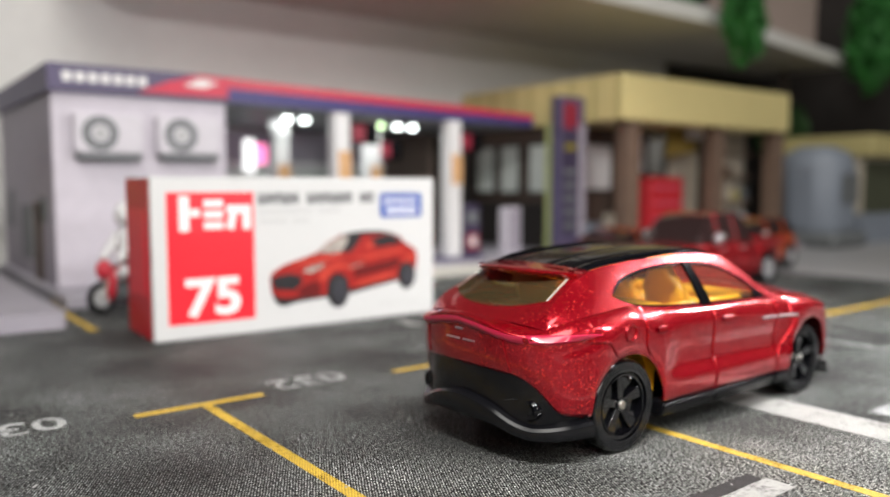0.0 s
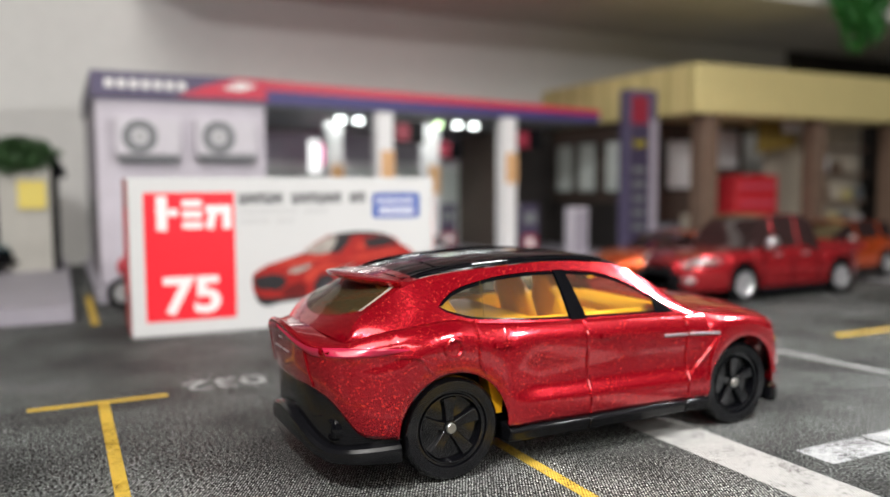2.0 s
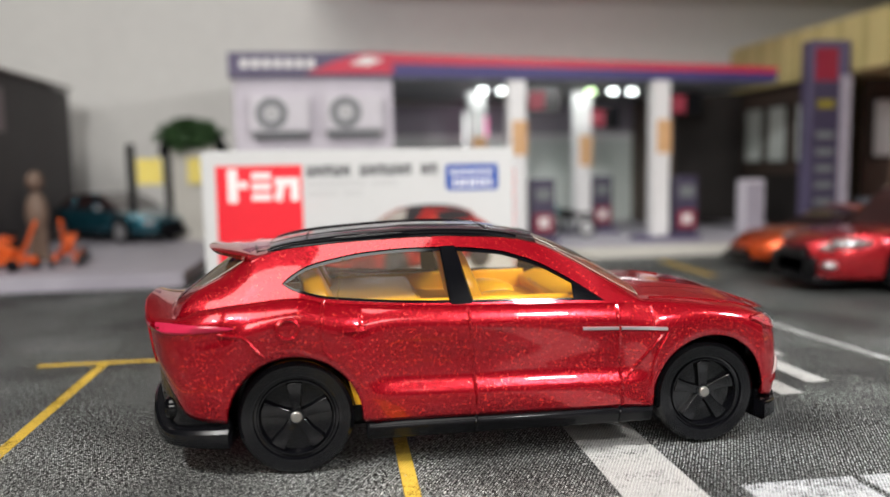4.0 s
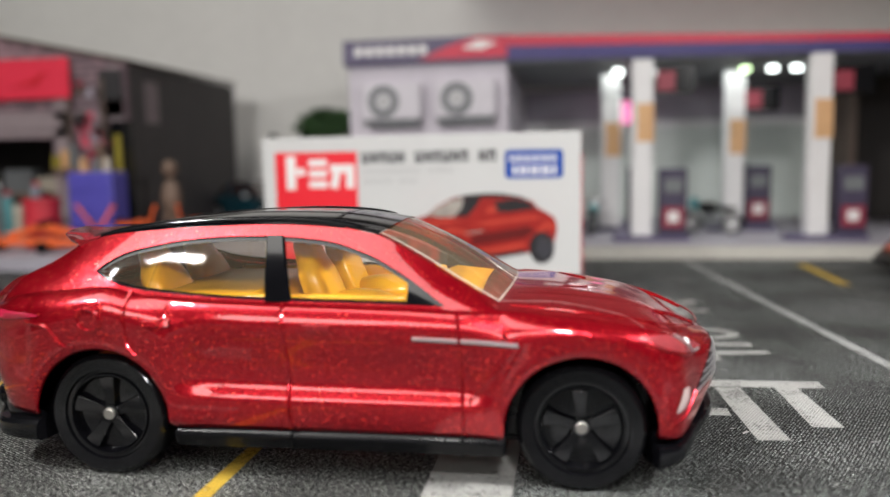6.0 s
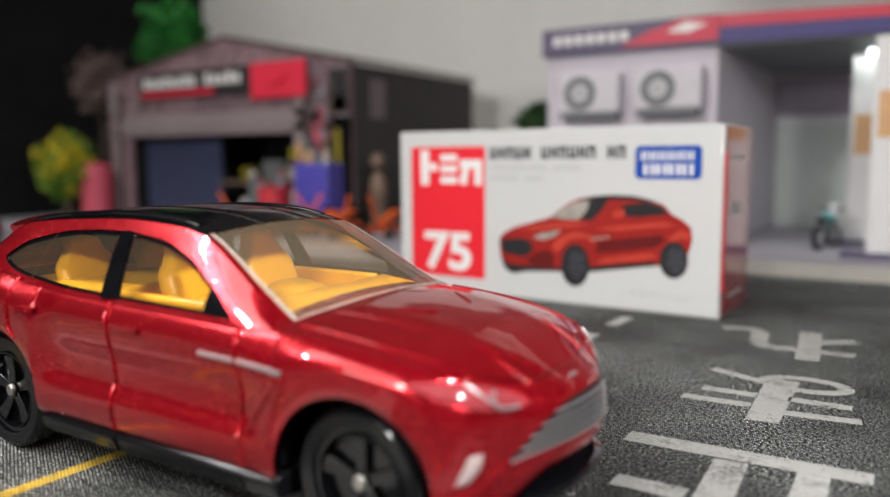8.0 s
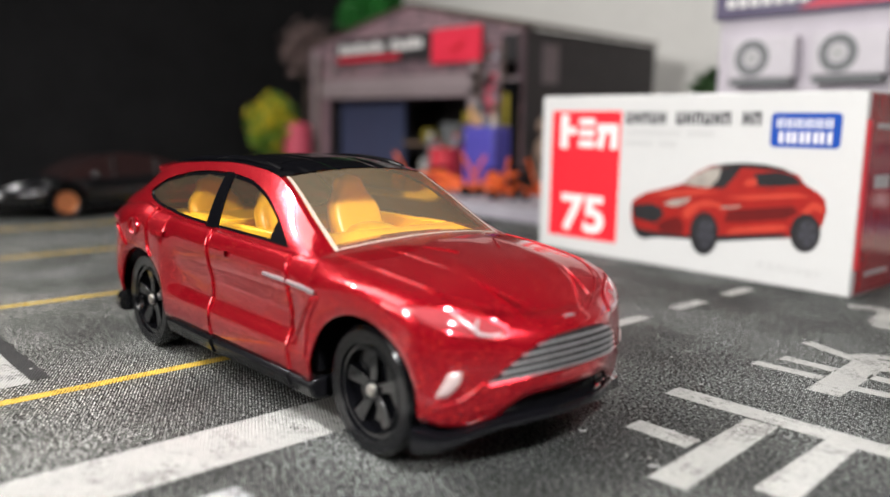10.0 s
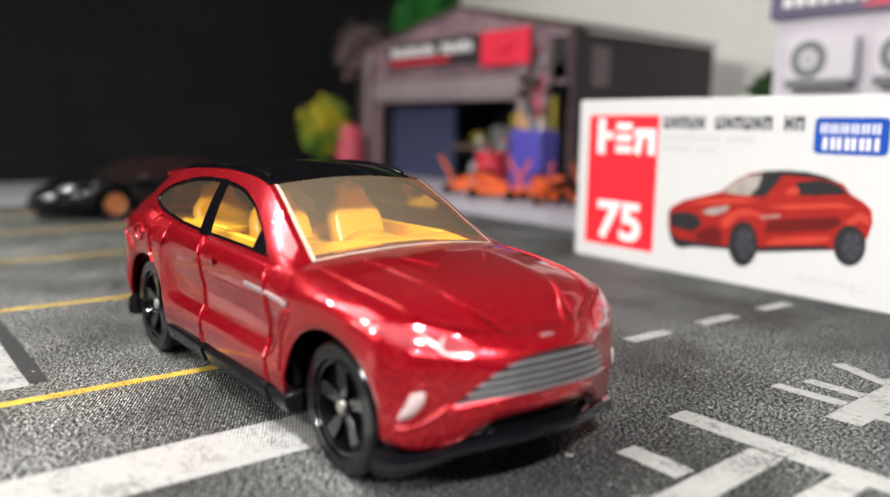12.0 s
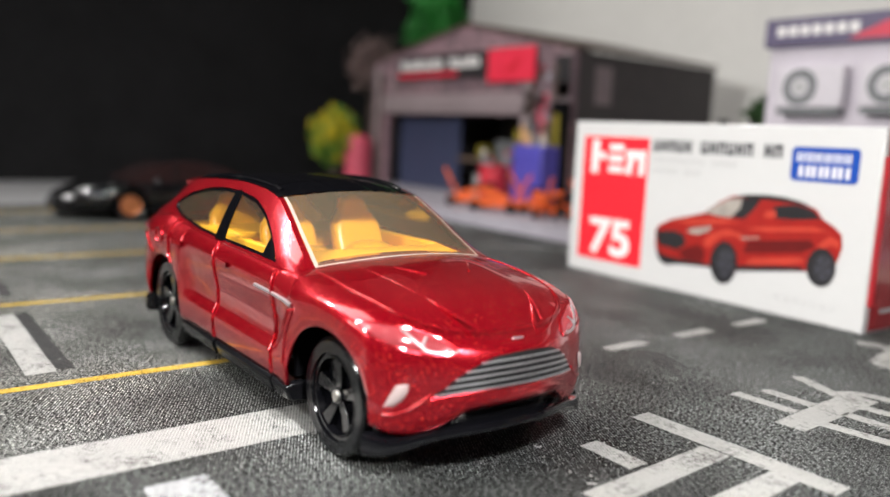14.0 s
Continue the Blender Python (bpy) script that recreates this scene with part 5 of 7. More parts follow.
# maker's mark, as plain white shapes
on_front("mark", [(0.62, 0.86, 2.52, 3.34)], SIGN_WHITE, 0.008, "white mark")
on_front("mark", [(0.88, 1.10, 2.86, 3.04)], SIGN_WHITE, 0.008, "white mark")
for z0 in (2.56, 2.82, 3.08):
    on_front("mark", [(1.20, 1.66, z0, z0 + 0.17)], SIGN_WHITE, 0.008, "white mark")
outline_front("mark", [(1.72, 2.58), (1.92, 2.52), (2.0, 2.92), (2.14, 2.92), (2.14, 2.54), (2.34, 2.54), (2.34, 3.12), (1.74, 3.12), (1.74, 2.94), (1.82, 2.92)], SIGN_WHITE, 0.008, "white mark")
lettering("number", "75", -HW + 1.40, -0.009, 0.92, 1.2, SIGN_WHITE, carton, (90, 0, 0), depth=0.002, label="white number 75", bold=0.04, stretch=1.16)
# heading and small print, as bars
for k in range(15):
    if k not in (5, 12):
        u = 2.54 + 0.218 * k
        on_front("heading_bar", [(u, u + 0.065, 3.13, 3.40), (u + 0.065, u + 0.115, 3.13 + 0.09 * (k % 3), 3.22 + 0.09 * (k % 3)), (u + 0.115, u + 0.18, 3.13, 3.40)], INK, 0.004, "bold dark heading bar")
for u0, step, n, gap, z0, z1 in ((2.56, 0.16, 14, 9, 2.87, 3.02), (2.56, 0.15, 9, 5, 2.64, 2.77)):
    for k in range(n):
        if k != gap:
            on_front("small_print_bar", [(u0 + step * k, u0 + step * k + 0.035, z0, z1), (u0 + step * k + 0.07, u0 + step * k + 0.11, z0, z1)], INK_GREY, 0.004, "grey small print bar")


def rounded(u0, u1, v0, v1, r, n=5):
    pts = []
    for cu, cv, a0 in ((u1 - r, v0 + r, -90), (u1 - r, v1 - r, 0), (u0 + r, v1 - r, 90), (u0 + r, v0 + r, 180)):
        for k in range(n + 1):
            a = radians(a0 + 90 * k / n)
            pts.append((cu + r * math.cos(a), cv + r * math.sin(a)))
    return pts


lettering("small_print", "\u30b5\u30b9\u30da\u30f3\u30b7\u30e7\u30f3", -HW + 6.55, -0.005, 0.36, 0.19, INK_GREY, carton, (90, 0, 0), depth=0.001, label="small grey printed word")
outline_front("blue_badge", rounded(5.98, 7.32, 2.72, 3.38, 0.1), BLUE_INK, 0.004, "blue badge")
for u0, step, n, w, z0, z1 in ((6.10, 0.185, 6, 0.045, 3.09, 3.27), (6.16, 0.26, 4, 0.075, 2.80, 3.02)):
    for k in range(n):
        on_front("badge_bar", [(u0 + step * k, u0 + step * k + w, z0, z1), (u0 + step * k + w * 1.9, u0 + step * k + w * 2.9, z0, z1)], SIGN_WHITE, 0.008, "white bar on the badge")
# the printed picture of the car
body_pts = [(2.81, 1.33), (2.91, 1.46), (3.21, 1.62), (3.72, 1.76), (4.07, 1.86), (4.41, 2.12), (4.74, 2.29), (5.07, 2.34), (5.51, 2.37), (5.94, 2.36), (6.3, 2.3), (6.6, 2.2), (6.75, 2.03),
            (6.98, 1.91), (7.14, 1.78), (7.18, 1.56), (7.13, 1.31), (7.06, 1.17), (6.47, 0.97), (5.11, 0.78), (4.17, 0.71), (3.6, 0.69), (3.23, 0.62), (2.97, 0.73), (2.83, 0.97)]
outline_front("picture_tyre", [(3.20 + 0.24 * math.cos(a), 0.72 + 0.15 * math.sin(a)) for a in (k * 0.35 for k in range(18))], ART_BLACK, 0.004)
outline_front("picture_body", body_pts, ART_RED, 0.0045, "printed picture of a red car")
PICTURE = [("roof", ART_BLACK, 0.0075, [(4.62, 2.21), (5.07, 2.35), (5.51, 2.385), (5.94, 2.375), (6.3, 2.31), (6.58, 2.2), (6.18, 2.27), (5.58, 2.29), (5.0, 2.27)]),
           ("glass", ART_GREY, 0.0075, [(4.09, 1.86), (4.41, 2.09), (4.72, 2.24), (5.0, 2.26), (4.95, 2.06), (4.77, 1.84), (4.55, 1.83)]),
           ("glass_shade", ART_BLACK, 0.0075, [(5.0, 2.26), (5.42, 2.29), (5.26, 2.04), (5.06, 1.84), (4.77, 1.84), (4.95, 2.06)]),
           ("side_glass", ART_BLACK, 0.0075, [(5.59, 1.94), (5.75, 2.18), (6.19, 2.25), (6.52, 2.18), (6.7, 2.03), (6.14, 1.95)]),
           ("lamp", ART_GREY, 0.0105, [(3.66, 1.4), (3.87, 1.51), (4.35, 1.6), (4.22, 1.46), (3.94, 1.36)]),
           ("grille", ART_BLACK, 0.0105, [(2.82, 1.3), (3.36, 1.38), (3.61, 1.3), (3.68, 1.12), (3.45, 0.95), (2.92, 1.02)]),
           ("bonnet_shine", ART_BRIGHT, 0.0075, [(3.25, 1.57), (3.72, 1.69), (4.55, 1.78), (5.0, 1.76), (4.42, 1.66), (3.8, 1.58)]),
           ("wing", ART_BRIGHT, 0.0075, [(4.12, 1.25), (4.32, 1.45), (4.7, 1.58), (5.05, 1.52), (5.14, 1.34), (4.9, 1.46), (4.57, 1.42), (4.26, 1.1)]),
           ("door_shade", ART_DARK, 0.0075, [(5.13, 1.14), (5.2, 1.40), (5.6, 1.46), (6.56, 1.60), (6.66, 1.48), (6.4, 1.34), (5.61, 1.2)]),
           ("shoulder", ART_BRIGHT, 0.0075, [(5.12, 1.66), (5.59, 1.74), (6.55, 1.86), (6.9, 1.80), (6.55, 1.76), (5.6, 1.64)]),
           ("sill", ART_BRIGHT, 0.0075, [(5.2, 0.97), (5.36, 1.06), (6.4, 1.23), (6.47, 1.16), (6.23, 1.08), (5.26, 0.91)]),
           ("haunch", ART_BRIGHT, 0.0075, [(6.70, 1.53), (6.92, 1.72), (7.13, 1.66), (7.13, 1.5), (6.96, 1.57), (6.80, 1.45)]),
           ("bumper", ART_DARK, 0.0075, [(3.72, 1.05), (4.02, 1.16), (4.2, 1.0), (4.18, 0.78), (3.67, 0.77), (3.5, 0.9)]),
           ("strake", ART_GREY, 0.0105, [(5.05, 1.46), (5.46, 1.52), (5.46, 1.49), (5.05, 1.42)]),
           ("skirt", ART_BLACK, 0.0105, [(2.84, 0.96), (3.03, 0.79), (3.37, 0.76), (4.24, 0.76), (5.11, 0.86), (6.41, 1.05), (6.53, 0.99), (5.12, 0.75), (3.6, 0.65), (3.23, 0.59), (2.94, 0.7)]),
           ("mirror", ART_BRIGHT, 0.0105, [(5.49, 1.94), (5.58, 2.06), (5.76, 2.09), (5.8, 1.99), (5.69, 1.92)])]
for name, ink, lift_, pts in PICTURE:
    outline_front("picture_" + name, pts, ink, lift_)
for u, v, ru, rv in ((4.69, 0.86, 0.33, 0.46), (6.82, 1.11, 0.29, 0.37)):
    ring = [(k * 2 * math.pi / 20) for k in range(20)]
    outline_front("picture_tyre", [(u + ru * math.cos(a), v + rv * math.sin(a)) for a in ring], ART_BLACK, 0.0135)
    outline_front("picture_rim", [(u + 0.05 + ru * 0.62 * math.cos(a), v + rv * 0.68 * math.sin(a)) for a in ring], ART_RIM, 0.0165)
    for k in range(5):
        a, d = 2 * math.pi * k / 5 + 0.3, 0.16
        outline_front("picture_spoke", [(u + 0.05, v)] + [(u + 0.05 + ru * 0.58 * math.cos(a + e), v + rv * 0.64 * math.sin(a + e)) for e in (-d, d)], ART_BLACK, 0.0195)

# ---- petrol station ----
TX0, TX1, SY = 3.85, 9.45, 26.3
station = thing("petrol_station", 14, SY, 0, 0, "lilac card petrol station model with a red and navy canopy", "toy building")
O = Vector((14, SY, 0))


def st(x0, x1, y0, y1, z0, z1):
    return box(x0 - O.x, x1 - O.x, y0 - O.y, y1 - O.y, z0, z1)


part("plinth", st(3.6, 24.6, 23.95, 36.4, 0.0, 0.34), PLINTH, station, "lilac grey printed plinth")
part("kerb", st(9.2, 24.6, 23.72, 23.94, 0.0, 0.38), KERB, station, "cream kerb strip")
part("kiosk_wall", st(TX0, TX1, SY, 36.2, 0.35, 6.5), LILAC, station, "lilac kiosk wall", bevel=0.03)
# side face covered in darker lilac, its shade put into the colour
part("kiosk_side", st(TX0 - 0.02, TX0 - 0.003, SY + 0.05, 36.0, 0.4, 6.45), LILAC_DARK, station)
for y, z0, z1, w in ((27.3, 2.4, 3.2, 1.3), (30.0, 1.0, 2.9, 1.8), (33.5, 2.0, 3.4, 1.2)):
    part("wall_poster", st(TX0 - 0.05, TX0 - 0.024, y, y + w, z0, z1), GREY_MID, station)
part("side_door", st(TX0 - 0.05, TX0 - 0.024, 28.2, 29.6, 0.4, 3.0), BROWN, station, "dark door")
part("fascia", st(TX0 - 0.12, TX1 + 0.02, SY - 0.22, 36.3, 6.5, 7.36), PURPLE, station, "dark purple fascia")
part("fascia_swoosh", prism([(-7.6, 6.62), (-6.6, 7.05), (-5.6, 7.33), (-4.53, 7.33), (-4.53, 6.62)], "y", -0.24, -0.225), CRIMSON, station, "red swoosh")
for k in range(7):
    part("fascia_mark", box(-9.85 + 0.38 * k, -9.85 + 0.38 * k + 0.27, -0.245, -0.225, 6.82, 7.12), SIGN_WHITE, station, "white mark on the fascia")
part("fascia_mark", prism([(-6.1, 6.95), (-5.5, 7.22), (-4.85, 7.1), (-5.4, 6.9)], "y", -0.255, -0.243), SIGN_WHITE, station, "white mark on the fascia")
part("canopy_stripe", prism([(-4.52, 6.98), (10.2, 6.62), (10.2, 6.84), (-4.52, 7.33)], "y", -0.22, 9.9), CRIMSON, station, "crimson canopy edge")
part("canopy", prism([(-4.52, 6.50), (10.2, 6.32), (10.2, 6.61), (-4.52, 6.97)], "y", -0.22, 9.9), NAVY, station, "navy canopy")
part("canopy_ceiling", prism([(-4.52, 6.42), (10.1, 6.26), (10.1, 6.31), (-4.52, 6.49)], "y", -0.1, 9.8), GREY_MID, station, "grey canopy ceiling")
part("back_wall", st(9.5, 22.6, 35.9, 36.2, 0.35, 6.3), GREY_IN, station, "pale grey back wall")
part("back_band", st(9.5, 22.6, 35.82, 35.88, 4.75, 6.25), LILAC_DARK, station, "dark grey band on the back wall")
part("back_band", st(9.5, 22.6, 35.7, 35.88, 4.45, 4.7), WHITE_PLASTIC, station, "pale rail on the back wall")
part("side_screen", st(22.2, 22.5, 31.5, 35.8, 0.35, 6.25), BROWN, station, "dark side screen")
for x, y in ((13.96, 26.2), (19.55, 26.3), (13.1, 29.7), (17.6, 29.7)):
    pillar = part("pillar", st(x - 0.34, x + 0.34, y - 0.3, y + 0.3, 0.35, 6.35), WHITE_PLASTIC, station, "white canopy pillar", bevel=0.05)
    part("pillar_band", st(x - 0.20, x + 0.36, y - 0.32, y + 0.32, 3.65 if y < 28 else 3.2, 4.9 if y < 28 else 4.45), ORANGE_BAND, pillar, "orange printed band")
    part("pillar_foot", st(x - 0.95, x + 1.55, y - 0.45, y + 0.45, 0.345, 0.52), PURPLE, station, "dark pump island")
for x, y in ((15.0, 26.5), (20.7, 26.6), (14.3, 31.1), (18.55, 30.1)):
    pump = part("fuel_pump", st(x - 0.45, x + 0.45, y - 0.35, y + 0.35, 0.53, 2.75), PYLON_DARK, station, "dark purple fuel pump", bevel=0.05)
    part("pump_panel", st(x - 0.36, x + 0.36, y - 0.375, y - 0.352, 0.75, 1.45), MAROON, pump, "red lower panel")
    part("pump_panel", st(x - 0.3, x + 0.3, y - 0.375, y - 0.352, 1.95, 2.4), GREY_MID, pump, "grey display")
    part("pump_panel", st(x - 0.18, x + 0.18, y - 0.39, y - 0.376, 0.95, 1.3), SIGN_WHITE, pump, "white badge")
for x, y, z in ((15.0, 26.2, 5.2), (20.55, 26.4, 5.05), (18.55, 29.8, 4.75)):
    sign = part("hanging_sign", st(x - 0.62, x + 0.62, y - 0.25, y + 0.25, z, z + 0.9), BLACK_PL, station, "black and red hanging sign")
    part("sign_face", st(x - 0.6, x - 0.02, y - 0.275, y - 0.252, z + 0.10, z + 0.74), MAROON, sign, "red half of the sign")
for k, (x, y, zz) in enumerate(((13.35, 29.4, 6.36), (14.15, 29.4, 6.35), (17.9, 29.4, 6.31), (18.85, 29.4, 6.3), (19.67, 29.4, 6.29))):
    part("canopy_lamp", cyl((x - O.x, y - O.y, zz - 0.12), (x - O.x, y - O.y, zz + 0.02), 0.17), LED_GREEN if k == 2 else LED, station, "small lit lamp")
part("lit_sign", st(13.25, 13.75, 33.6, 33.75, 4.2, 5.7), LED_WHITE, station, "small lit white sign")
part("lit_sign", st(13.8, 14.35, 33.6, 33.75, 4.6, 5.5), LED_PINK, station, "small lit pink sign")


def air_unit(cx, cz):
    m = new("air_conditioner")
    m.parent = station
    y = -0.42
    part("case", box(cx - 1.05, cx + 1.05, y, -0.01, cz - 0.62, cz + 0.62), AC_CASE, m, bevel=0.05)
    ring = lathe([(0.28, 0.02), (0.30, -0.02), (0.54, -0.02), (0.56, 0.02)], seg=28)
    bmesh.ops.translate(ring, vec=(cx - 0.28, y - 0.002, cz), verts=ring.verts)
    part("fan_ring", ring, GREY_MID, m, "dark grey fan ring", smooth=True)
    part("fan_hub", cyl((cx - 0.28, y - 0.02, cz), (cx - 0.28, y + 0.01, cz), 0.2), INK_GREY, m)
    part("bracket", box(cx - 0.95, cx + 0.95, y - 0.02, -0.01, cz - 0.82, cz - 0.64), GREY_MID, m, "dark bracket")


air_unit(5.45 - 14, 5.23)
air_unit(8.02 - 14, 5.26)

# motorcycles parked under the canopy
def motorcycle(x, y, z, turn, label, tank, seat_m, cowl):
    m = thing("motorcycle", x, y, z, turn, label, "motorcycle", group="toy motorcycles")
    for wx in (-0.72, 0.72):
        w = lathe([(0.26, -0.05), (0.36, -0.08), (0.40, 0), (0.36, 0.08), (0.26, 0.05), (0.26, -0.05)], seg=24)
        bmesh.ops.translate(w, vec=(wx, 0, 0.4), verts=w.verts)
        wheel = part("wheel", w, TYRE, m, smooth=True)
        part("hub", cyl((wx, -0.06, 0.4), (wx, 0.06, 0.4), 0.25), INK_GREY, wheel, "grey spoked hub")
    part("tank", ball((0.12, 0, 0.95), 0.42, 0.19, 0.2), tank, m, smooth=True)
    part("seat", ball((-0.45, 0, 0.92), 0.45, 0.16, 0.1), seat_m, m, smooth=True)
    part("engine", box(-0.25, 0.3, -0.14, 0.14, 0.32, 0.75), GREY_MID, m, bevel=0.04)
    part("cowl", ball((0.62, 0, 1.08), 0.2, 0.2, 0.26), cowl, m, smooth=True)
    part("fork", add_cyl(cyl((0.72, 0.09, 0.4), (0.5, 0.09, 1.15), 0.035), (0.72, -0.09, 0.4), (0.5, -0.09, 1.15), 0.035), STEEL, m)
    part("handlebar", cyl((0.48, -0.36, 1.2), (0.48, 0.36, 1.2), 0.035), BLACK_PL, m)
    return m


motorcycle(16.6, 28.2, 0.34, 160, "dark toy motorcycle parked under the canopy", BLACK_PL, BLACK_PL, TEAL_PL)
motorcycle(12.4, 28.0, 0.34, 80, "pale toy motorcycle parked under the canopy", TEAL_PL, BLACK_PL, WHITE_PLASTIC)
bike = motorcycle(5.0, 22.9, 0.0, 200, "red and black toy scooter with a small figure, behind the carton", RED_PL, BLACK_PL, RED_PL)
bike.matrix_world = bike.matrix_world @ Matrix.Diagonal((1.12, 1.12, 1.12, 1))
part("leg_shield", ball((0.5, 0, 0.75), 0.12, 0.3, 0.5), RED_PL, bike, "red leg shield", smooth=True)
# the rider, one plain doll shape
bm = ball((-0.2, 0, 1.65), 0.40, 0.42, 0.62)
add_ball(bm, (-0.12, 0, 2.45), 0.36, 0.36, 0.36)
for side in (-1, 1):
    add_cyl(bm, (-0.1, 0.38 * side, 1.95), (0.42, 0.34 * side, 1.32), 0.13, 0.11, 10)
    add_cyl(bm, (-0.2, 0.22 * side, 1.15), (0.40, 0.26 * side, 0.95), 0.17, 0.14, 10)
tagged(finish("toy_figure", bm, WHITE_PLASTIC, smooth=True), "small white plastic doll figure seated on the scooter", "figurine").matrix_world = pose(5.0 * CM, 22.9 * CM, 0, 0, 0, 200) @ Matrix.Diagonal((1.12, 1.12, 1.12, 1))

# price pylon
pylon = thing("price_pylon", 25.6, 25.2, 0, 0, "tall lilac price pylon with a red head panel", "sign")
part("column", box(-0.8, 0.8, -0.3, 0.3, 0.12, 7.68), PURPLE, pylon, bevel=0.04)
part("foot", box(-1.0, 1.0, -0.5, 0.5, 0.0, 0.12), LILAC_DARK, pylon)
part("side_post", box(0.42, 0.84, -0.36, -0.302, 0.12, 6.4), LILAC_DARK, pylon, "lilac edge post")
part("head_panel", box(-0.62, 0.3, -0.32, -0.302, 6.2, 7.4), MAROON, pylon, "red head panel")
part("mid_panel", box(-0.7, 0.38, -0.32, -0.302, 1.2, 6.15), PYLON_DARK, pylon, "dark price panel")
for k in range(5):
    part("price_bar", box(-0.5, 0.2, -0.33, -0.321, 1.6 + 0.62 * k, 1.85 + 0.62 * k), GREY_MID, pylon, "grey price bar")
part("price_bar", box(-0.5, 0.2, -0.33, -0.321, 5.2, 5.5), OLIVE, pylon, "yellow price bar")

# ---- cream-awning shop ----
shop = thing("corner_shop", 34, 29, 0, 0, "brown card shop model with a cream corrugated awning", "toy building")
S = Vector((34, 29, 0))


def sb(x0, x1, y0, y1, z0, z1):
    return box(x0 - S.x, x1 - S.x, y0 - S.y, y1 - S.y, z0, z1)


part("plinth", sb(26.0, 42.0, 22.4, 36.5, 0, 0.3), PLINTH, shop)
part("awning", sb(26.75, 41.0, 22.9, 34.6, 6.62, 8.62), CREAM, shop, "cream corrugated awning", bevel=0.05)
for k in range(24):
    part("awning_rib", sb(26.69, 26.75, 23.05 + k * 0.48, 23.05 + k * 0.48 + 0.26, 6.58, 8.68), CREAM if k % 3 else CREAM_DARK, shop)
for k in range(30):
    part("awning_rib", sb(26.85 + k * 0.47, 26.85 + k * 0.47 + 0.25, 22.86, 22.9, 6.56, 8.66), CREAM, shop)
part("back_wall", sb(28, 41, 34.3, 34.6, 0.3, 6.6), BEIGE, shop, "beige back wall")
# dark panel added to fill the gap between station and shop
part("rear_screen", sb(23.4, 27.15, 34.0, 34.3, 0.35, 6.6), DARK_IN, shop, "dark panel added beside the station")
part("side_wall", sb(27.2, 27.5, 27.2, 34.3, 0.3, 6.6), BROWN, shop, "dark brown side wall")
part("inner_wall", sb(29.0, 34.6, 27.6, 27.9, 0.3, 6.6), BROWN, shop, "dark brown front wall")
# white panes stand for lit windows, their light put into the colour
for x0, x1, y, z0, z1 in ((29.4, 31.3, 27.5, 3.4, 5.7), (31.95, 34.1, 27.5, 4.4, 6.35)):
    w = part("window", sb(x0 - 0.15, x1 + 0.15, y, y + 0.1, z0 - 0.15, z1 + 0.15), DARK_IN, shop, "dark window frame")
    part("pane", sb(x0, x1, y - 0.03, y - 0.003, z0, z1), WHITE_PLASTIC, w, "pale window pane")
for y0 in (28.0, 30.2, 32.2):
    w = part("window", sb(27.1, 27.2, y0 - 0.15, y0 + 1.45, 3.1, 5.8), DARK_IN, shop, "dark window frame")
    part("pane", sb(27.06, 27.098, y0, y0 + 1.3, 3.25, 5.65), GREY_IN, w, "pale window pane")
# dark block paints in the shade of the open front
part("counter_shadow", sb(26.9, 27.19, 27.4, 33.8, 0.4, 2.7), DARK_IN, shop, "dark block painting the shade of an open front")
for x, w in ((27.85, 0.42), (34.75, 0.34), (40.45, 0.45)):
    part("post", sb(x - w, x + w, 23.1, 23.9, 0.3, 6.61), BROWN_MID, shop, "dark brown post", bevel=0.04)
part("lime_post", sb(26.35, 26.7, 27.0, 27.4, 0.3, 6.6), PALE_GREEN, shop, "pale green post")
part("stall", sb(31.0, 33.7, 24.6, 26.6, 0.3, 4.0), STALL_RED, shop, "red stall cabinet", bevel=0.06)
for z in (1.0, 1.8, 2.6, 3.4):
    part("stall_shelf", sb(31.2, 33.5, 24.55, 24.59, z, z + 0.16), PINK_RED, shop, "paler red shelf edge")
part("counter", sb(28.4, 29.2, 24.3, 25.4, 0.3, 2.2), BEIGE, shop, "beige counter")
part("ice_chest", sb(28.2, 29.3, 26.0, 27.0, 0.3, 1.7), PALE_BLUE, shop, "pale blue chest", bevel=0.05)
for x in (33.6, 36.6):
    for z in (1.0, 2.2, 3.4, 4.6):
        part("shelf_board", sb(x, x + 2.6, 30.0, 31.0, z, z + 0.12), BEIGE, shop, "beige shelf board")
for k in range(14):
    x, z = 33.8 + (k % 7) * 0.8, 1.12 + 1.2 * (k // 7) * (1 + k % 2)
    part("shelf_box", sb(x, x + 0.5, 30.1, 30.7, z, z + 0.75), (STALL_RED, ORANGE_BAND, BEIGE, GREY_MID, PALE_GREEN, WHITE_PLASTIC)[k % 6], shop)
cloth_rows = [[(32.7 + 0.15 * k - S.x, 25.0 + d + 0.09 * math.sin(1.9 * k) * (1 - 0.5 * j) - S.y, 5.05 + 0.02 * k + 0.8 * j) for j, d in ((0, 0), (1, 0), (1.9, 0), (1.9, 0.06), (1, 0.06), (0, 0.06), (0, 0))] for k in range(19)]
part("hung_cloth", grid(cloth_rows), OLIVE_CLOTH, shop, "dull yellow-brown cloth hung under the awning", smooth=True)
part("shop_sign", sb(34.1, 35.5, 24.7, 24.78, 6.05, 6.55), WHITE_PLASTIC, shop, "small white sign under the awning")
part("partition", sb(34.8, 37.4, 26.3, 26.5, 0.3, 6.6), BEIGE, shop, "beige partition")
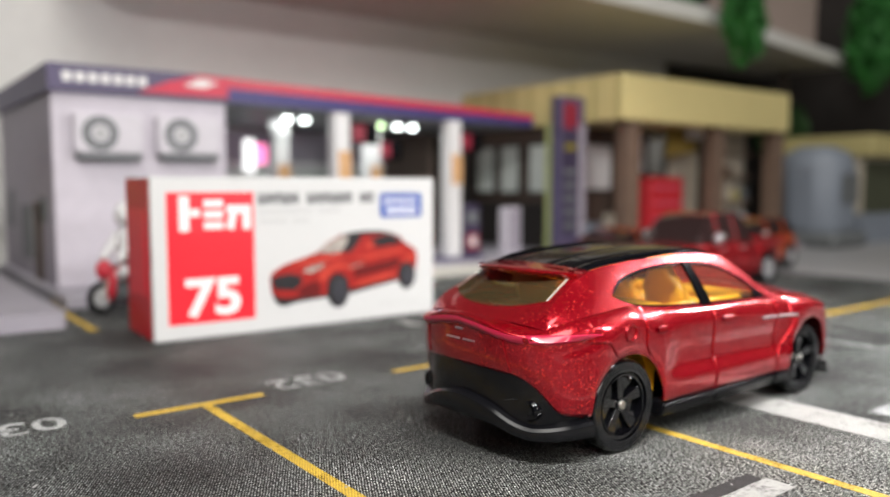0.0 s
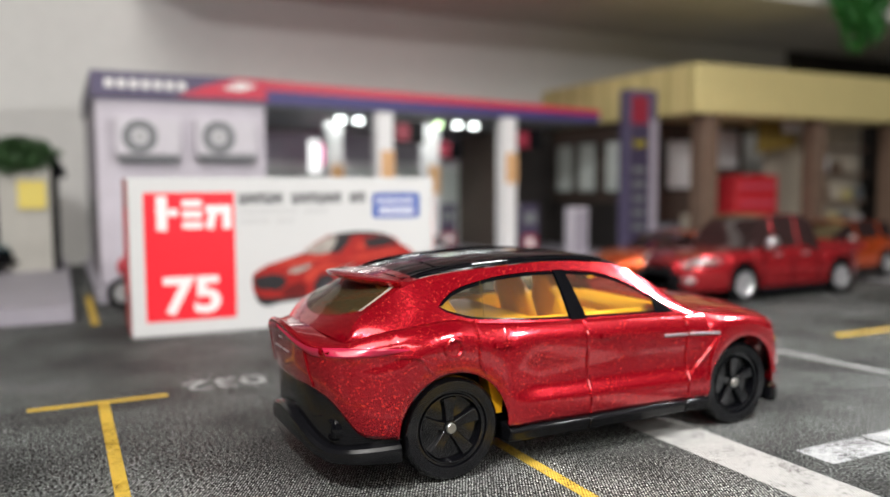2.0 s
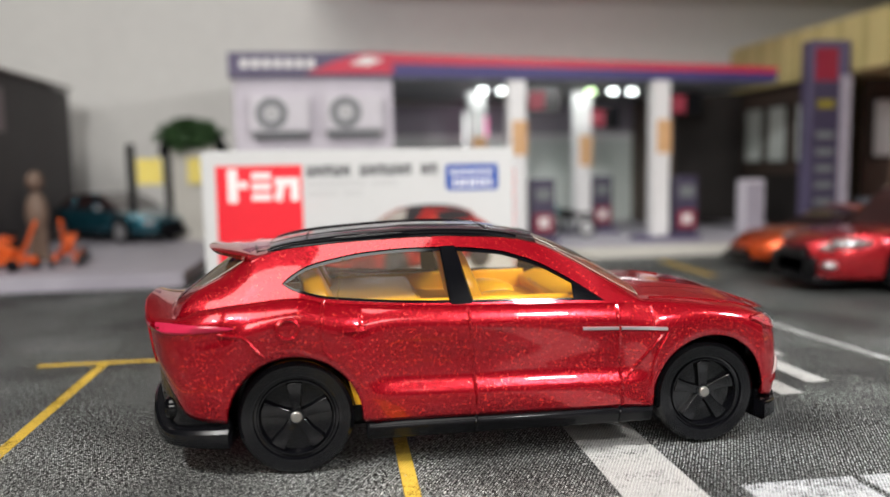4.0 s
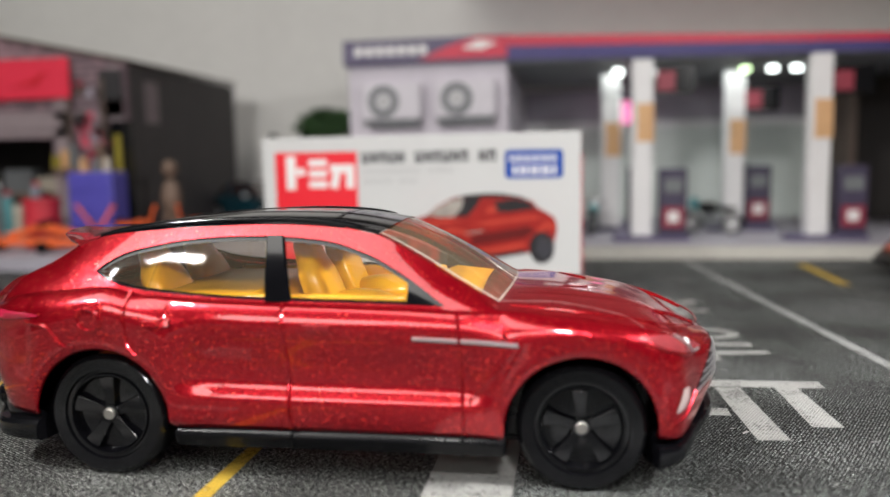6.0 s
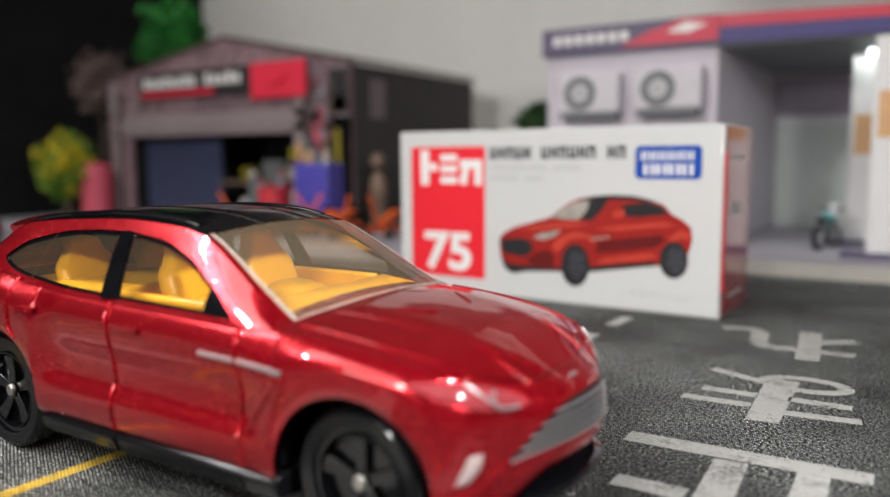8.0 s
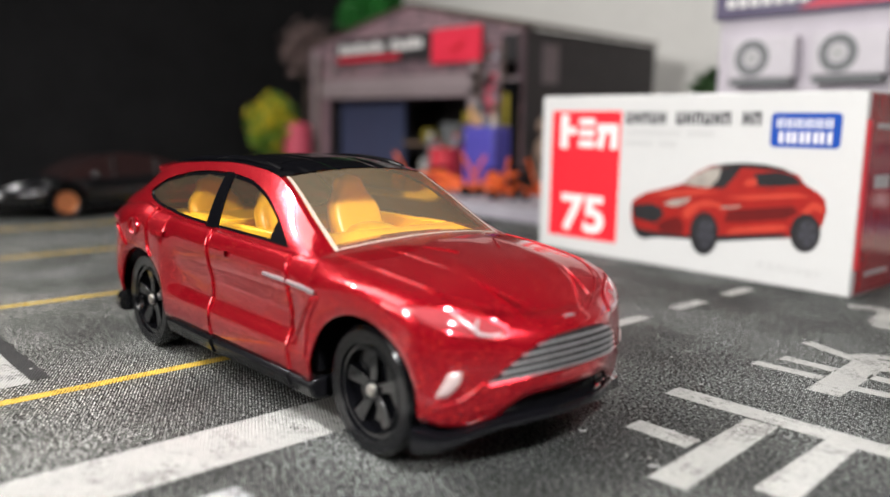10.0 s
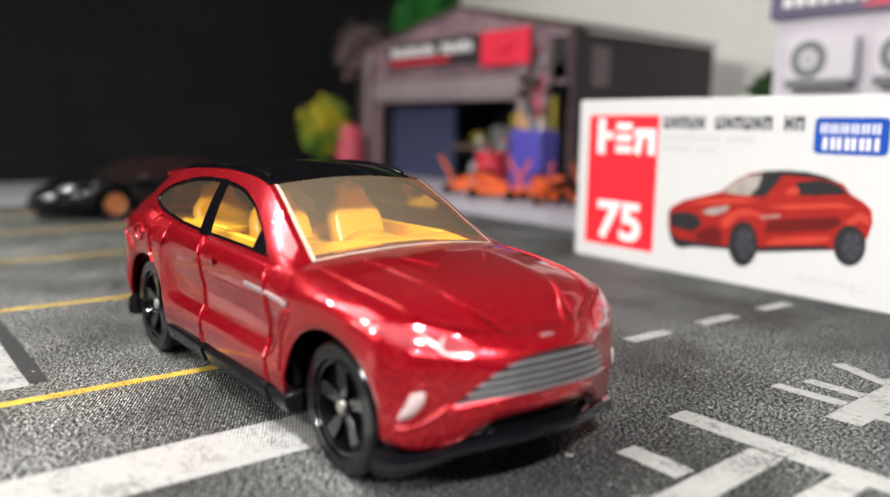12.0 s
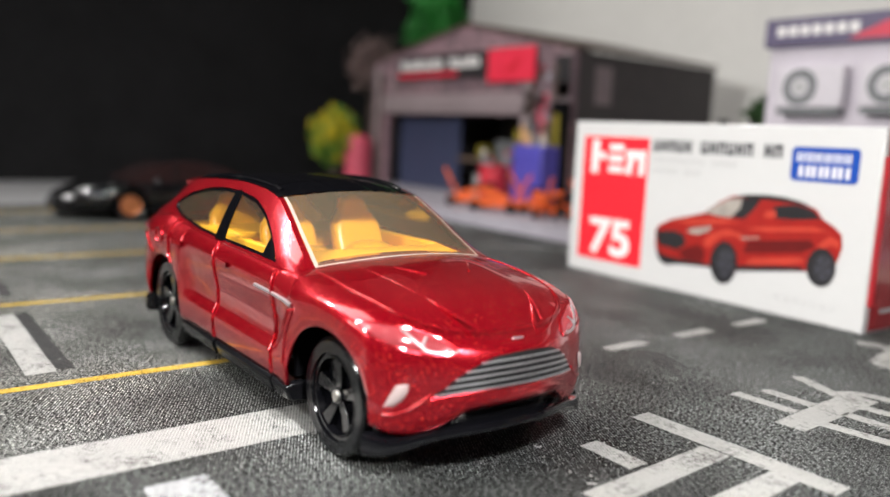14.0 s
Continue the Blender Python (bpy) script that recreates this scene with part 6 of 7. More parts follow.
rack = part("rack_back", sb(37.2, 41.0, 25.6, 25.8, 0.3, 6.6), BEIGE, shop, "beige shelf rack")
for z in (1.2, 2.6, 4.0, 5.3):
    part("rack_board", sb(37.25, 40.95, 25.0, 25.59, z, z + 0.14), BROWN_MID, rack)
for k in range(11):
    x, z = 37.4 + 0.9 * (k % 4), (1.35, 2.75, 4.15)[k // 4]
    part("rack_box", sb(x, x + 0.55, 25.1, 25.5, z, z + 0.55 + 0.13 * (k % 3)), (BEIGE, CREAM_DARK, GREY_MID, WHITE_PLASTIC, BROWN_MID)[k % 5], rack)

# building fragments past the shop
kiosk = thing("pale_kiosk", 46.5, 24, -0.12, 0, "pale blue-grey rounded kiosk beyond the mat", "toy building")
part("shell", box(-2.0, 1.9, -2.0, 2.0, 0, 6.1), PALE_BLUE, kiosk, bevel=1.3)
part("base_ring", box(-2.2, 2.1, -2.3, 2.2, 0, 0.9), GREY_MID, kiosk, bevel=0.3)
part("hatch", box(-1.0, 1.0, -2.06, -2.003, 2.6, 4.4), GREY_MID, kiosk, bevel=0.1)
stallb = thing("market_stall", 56, 24, -0.12, 0, "beige market stall with a painted dark opening", "toy building")
part("wall", box(-6, 7, -1, 5, 0, 5.55), BEIGE, stallb)
# flat sheet on a solid wall; the opening's shade is its colour
part("opening", box(-5.6, 6.6, -1.04, -1.003, 1.8, 5.3), DARK_OLIVE, stallb, "dark olive sheet painted as a shaded opening")
part("fascia", box(-6.3, 7.3, -1.8, 5.2, 5.56, 6.9), CREAM_DARK, stallb, bevel=0.1)
part("base_band", box(-6.2, 7.2, -1.3, 5, 0, 1.9), PALE_BLUE, stallb)

# ---- garage ----
G = Vector((-12, 26, 0))
garage = thing("garage_building", G.x, G.y, 0, 0, "faded purple brick card garage model with a black and red sign", "toy building")


def gb(x0, x1, y0, y1, z0, z1):
    return box(x0 - G.x, x1 - G.x, y0 - G.y, y1 - G.y, z0, z1)


part("plinth", gb(-23.0, 2.85, 20.75, 36.5, 0.0, 0.4), PLINTH, garage, "lilac grey printed plinth")
part("plinth_edge", boxes((-23.0 - G.x, 2.9 - G.x, 20.68 - G.y, 20.745 - G.y, 0, 0.42), (2.855 - G.x, 2.92 - G.x, 20.75 - G.y, 36 - G.y, 0, 0.42)), PLINTH, garage, "pale cut edge")
GX0, GX1, GE, GP, GPX = -20.0, -4.55, 6.95, 8.42, -11.5
front = [(GX0, 0.41), (-18.5, 0.41), (-18.5, 4.25), (-7.6, 4.25), (-7.6, 0.41), (GX1, 0.41), (GX1, GE), (GPX, GP), (GX0, GE)]
part("front_wall", prism([(x - G.x, z) for x, z in front], "y", 0, 0.25), BRICK_P, garage, "faded purple brick front")
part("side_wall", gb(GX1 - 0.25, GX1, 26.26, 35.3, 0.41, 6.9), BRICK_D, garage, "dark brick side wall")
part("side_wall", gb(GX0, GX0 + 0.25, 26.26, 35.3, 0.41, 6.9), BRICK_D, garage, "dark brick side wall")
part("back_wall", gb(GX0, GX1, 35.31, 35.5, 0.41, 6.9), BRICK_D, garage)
part("roof", prism([(GX0 - G.x - 0.2, GE - 0.02), (GPX - G.x, GP - 0.02), (GX1 - G.x + 0.2, GE - 0.02), (GX1 - G.x + 0.2, GE + 0.1), (GPX - G.x, GP + 0.12), (GX0 - G.x - 0.2, GE + 0.1)], "y", -0.15, 9.4), BROWN, garage, "dark thin roof")
part("beam", gb(-19.3, -6.9, 25.86, 25.99, 4.3, 5.25), STONE_TRIM, garage, "grey printed beam")
part("beam", gb(-19.2, -7.1, 25.80, 25.855, 4.62, 4.98), STONE_TRIM, garage, "raised band on the beam")
for x in (-19.4, -7.15, -4.9):
    part("pilaster", gb(x - 0.28, x + 0.28, 25.86, 25.99, 0.42, 6.8), STONE_TRIM, garage, "grey pilaster")
part("sign_board", gb(-17.2, -9.72, 25.72, 25.79, 6.02, 7.12), SIGN_BLACK, garage, "black name board")
for k in range(14):
    if k != 8:
        part("sign_bar", box(-16.8 - G.x + 0.47 * k, -16.8 - G.x + 0.47 * k + 0.34, -0.3, -0.285, 6.45, 6.85 + 0.1 * (k % 3 == 0)), SIGN_WHITE, garage, "white bar on the name board")
part("sign_stripe", gb(-17.0, -12.0, 25.70, 25.715, 6.08, 6.28), SIGN_RED, garage, "red stripe")
part("sign_panel", gb(-9.7, -6.6, 25.70, 25.79, 5.72, 7.18), SIGN_RED, garage, "red sign panel")
part("sign_motif", prism([(-8.9 - G.x, 6.2), (-8.2 - G.x, 6.35), (-7.4 - G.x, 6.75), (-7.9 - G.x, 6.2)], "y", -0.32, -0.302), CARD_RED_SIDE, garage, "darker motif")
part("shutter", gb(-18.4, -13.0, 26.9, 27.0, 0.42, 4.2), SHUTTER, garage, "blue-grey roller shutter")
for k in range(9):
    part("shutter_slat", gb(-18.35, -13.05, 26.84, 26.89, 0.5 + 0.4 * k, 0.78 + 0.4 * k), SHUTTER, garage)
# dark sheet paints in the shade at the back of the bay
part("bay_back", gb(-12.9, -7.6, 29.5, 29.6, 0.42, 4.2), DARK_IN, garage, "dark sheet painting the shade inside the bay")
for k, (x, z, w, h, m_) in enumerate(((-12.3, 2.2, 0.6, 0.6, OLIVE), (-11.0, 0.5, 1.3, 2.6, GREY_MID), (-9.6, 1.7, 1.0, 1.1, BEIGE), (-8.7, 0.5, 0.9, 1.6, MAROON), (-12.9, 0.5, 0.8, 0.8, BEIGE), (-10.2, 0.5, 0.6, 1.4, GREY_MID), (-11.8, 0.6, 0.5, 1.2, INK_GREY), (-8.4, 2.4, 0.7, 0.9, GREY_MID))):
    part("workshop_box", gb(x, x + w, 27.4 + 0.1 * k, 28.0 + 0.1 * k, z if z > 0.5 else 0.42, z + h), m_, garage, bevel=0.05)
part("workshop_shelf", gb(-12.8, -7.7, 26.6, 28.4, 2.05, 2.18), BROWN_MID, garage)
for z0, z1, m_ in ((5.0, 6.7, SIGN_BLACK), (5.05, 5.6, MAROON)):
    part("poster", gb(-5.5, -4.6, 25.80 - 0.02 * (m_ is SIGN_RED), 25.855 - 0.02 * (m_ is SIGN_RED), z0, z1), m_, garage)
part("shop_shelf", gb(-7.4, -5.2, 25.5, 25.8, 3.0, 3.12), BROWN_MID, garage)
for k in range(6):
    part("shop_box", gb(-7.35 + 0.36 * k, -7.1 + 0.36 * k, 25.5, 25.75, 3.13, 3.6 + 0.2 * (k % 3)), (OLIVE, ORANGE_BAND, GREY_MID, STONE_TRIM, MAROON, BROWN_MID)[k], garage)
part("side_window", gb(GX1 + 0.003, GX1 + 0.03, 27.3, 28.3, 4.8, 6.4), STONE_TRIM, garage, "grey side window")

# printed posters, pipes and brick courses on the front
rng = random.Random(21)
for k in range(34):
    x = rng.choice((rng.uniform(-19.0, -7.4), rng.uniform(-7.0, -5.1), rng.uniform(-7.0, -5.1)))
    z = rng.uniform(5.35, 5.95) if x < -7.2 else rng.uniform(3.9, 6.3)
    part("poster", gb(x, x + rng.uniform(0.2, 0.5), 25.955, 25.985, z, z + rng.uniform(0.15, 0.45)), rng.choice((PINK_RED, BRICK_D, STONE_TRIM, MAROON, BROWN, LILAC_DARK, STONE_TRIM, BRICK_D)), garage)
for k in range(11):
    z = 5.35 + 0.26 * k
    half = 7.0 if z < 6.9 else 7.0 * (8.3 - z) / 1.4
    part("brick_course", gb(-11.5 - half * 1.05, -11.5 + half, 25.975, 25.995, z, z + 0.05), BRICK_D, garage)
for x in (-18.9, -6.75, -5.35):
    part("drain_pipe", cyl((x - G.x, -0.2, 0.45), (x - G.x, -0.2, 6.4), 0.09, seg=10), BROWN, garage, "dark drain pipe", smooth=True)

cab = thing("tool_cabinet", -5.0, 24.6, 0.4, 0, "violet-blue tool cabinet in front of the garage", "cabinet")
part("body", box(-0.85, 0.85, -0.5, 0.5, 0, 2.6), BLUE_PL, cab, bevel=0.06)
for k in range(4):
    part("drawer", box(-0.75, 0.75, -0.54, -0.503, 0.15 + 0.6 * k, 0.65 + 0.6 * k), BLUE_PL, cab)
for k in range(3):
    part("bottle", cyl((-0.5 + 0.45 * k, 0, 2.6), (-0.5 + 0.45 * k, 0, 3.1), 0.16, 0.1), (ORANGE_BAND, GREY_MID, BEIGE)[k], cab)
drum = thing("oil_drum", -6.75, 23.9, 0.4, 0, "red oil drum in front of the garage", "drum")
part("shell", cyl((0, 0, 0), (0, 0, 1.7), 0.6, seg=24), RED_PL, drum, smooth=True)
for z in (0.05, 0.85, 1.62):
    part("hoop", cyl((0, 0, z - 0.05), (0, 0, z + 0.05), 0.64, seg=24), RED_PL, drum)
drum2 = thing("pink_drum", -19.8, 25.0, 0.4, 0, "pinkish red upright tank beside the garage", "tank")
part("shell", cyl((0, 0, 0), (0, 0, 2.3), 0.75, seg=24), PINK_RED, drum2, smooth=True)
part("cap", ball((0, 0, 2.3), 0.75, 0.75, 0.35), PINK_RED, drum2, smooth=True)


def jack(x, y, turn):
    j = thing("trolley_jack", x, y, 0.4, turn, "orange toy trolley jack on the garage plinth", "jack", group="orange jacks")
    for s in (-0.28, 0.28):
        part("side_rail", box(-1.1, 0.9, s - 0.06, s + 0.06, 0.2, 0.42), ORANGE_PL, j, bevel=0.03)
    for wx in (-0.9, 0.7):
        for s in (-0.4, 0.4):
            part("wheel", cyl((wx, s - 0.08, 0.2), (wx, s + 0.08, 0.2), 0.2), BLACK_PL, j)
    part("arm", prism([(-0.5, 0.4), (0.7, 0.75), (0.85, 0.9), (0.6, 0.95), (-0.6, 0.6)], "y", -0.16, 0.16), ORANGE_PL, j)
    part("handle", cyl((-0.8, 0, 0.4), (-1.5, 0, 1.5), 0.06), ORANGE_PL, j)
    part("saddle", cyl((0.72, 0, 0.9), (0.72, 0, 1.02), 0.22), BLACK_PL, j)


for x, y, turn in ((-6.6, 22.8, 20), (-4.8, 22.4, 200), (-2.8, 22.9, 150), (-1.2, 24.0, 100), (-3.7, 24.0, 30)):
    jack(x, y, turn)
lift = thing("yellow_post_lift", -4.4, 25.3, 0.4, 0, "black and yellow vehicle lift post beside the garage wall", "lift")
part("post", box(-0.28, 0.28, -0.25, 0.25, 0.08, 4.4), BLACK_PL, lift)
part("foot", box(-0.6, 0.6, -0.5, 0.5, 0, 0.08), BLACK_PL, lift)
part("yellow_strip", box(-0.12, 0.12, -0.285, -0.252, 0.8, 3.9), OLIVE, lift, "dull yellow strip")
part("arm", box(-0.1, 1.3, -0.3, -0.1, 0.5, 0.7), BLACK_PL, lift, "black lift arm")
fig = ball((0, 0, 1.6), 0.36, 0.3, 0.7)
add_ball(fig, (0, 0, 2.65), 0.28, 0.28, 0.32)
add_cyl(fig, (-0.16, 0, 0), (-0.16, 0, 1.1), 0.16)
add_cyl(fig, (0.16, 0, 0), (0.16, 0, 1.1), 0.16)
tagged(finish("toy_figure", fig, BROWN_MID, smooth=True), "small brown plastic doll figure standing by the garage", "figurine").matrix_world = pose(-2.5 * CM, 25.1 * CM, 0.4 * CM)

# hedge gate with yellow posters
gate = thing("hedge_gate", 0.8, 31.2, 0.4, 0, "dark arched gate with a hedge top and yellow posters", "gate")
for x in (-1.75, -0.3, 1.75):
    part("post", box(x - 0.14, x + 0.14, -0.14, 0.14, 0, 4.0), BLACK_PL, gate)
part("panel", box(-0.15, 1.6, -0.05, 0.05, 0, 3.9), KERB, gate, "pale grey panel")
part("poster", box(-1.5, -0.5, -0.18, -0.15, 2.35, 3.4), POSTER, gate, "yellow poster")
part("poster", box(0.5, 1.45, -0.18, -0.15, 2.35, 3.4), POSTER, gate, "yellow poster")
arch = bmesh.new()
for k in range(10):
    a0, a1 = math.pi * k / 10, math.pi * (k + 1) / 10
    add_cyl(arch, (0.75 + 1.3 * math.cos(a0), 0, 3.5 + 1.05 * math.sin(a0)), (0.75 + 1.3 * math.cos(a1), 0, 3.5 + 1.05 * math.sin(a1)), 0.14, seg=8)
part("arch", arch, BLACK_PL, gate, "dark arch")


def clump(centre, radii, n, size, seed):
    """Many small leaves in an uneven cloud."""
    rng = random.Random(seed)
    verts, faces = [], []
    for k in range(n):
        v = Vector((rng.gauss(0, 1), rng.gauss(0, 1), rng.gauss(0, 1))).normalized() * rng.uniform(0.45, 1.0)
        lump = 0.78 + 0.35 * noise.noise(v * 2.3 + Vector((seed, 0, 0)))
        c = Vector(centre) + Vector((v.x * radii[0], v.y * radii[1], v.z * radii[2])) * lump
        q = Euler((rng.uniform(0, 6.3), rng.uniform(0, 6.3), rng.uniform(0, 6.3))).to_matrix()
        s = size * rng.uniform(0.6, 1.3)
        i = len(verts)
        verts += [(c + q @ Vector(p) * s) * CM for p in ((-0.5, 0, 0), (0, -0.28, 0.08), (0.5, 0, 0), (0, 0.28, 0.08))]
        faces += [(i, i + 1, i + 2), (i, i + 2, i + 3)]
    me = bpy.data.meshes.new("leaves")
    me.from_pydata(verts, [], faces)
    return me


def leafy(name, parent, centre, radii, n, size, seed, material):
    me = clump(centre, radii, n, size, seed)
    me.materials.append(material)
    ob = new(name, me)
    ob.parent = parent
    return tagged(ob, kind="stuff")


leafy("hedge_leaves", gate, (0.55, 0, 4.35), (1.65, 0.7, 0.85), 2600, 0.24, 3, HEDGE)


def toy_tree(x, y, z, h, r, rz, material, seed, label, n=2200, size=0.4):
    t = thing("toy_tree", x, y, z, 0, label, "tree")
    tr = cyl((0, 0, 0), (0.1, 0, h * 0.55), 0.24, 0.12, 10)
    for k in range(5):
        a = k * 1.3
        add_cyl(tr, (0.05, 0, h * (0.4 + 0.06 * k)), (r * 0.6 * math.cos(a), r * 0.6 * math.sin(a), h * 0.62 + 0.1 * k), 0.1, 0.04, 6)
    part("trunk", tr, BARK, t, smooth=True)
    leafy("crown", t, (0, 0, h - rz), (r, r, rz), n, size, seed, material)
    return t


bush = toy_tree(-21.1, 24.2, 0.4, 4.4, 1.85, 2.0, LIME_LEAF, 5, "green plastic bush with yellow flowers beside the garage", 2300, 0.36)
leafy("blossom", bush, (0.25, -0.2, 2.7), (1.85, 1.85, 1.8), 420, 0.42, 9, FLOWER)
toy_tree(-23.0, 27.6, 0.4, 8.8, 1.9, 1.9, DULL_LEAF, 6, "dull pinkish grey dry tree beside the garage", 1000, 0.36)
toy_tree(-20.7, 30.6, 0.4, 12.2, 2.1, 2.9, BRIGHT_LEAF, 7, "bright green plastic tree beside the garage", 2800, 0.45)
for k, (x, y, z, r) in enumerate(((40.5, 25.6, 13.5, 0.84), (62, 28, 15, 1.0), (60, 34, 8.0, 0.9), (47, 35.5, 17.5, 0.9), (64, 20, 11.5, 1.0))):
    v = thing("hanging_plant", x, y, z, 0, "green artificial plant hanging over the far end", "plant")
    part("stem", cyl((0, 0, -1), (0, 0, 5), 0.2, 0.2, 8), BARK, v)
    leafy("foliage", v, (0, 0, 0), (3.0 * r, 2.4 * min(r, 0.9) if k else 1.1, 5.0 * r - 1.5 * (k == 2) - 0.9 * (k == 0)), 3200 if k else 2200, 0.7 if k else 0.55, 11 + k, HEDGE if k in (2, 4) else GREEN_LEAF)

keep = thing("storage_box", 56.0, 33.6, 13.92, 6, "pinkish beige cardboard storage box on the shelf", "box")
part("body", box(-5.2, 5.2, -2.0, 2.0, 0, 5.6), BEIGE_BOX, keep, bevel=0.15)
part("lid", box(-5.3, 5.3, -2.1, 2.1, 5.62, 6.8), BEIGE_BOX, keep, "shallow beige lid", bevel=0.15)
tub = thing("blue_tub", 51.4, 31.0, 13.92, 0, "small blue plastic tub beside the storage box", "tub")
part("body", lathe([(0, 0), (0.6, 0), (0.75, 1.3), (0.66, 1.3), (0.52, 0.1), (0, 0.1)], seg=20), BLUE_TUB, tub, smooth=40)

# spray cans and jars at the workshop's mouth
for k in range(9):
    can = thing("spray_can", -10.9 + 0.42 * k, 26.45, 0.42, 0, "small dull spray can at the mouth of the workshop", "can", group="workshop cans")
    h = 1.0 + 0.35 * ((k * 7) % 4)
    part("shell", cyl((0, 0, 0), (0, 0, h), 0.19, seg=14), (INK_GREY, GREY_MID, TEAL_PL, BEIGE, OLIVE, PALE_BLUE, MAROON, INK_GREY, GREY_MID)[k], can, smooth=True)
    part("cap", cyl((0, 0, h), (0, 0, h + 0.16), 0.13, 0.11, seg=12), (BLACK_PL, WHITE_PLASTIC, RED_PL)[k % 3], can, smooth=True)
locker = thing("lilac_locker", 23.9, 27.3, 0.34, 0, "small lilac locker on the station plinth", "locker")
part("body", box(-0.45, 0.45, -0.3, 0.3, 0, 2.2), LILAC, locker, bevel=0.05)
part("door", box(-0.38, 0.38, -0.33, -0.302, 0.1, 2.1), LILAC_DARK, locker, "darker lilac door")

# ---- parked toy vehicles ----
def parked(name, label, category, x, y, z, turn, length, width, wheels, radius, shoulder, roof, paint, rim_m, roof_m=None, lamp_m=FOG_LAMP, trim=BLACK_PL, cargo=None):
    """A small die-cast vehicle, nose towards +x: shoulder and roof are (place, height) rows from tail 0 to nose 1."""
    v = thing(name, x, y, z, turn, label, category)
    hw, sh, rf = width / 2, curve(shoulder), curve(roof)
    cx_ = [(w - 0.5) * length for w in wheels]

    def half_at(u):
        e = abs(2 * u - 1)
        return hw * (1 - max(0, e - 0.55) ** 2.6 * 4.2)

    def low(px):
        zz = 0.42
        for c in cx_:
            d = abs(px - c)
            if d < radius * 1.18:
                zz = max(zz, radius + math.sqrt((radius * 1.18) ** 2 - d * d))
        return zz

    us = sorted([k / 40 for k in range(41)] + [(c + s * radius * 1.18 * math.cos(a)) / length + 0.5 for c in cx_ for s in (-1, 1) for a in (0, 0.12, 0.3, 0.6, 0.9, 1.2)])
    us = [u for u in us if 0 <= u <= 1]
    prof = [(0.94, 0), (1.0, 0.25), (1.0, 0.55), (0.95, 0.82), (0.86, 1.0)]
    bm = bmesh.new()
    rows = []
    for u in us:
        px, h = (u - 0.5) * length, half_at(u)
        lo, hi = low(px), sh(u)
        bow = lambda f: px + (0.16 * (1 - f * f)) * (smooth_step(0.9, 1, u) - smooth_step(0.1, 0, u))
        near = [Vector((bow(f), -h * f, lo + (hi - lo) * t)) for f, t in prof]
        top = [Vector((bow(q * 0.86), -h * q * 0.86, hi + 0.05 * (1 - q * q))) for q in (0.6, 0.3, 0)]
        row = near + top
        rows.append(row + [Vector((p.x, -p.y, p.z)) for p in row[:-1][::-1]])
    add_grid(bm, rows)
    bm.faces.new([bm.verts.new(p) for p in rows[0]])
    bm.faces.new([bm.verts.new(p) for p in rows[-1]])
    bmesh.ops.remove_doubles(bm, verts=bm.verts, dist=0.001)
    body = part("body", bm, paint, v, smooth=40)
    # glasshouse and roof panel
    u0, u1 = roof[0][0], roof[-1][0]
    cab, cap = bmesh.new(), bmesh.new()
    rows, caps = [], []
    for k in range(25):
        u = u0 + (u1 - u0) * k / 24
        px, h, b, t = (u - 0.5) * length, half_at(u) * 0.86, sh(u), max(sh(u) + 0.01, rf(u))
        k2 = (t - b) / (max(r[1] for r in roof) - b)
        hy = h * (1 - 0.24 * k2)
        rows.append([Vector((px, -h, b)), Vector((px, -hy, t)), Vector((px, 0, t + 0.05 * k2)), Vector((px, hy, t)), Vector((px, h, b))])
        if k2 > 0.86:
            caps.append([Vector((px, -hy - 0.01, t - 0.06)), Vector((px, -hy + 0.03, t + 0.012)), Vector((px, 0, t + 0.065 * k2)), Vector((px, hy - 0.03, t + 0.012)), Vector((px, hy + 0.01, t - 0.06))])
    add_grid(cab, rows)
    part("glasshouse", cab, DARK_GLASS, v, "dark glass cabin with a reddish reflection in its colour", smooth=40)
    add_grid(cap, caps)
    part("roof", cap, roof_m or paint, v, smooth=40)
    for s in (-1, 1):
        for u in (u0 + (u1 - u0) * 0.30, u0 + (u1 - u0) * 0.62):
            px, h, b, t = (u - 0.5) * length, half_at(u) * 0.86, sh(u), rf(u)
            k2 = (t - b) / (max(r[1] for r in roof) - b)
            pil = bmesh.new()
            add_cyl(pil, (px, s * (h + 0.005), b), (px, s * (h * (1 - 0.24 * k2) + 0.005), t - 0.02), 0.035, seg=8)
            part("pillar", pil, paint, v, smooth=True)
        b = sh(0.97)
        part("headlamp", ball(((0.955 - 0.5) * length, s * half_at(0.95) * 0.72, b - 0.14), 0.24, 0.30, 0.13), lamp_m, v, "pale headlamp", smooth=True)
        part("tail_lamp", ball(((0.025 - 0.5) * length, s * half_at(0.03) * 0.75, sh(0.03) - 0.18), 0.1, 0.22, 0.14), TAIL_RED, v, smooth=True)
        um = u1 - (u1 - u0) * 0.22
        part("mirror", ball(((um - 0.5) * length, s * (hw + 0.06), sh(um) + 0.1), 0.12, 0.14, 0.12), SILVER if lamp_m is FOG_LAMP else paint, v, "side mirror", smooth=True)
        part("sill", box((wheels[0] - 0.5) * length + radius * 1.2, (wheels[1] - 0.5) * length - radius * 1.2, s * hw * 0.93 - 0.08, s * hw * 0.93 + 0.08, 0.26, 0.43), trim, v, "black sill")
    fr = (1.0 - 0.5) * length + 0.1
    part("grille", box(fr - 0.06, fr + 0.07, -hw * 0.42, hw * 0.42, 0.45, sh(0.98) - 0.16), trim, v, "dark grille", bevel=0.04)
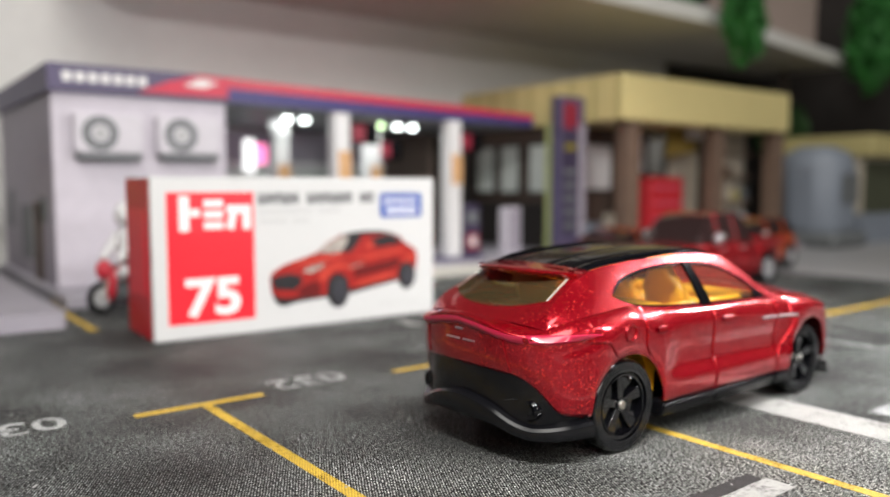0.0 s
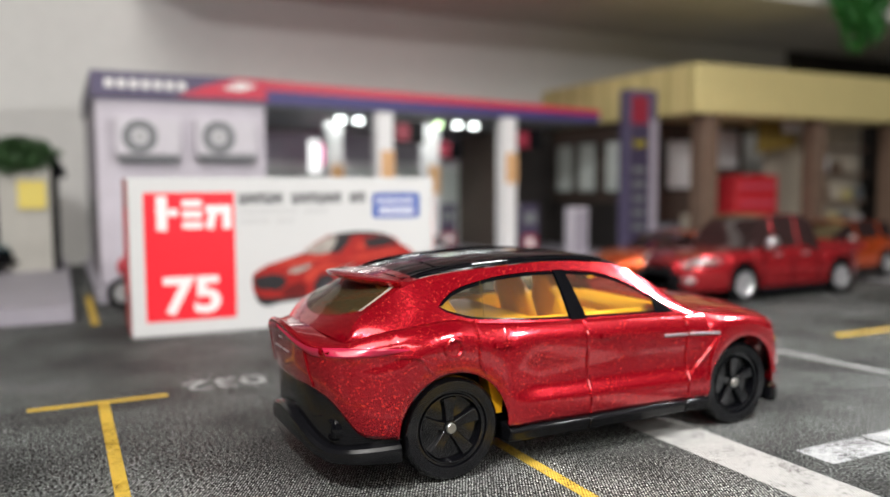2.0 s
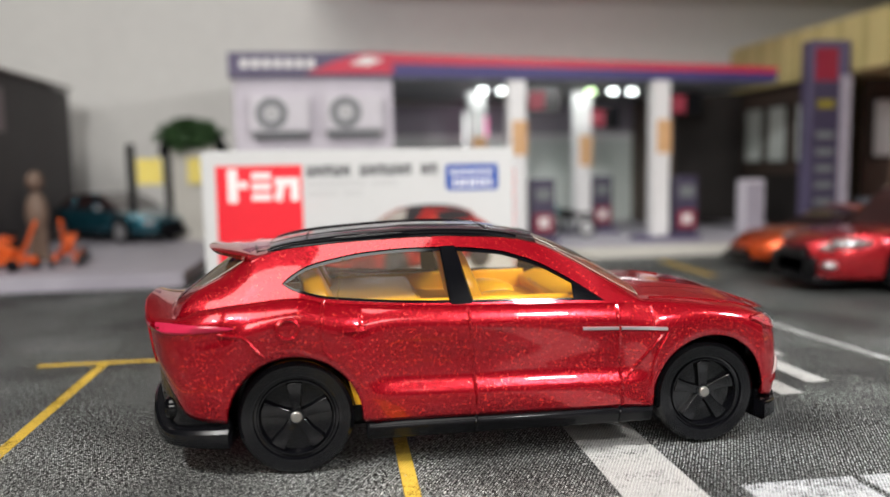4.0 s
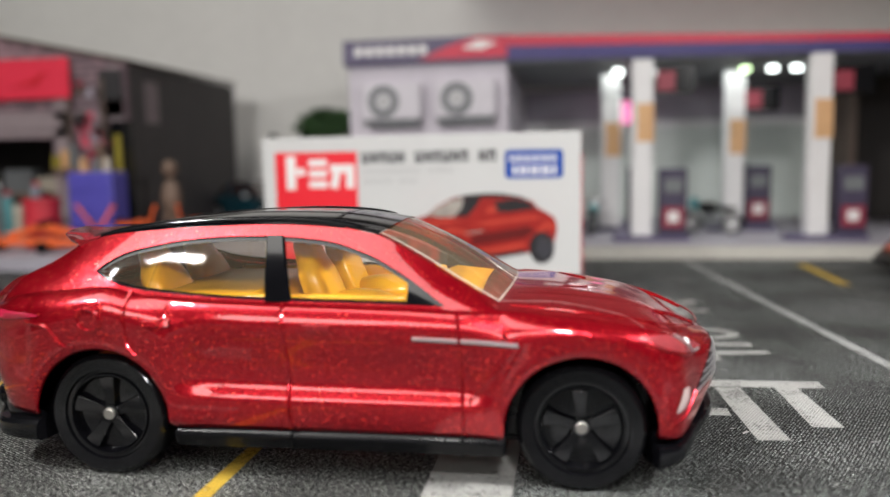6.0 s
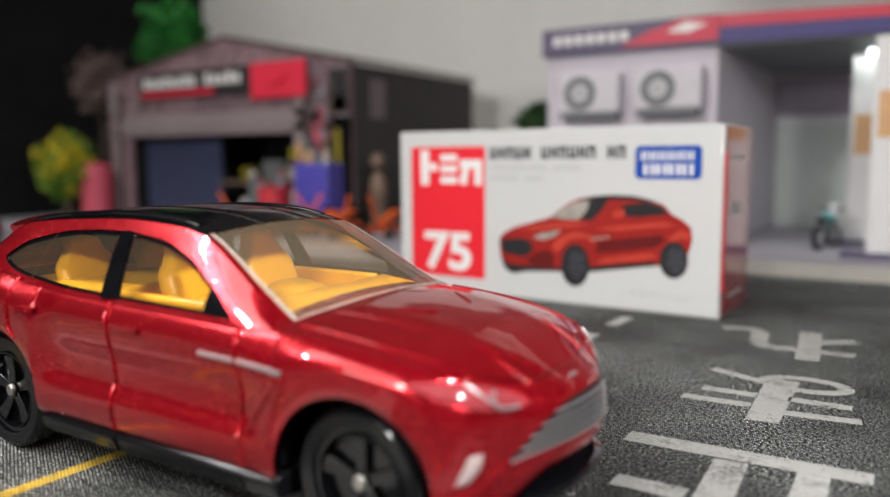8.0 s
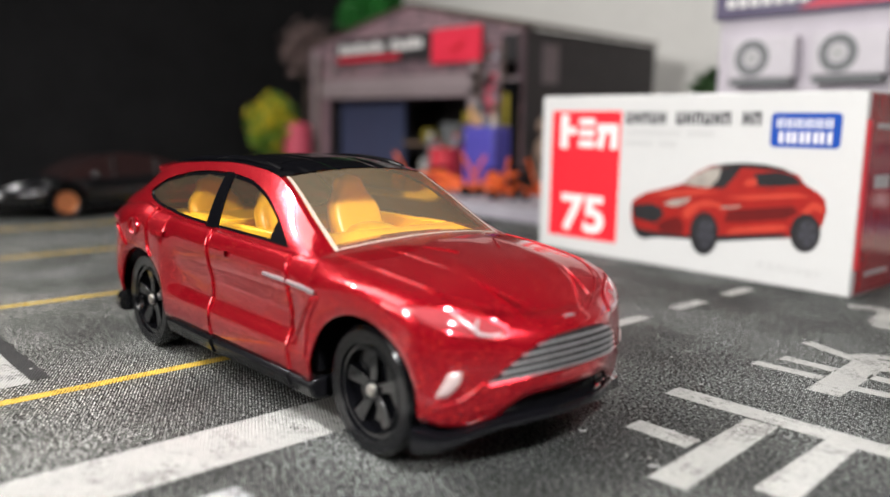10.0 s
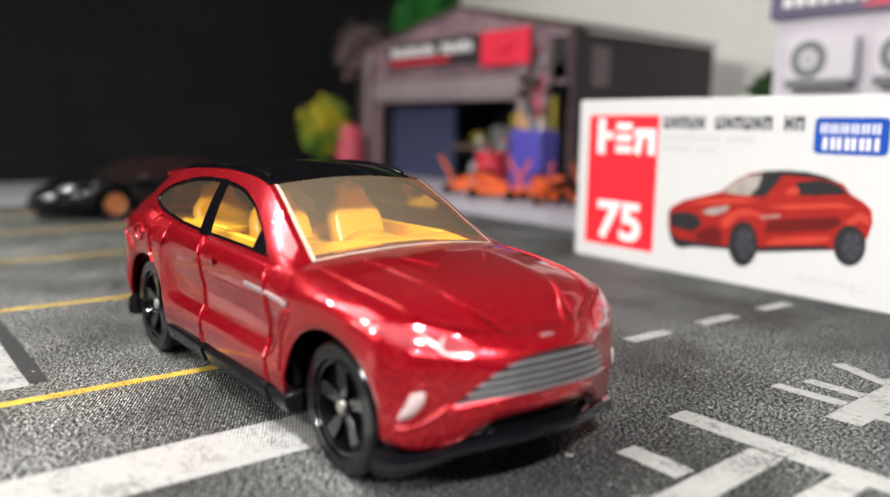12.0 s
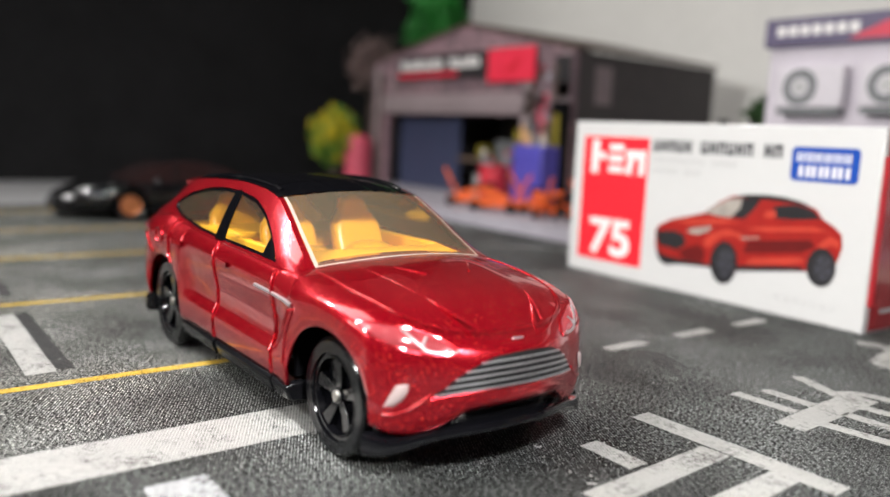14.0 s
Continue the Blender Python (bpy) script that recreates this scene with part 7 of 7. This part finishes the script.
    part("front_bumper", box(fr - 0.35, fr + 0.04, -hw * 0.72, hw * 0.72, 0.25, 0.46), trim, v, bevel=0.06)
    part("floor_pan", box(-length * 0.46, length * 0.46, -hw * 0.62, hw * 0.62, 0.24, 0.5), trim, v)
    for c in cx_:
        for s in (-1, 1):
            w = new("wheel")
            w.parent = v
            w.matrix_local = pose(c * CM, s * hw * 0.98 * CM, radius * CM, 0, 0, 0 if s < 0 else 180)
            part("tyre", lathe([(radius * 0.66, 0.02), (radius * 0.72, 0), (radius * 0.94, 0), (radius, 0.06), (radius, 0.34), (radius * 0.6, 0.38)], seg=32), TYRE, w, smooth=35)
            part("rim", lathe([(radius * 0.68, 0.015), (radius * 0.6, 0.03), (radius * 0.5, 0.08), (0.06, 0.05), (0.0, 0.04)], seg=24), rim_m, w, "painted rim", smooth=35)
            for k in range(5):
                a = 2 * math.pi * k / 5
                sp = box(0.04, radius * 0.62, 0.02, 0.06, -0.045, 0.045)
                bmesh.ops.rotate(sp, cent=(0, 0, 0), matrix=Matrix.Rotation(-a, 3, "Y"), verts=sp.verts)
                part("spoke", sp, rim_m, w)
    return v


truck = parked("pickup_truck", "red die-cast pickup truck with silver wheels on the mat", "toy truck", 23.1, 16.3, 0, 180, 8.1, 2.8, (0.20, 0.735), 0.56,
               [(0, 1.42), (0.08, 1.46), (0.33, 1.46), (0.40, 1.62), (0.66, 1.60), (0.74, 1.56), (0.9, 1.46), (1, 1.22)],
               [(0.31, 1.5), (0.335, 2.35), (0.42, 2.6), (0.56, 2.6), (0.62, 2.45), (0.72, 1.6)], TRUCK_RED, SILVER)
part("load_bed", boxes((-3.85, -1.5, -1.1, -1.0, 1.40, 1.62), (-3.85, -1.5, 1.0, 1.1, 1.40, 1.62), (-3.95, -3.85, -1.1, 1.1, 1.40, 1.62)), TRUCK_RED, truck, "red load bed sides")
for side in (-1, 1):
    part("headlamp", ball((3.2, side * 1.03, 1.27), 0.62, 0.34, 0.15), SILVER, truck, "large bright headlamp", smooth=True)
    part("fog_lamp", ball((3.72, side * 0.9, 0.72), 0.22, 0.2, 0.12), SILVER, truck, "bright fog lamp", smooth=True)
    part("mirror_cap", ball((0.95, side * 1.5, 1.82), 0.24, 0.16, 0.17), SILVER, truck, "bright mirror cap", smooth=True)
    for px in (0.62, -0.6):
        part("door_handle", box(px - 0.2, px + 0.1, side * 1.40 - 0.03, side * 1.40 + 0.03, 1.38, 1.45), SILVER, truck, "bright door handle", bevel=0.02)
    for px in (1.15, -0.1, -1.3):
        part("door_seam", box(px - 0.015, px + 0.015, side * 1.395 - 0.02, side * 1.395 + 0.02, 0.55, 1.3), BLACK_PL, truck)
part("bull_bar", box(4.05, 4.22, -0.95, 0.95, 0.45, 0.95), BLACK_PL, truck, "black front grille guard", bevel=0.08)
parked("sports_car", "orange die-cast sports car behind the pickup truck", "toy car", 23.0, 20.0, 0, 180, 6.9, 2.7, (0.2, 0.78), 0.5,
       [(0, 1.35), (0.15, 1.42), (0.35, 1.32), (0.6, 1.22), (0.75, 1.25), (0.9, 1.08), (1, 0.72)],
       [(0.15, 1.42), (0.34, 1.82), (0.48, 1.88), (0.6, 1.66), (0.7, 1.25)], ORANGE_CAR, BLACK_PL, roof_m=ORANGE_CAR, lamp_m=ORANGE_CAR)
parked("compact_car", "orange die-cast hatchback parked by the shop", "toy car", 29.6, 18.6, -0.0, 180, 6.2, 2.6, (0.2, 0.78), 0.5,
       [(0, 1.45), (0.2, 1.5), (0.6, 1.45), (0.75, 1.4), (0.92, 1.2), (1, 0.95)],
       [(0.05, 1.5), (0.15, 2.1), (0.45, 2.15), (0.6, 1.9), (0.72, 1.42)], ORANGE_CAR, SILVER)
parked("sedan", "teal die-cast sedan with a dark roof on the garage plinth", "toy car", -2.0, 32.6, 0.4, -38, 6.6, 2.7, (0.2, 0.78), 0.5,
       [(0, 1.3), (0.2, 1.38), (0.6, 1.32), (0.75, 1.28), (0.92, 1.12), (1, 0.9)],
       [(0.12, 1.36), (0.3, 1.95), (0.5, 2.0), (0.62, 1.78), (0.75, 1.3)], TEAL_CAR, SILVER, roof_m=BLACK_CAR)
parked("coupe", "dark grey die-cast coupe with copper wheels on the mat", "toy car", -9.6, 11.1, 0, -90, 6.9, 2.8, (0.2, 0.71), 0.5,
       [(0, 1.25), (0.15, 1.35), (0.35, 1.28), (0.6, 1.2), (0.75, 1.22), (0.9, 1.08), (1, 0.75)],
       [(0.1, 1.34), (0.32, 1.88), (0.46, 1.96), (0.58, 1.78), (0.72, 1.22)], BLACK_CAR, COPPER, roof_m=BLACK_CAR, lamp_m=SILVER)
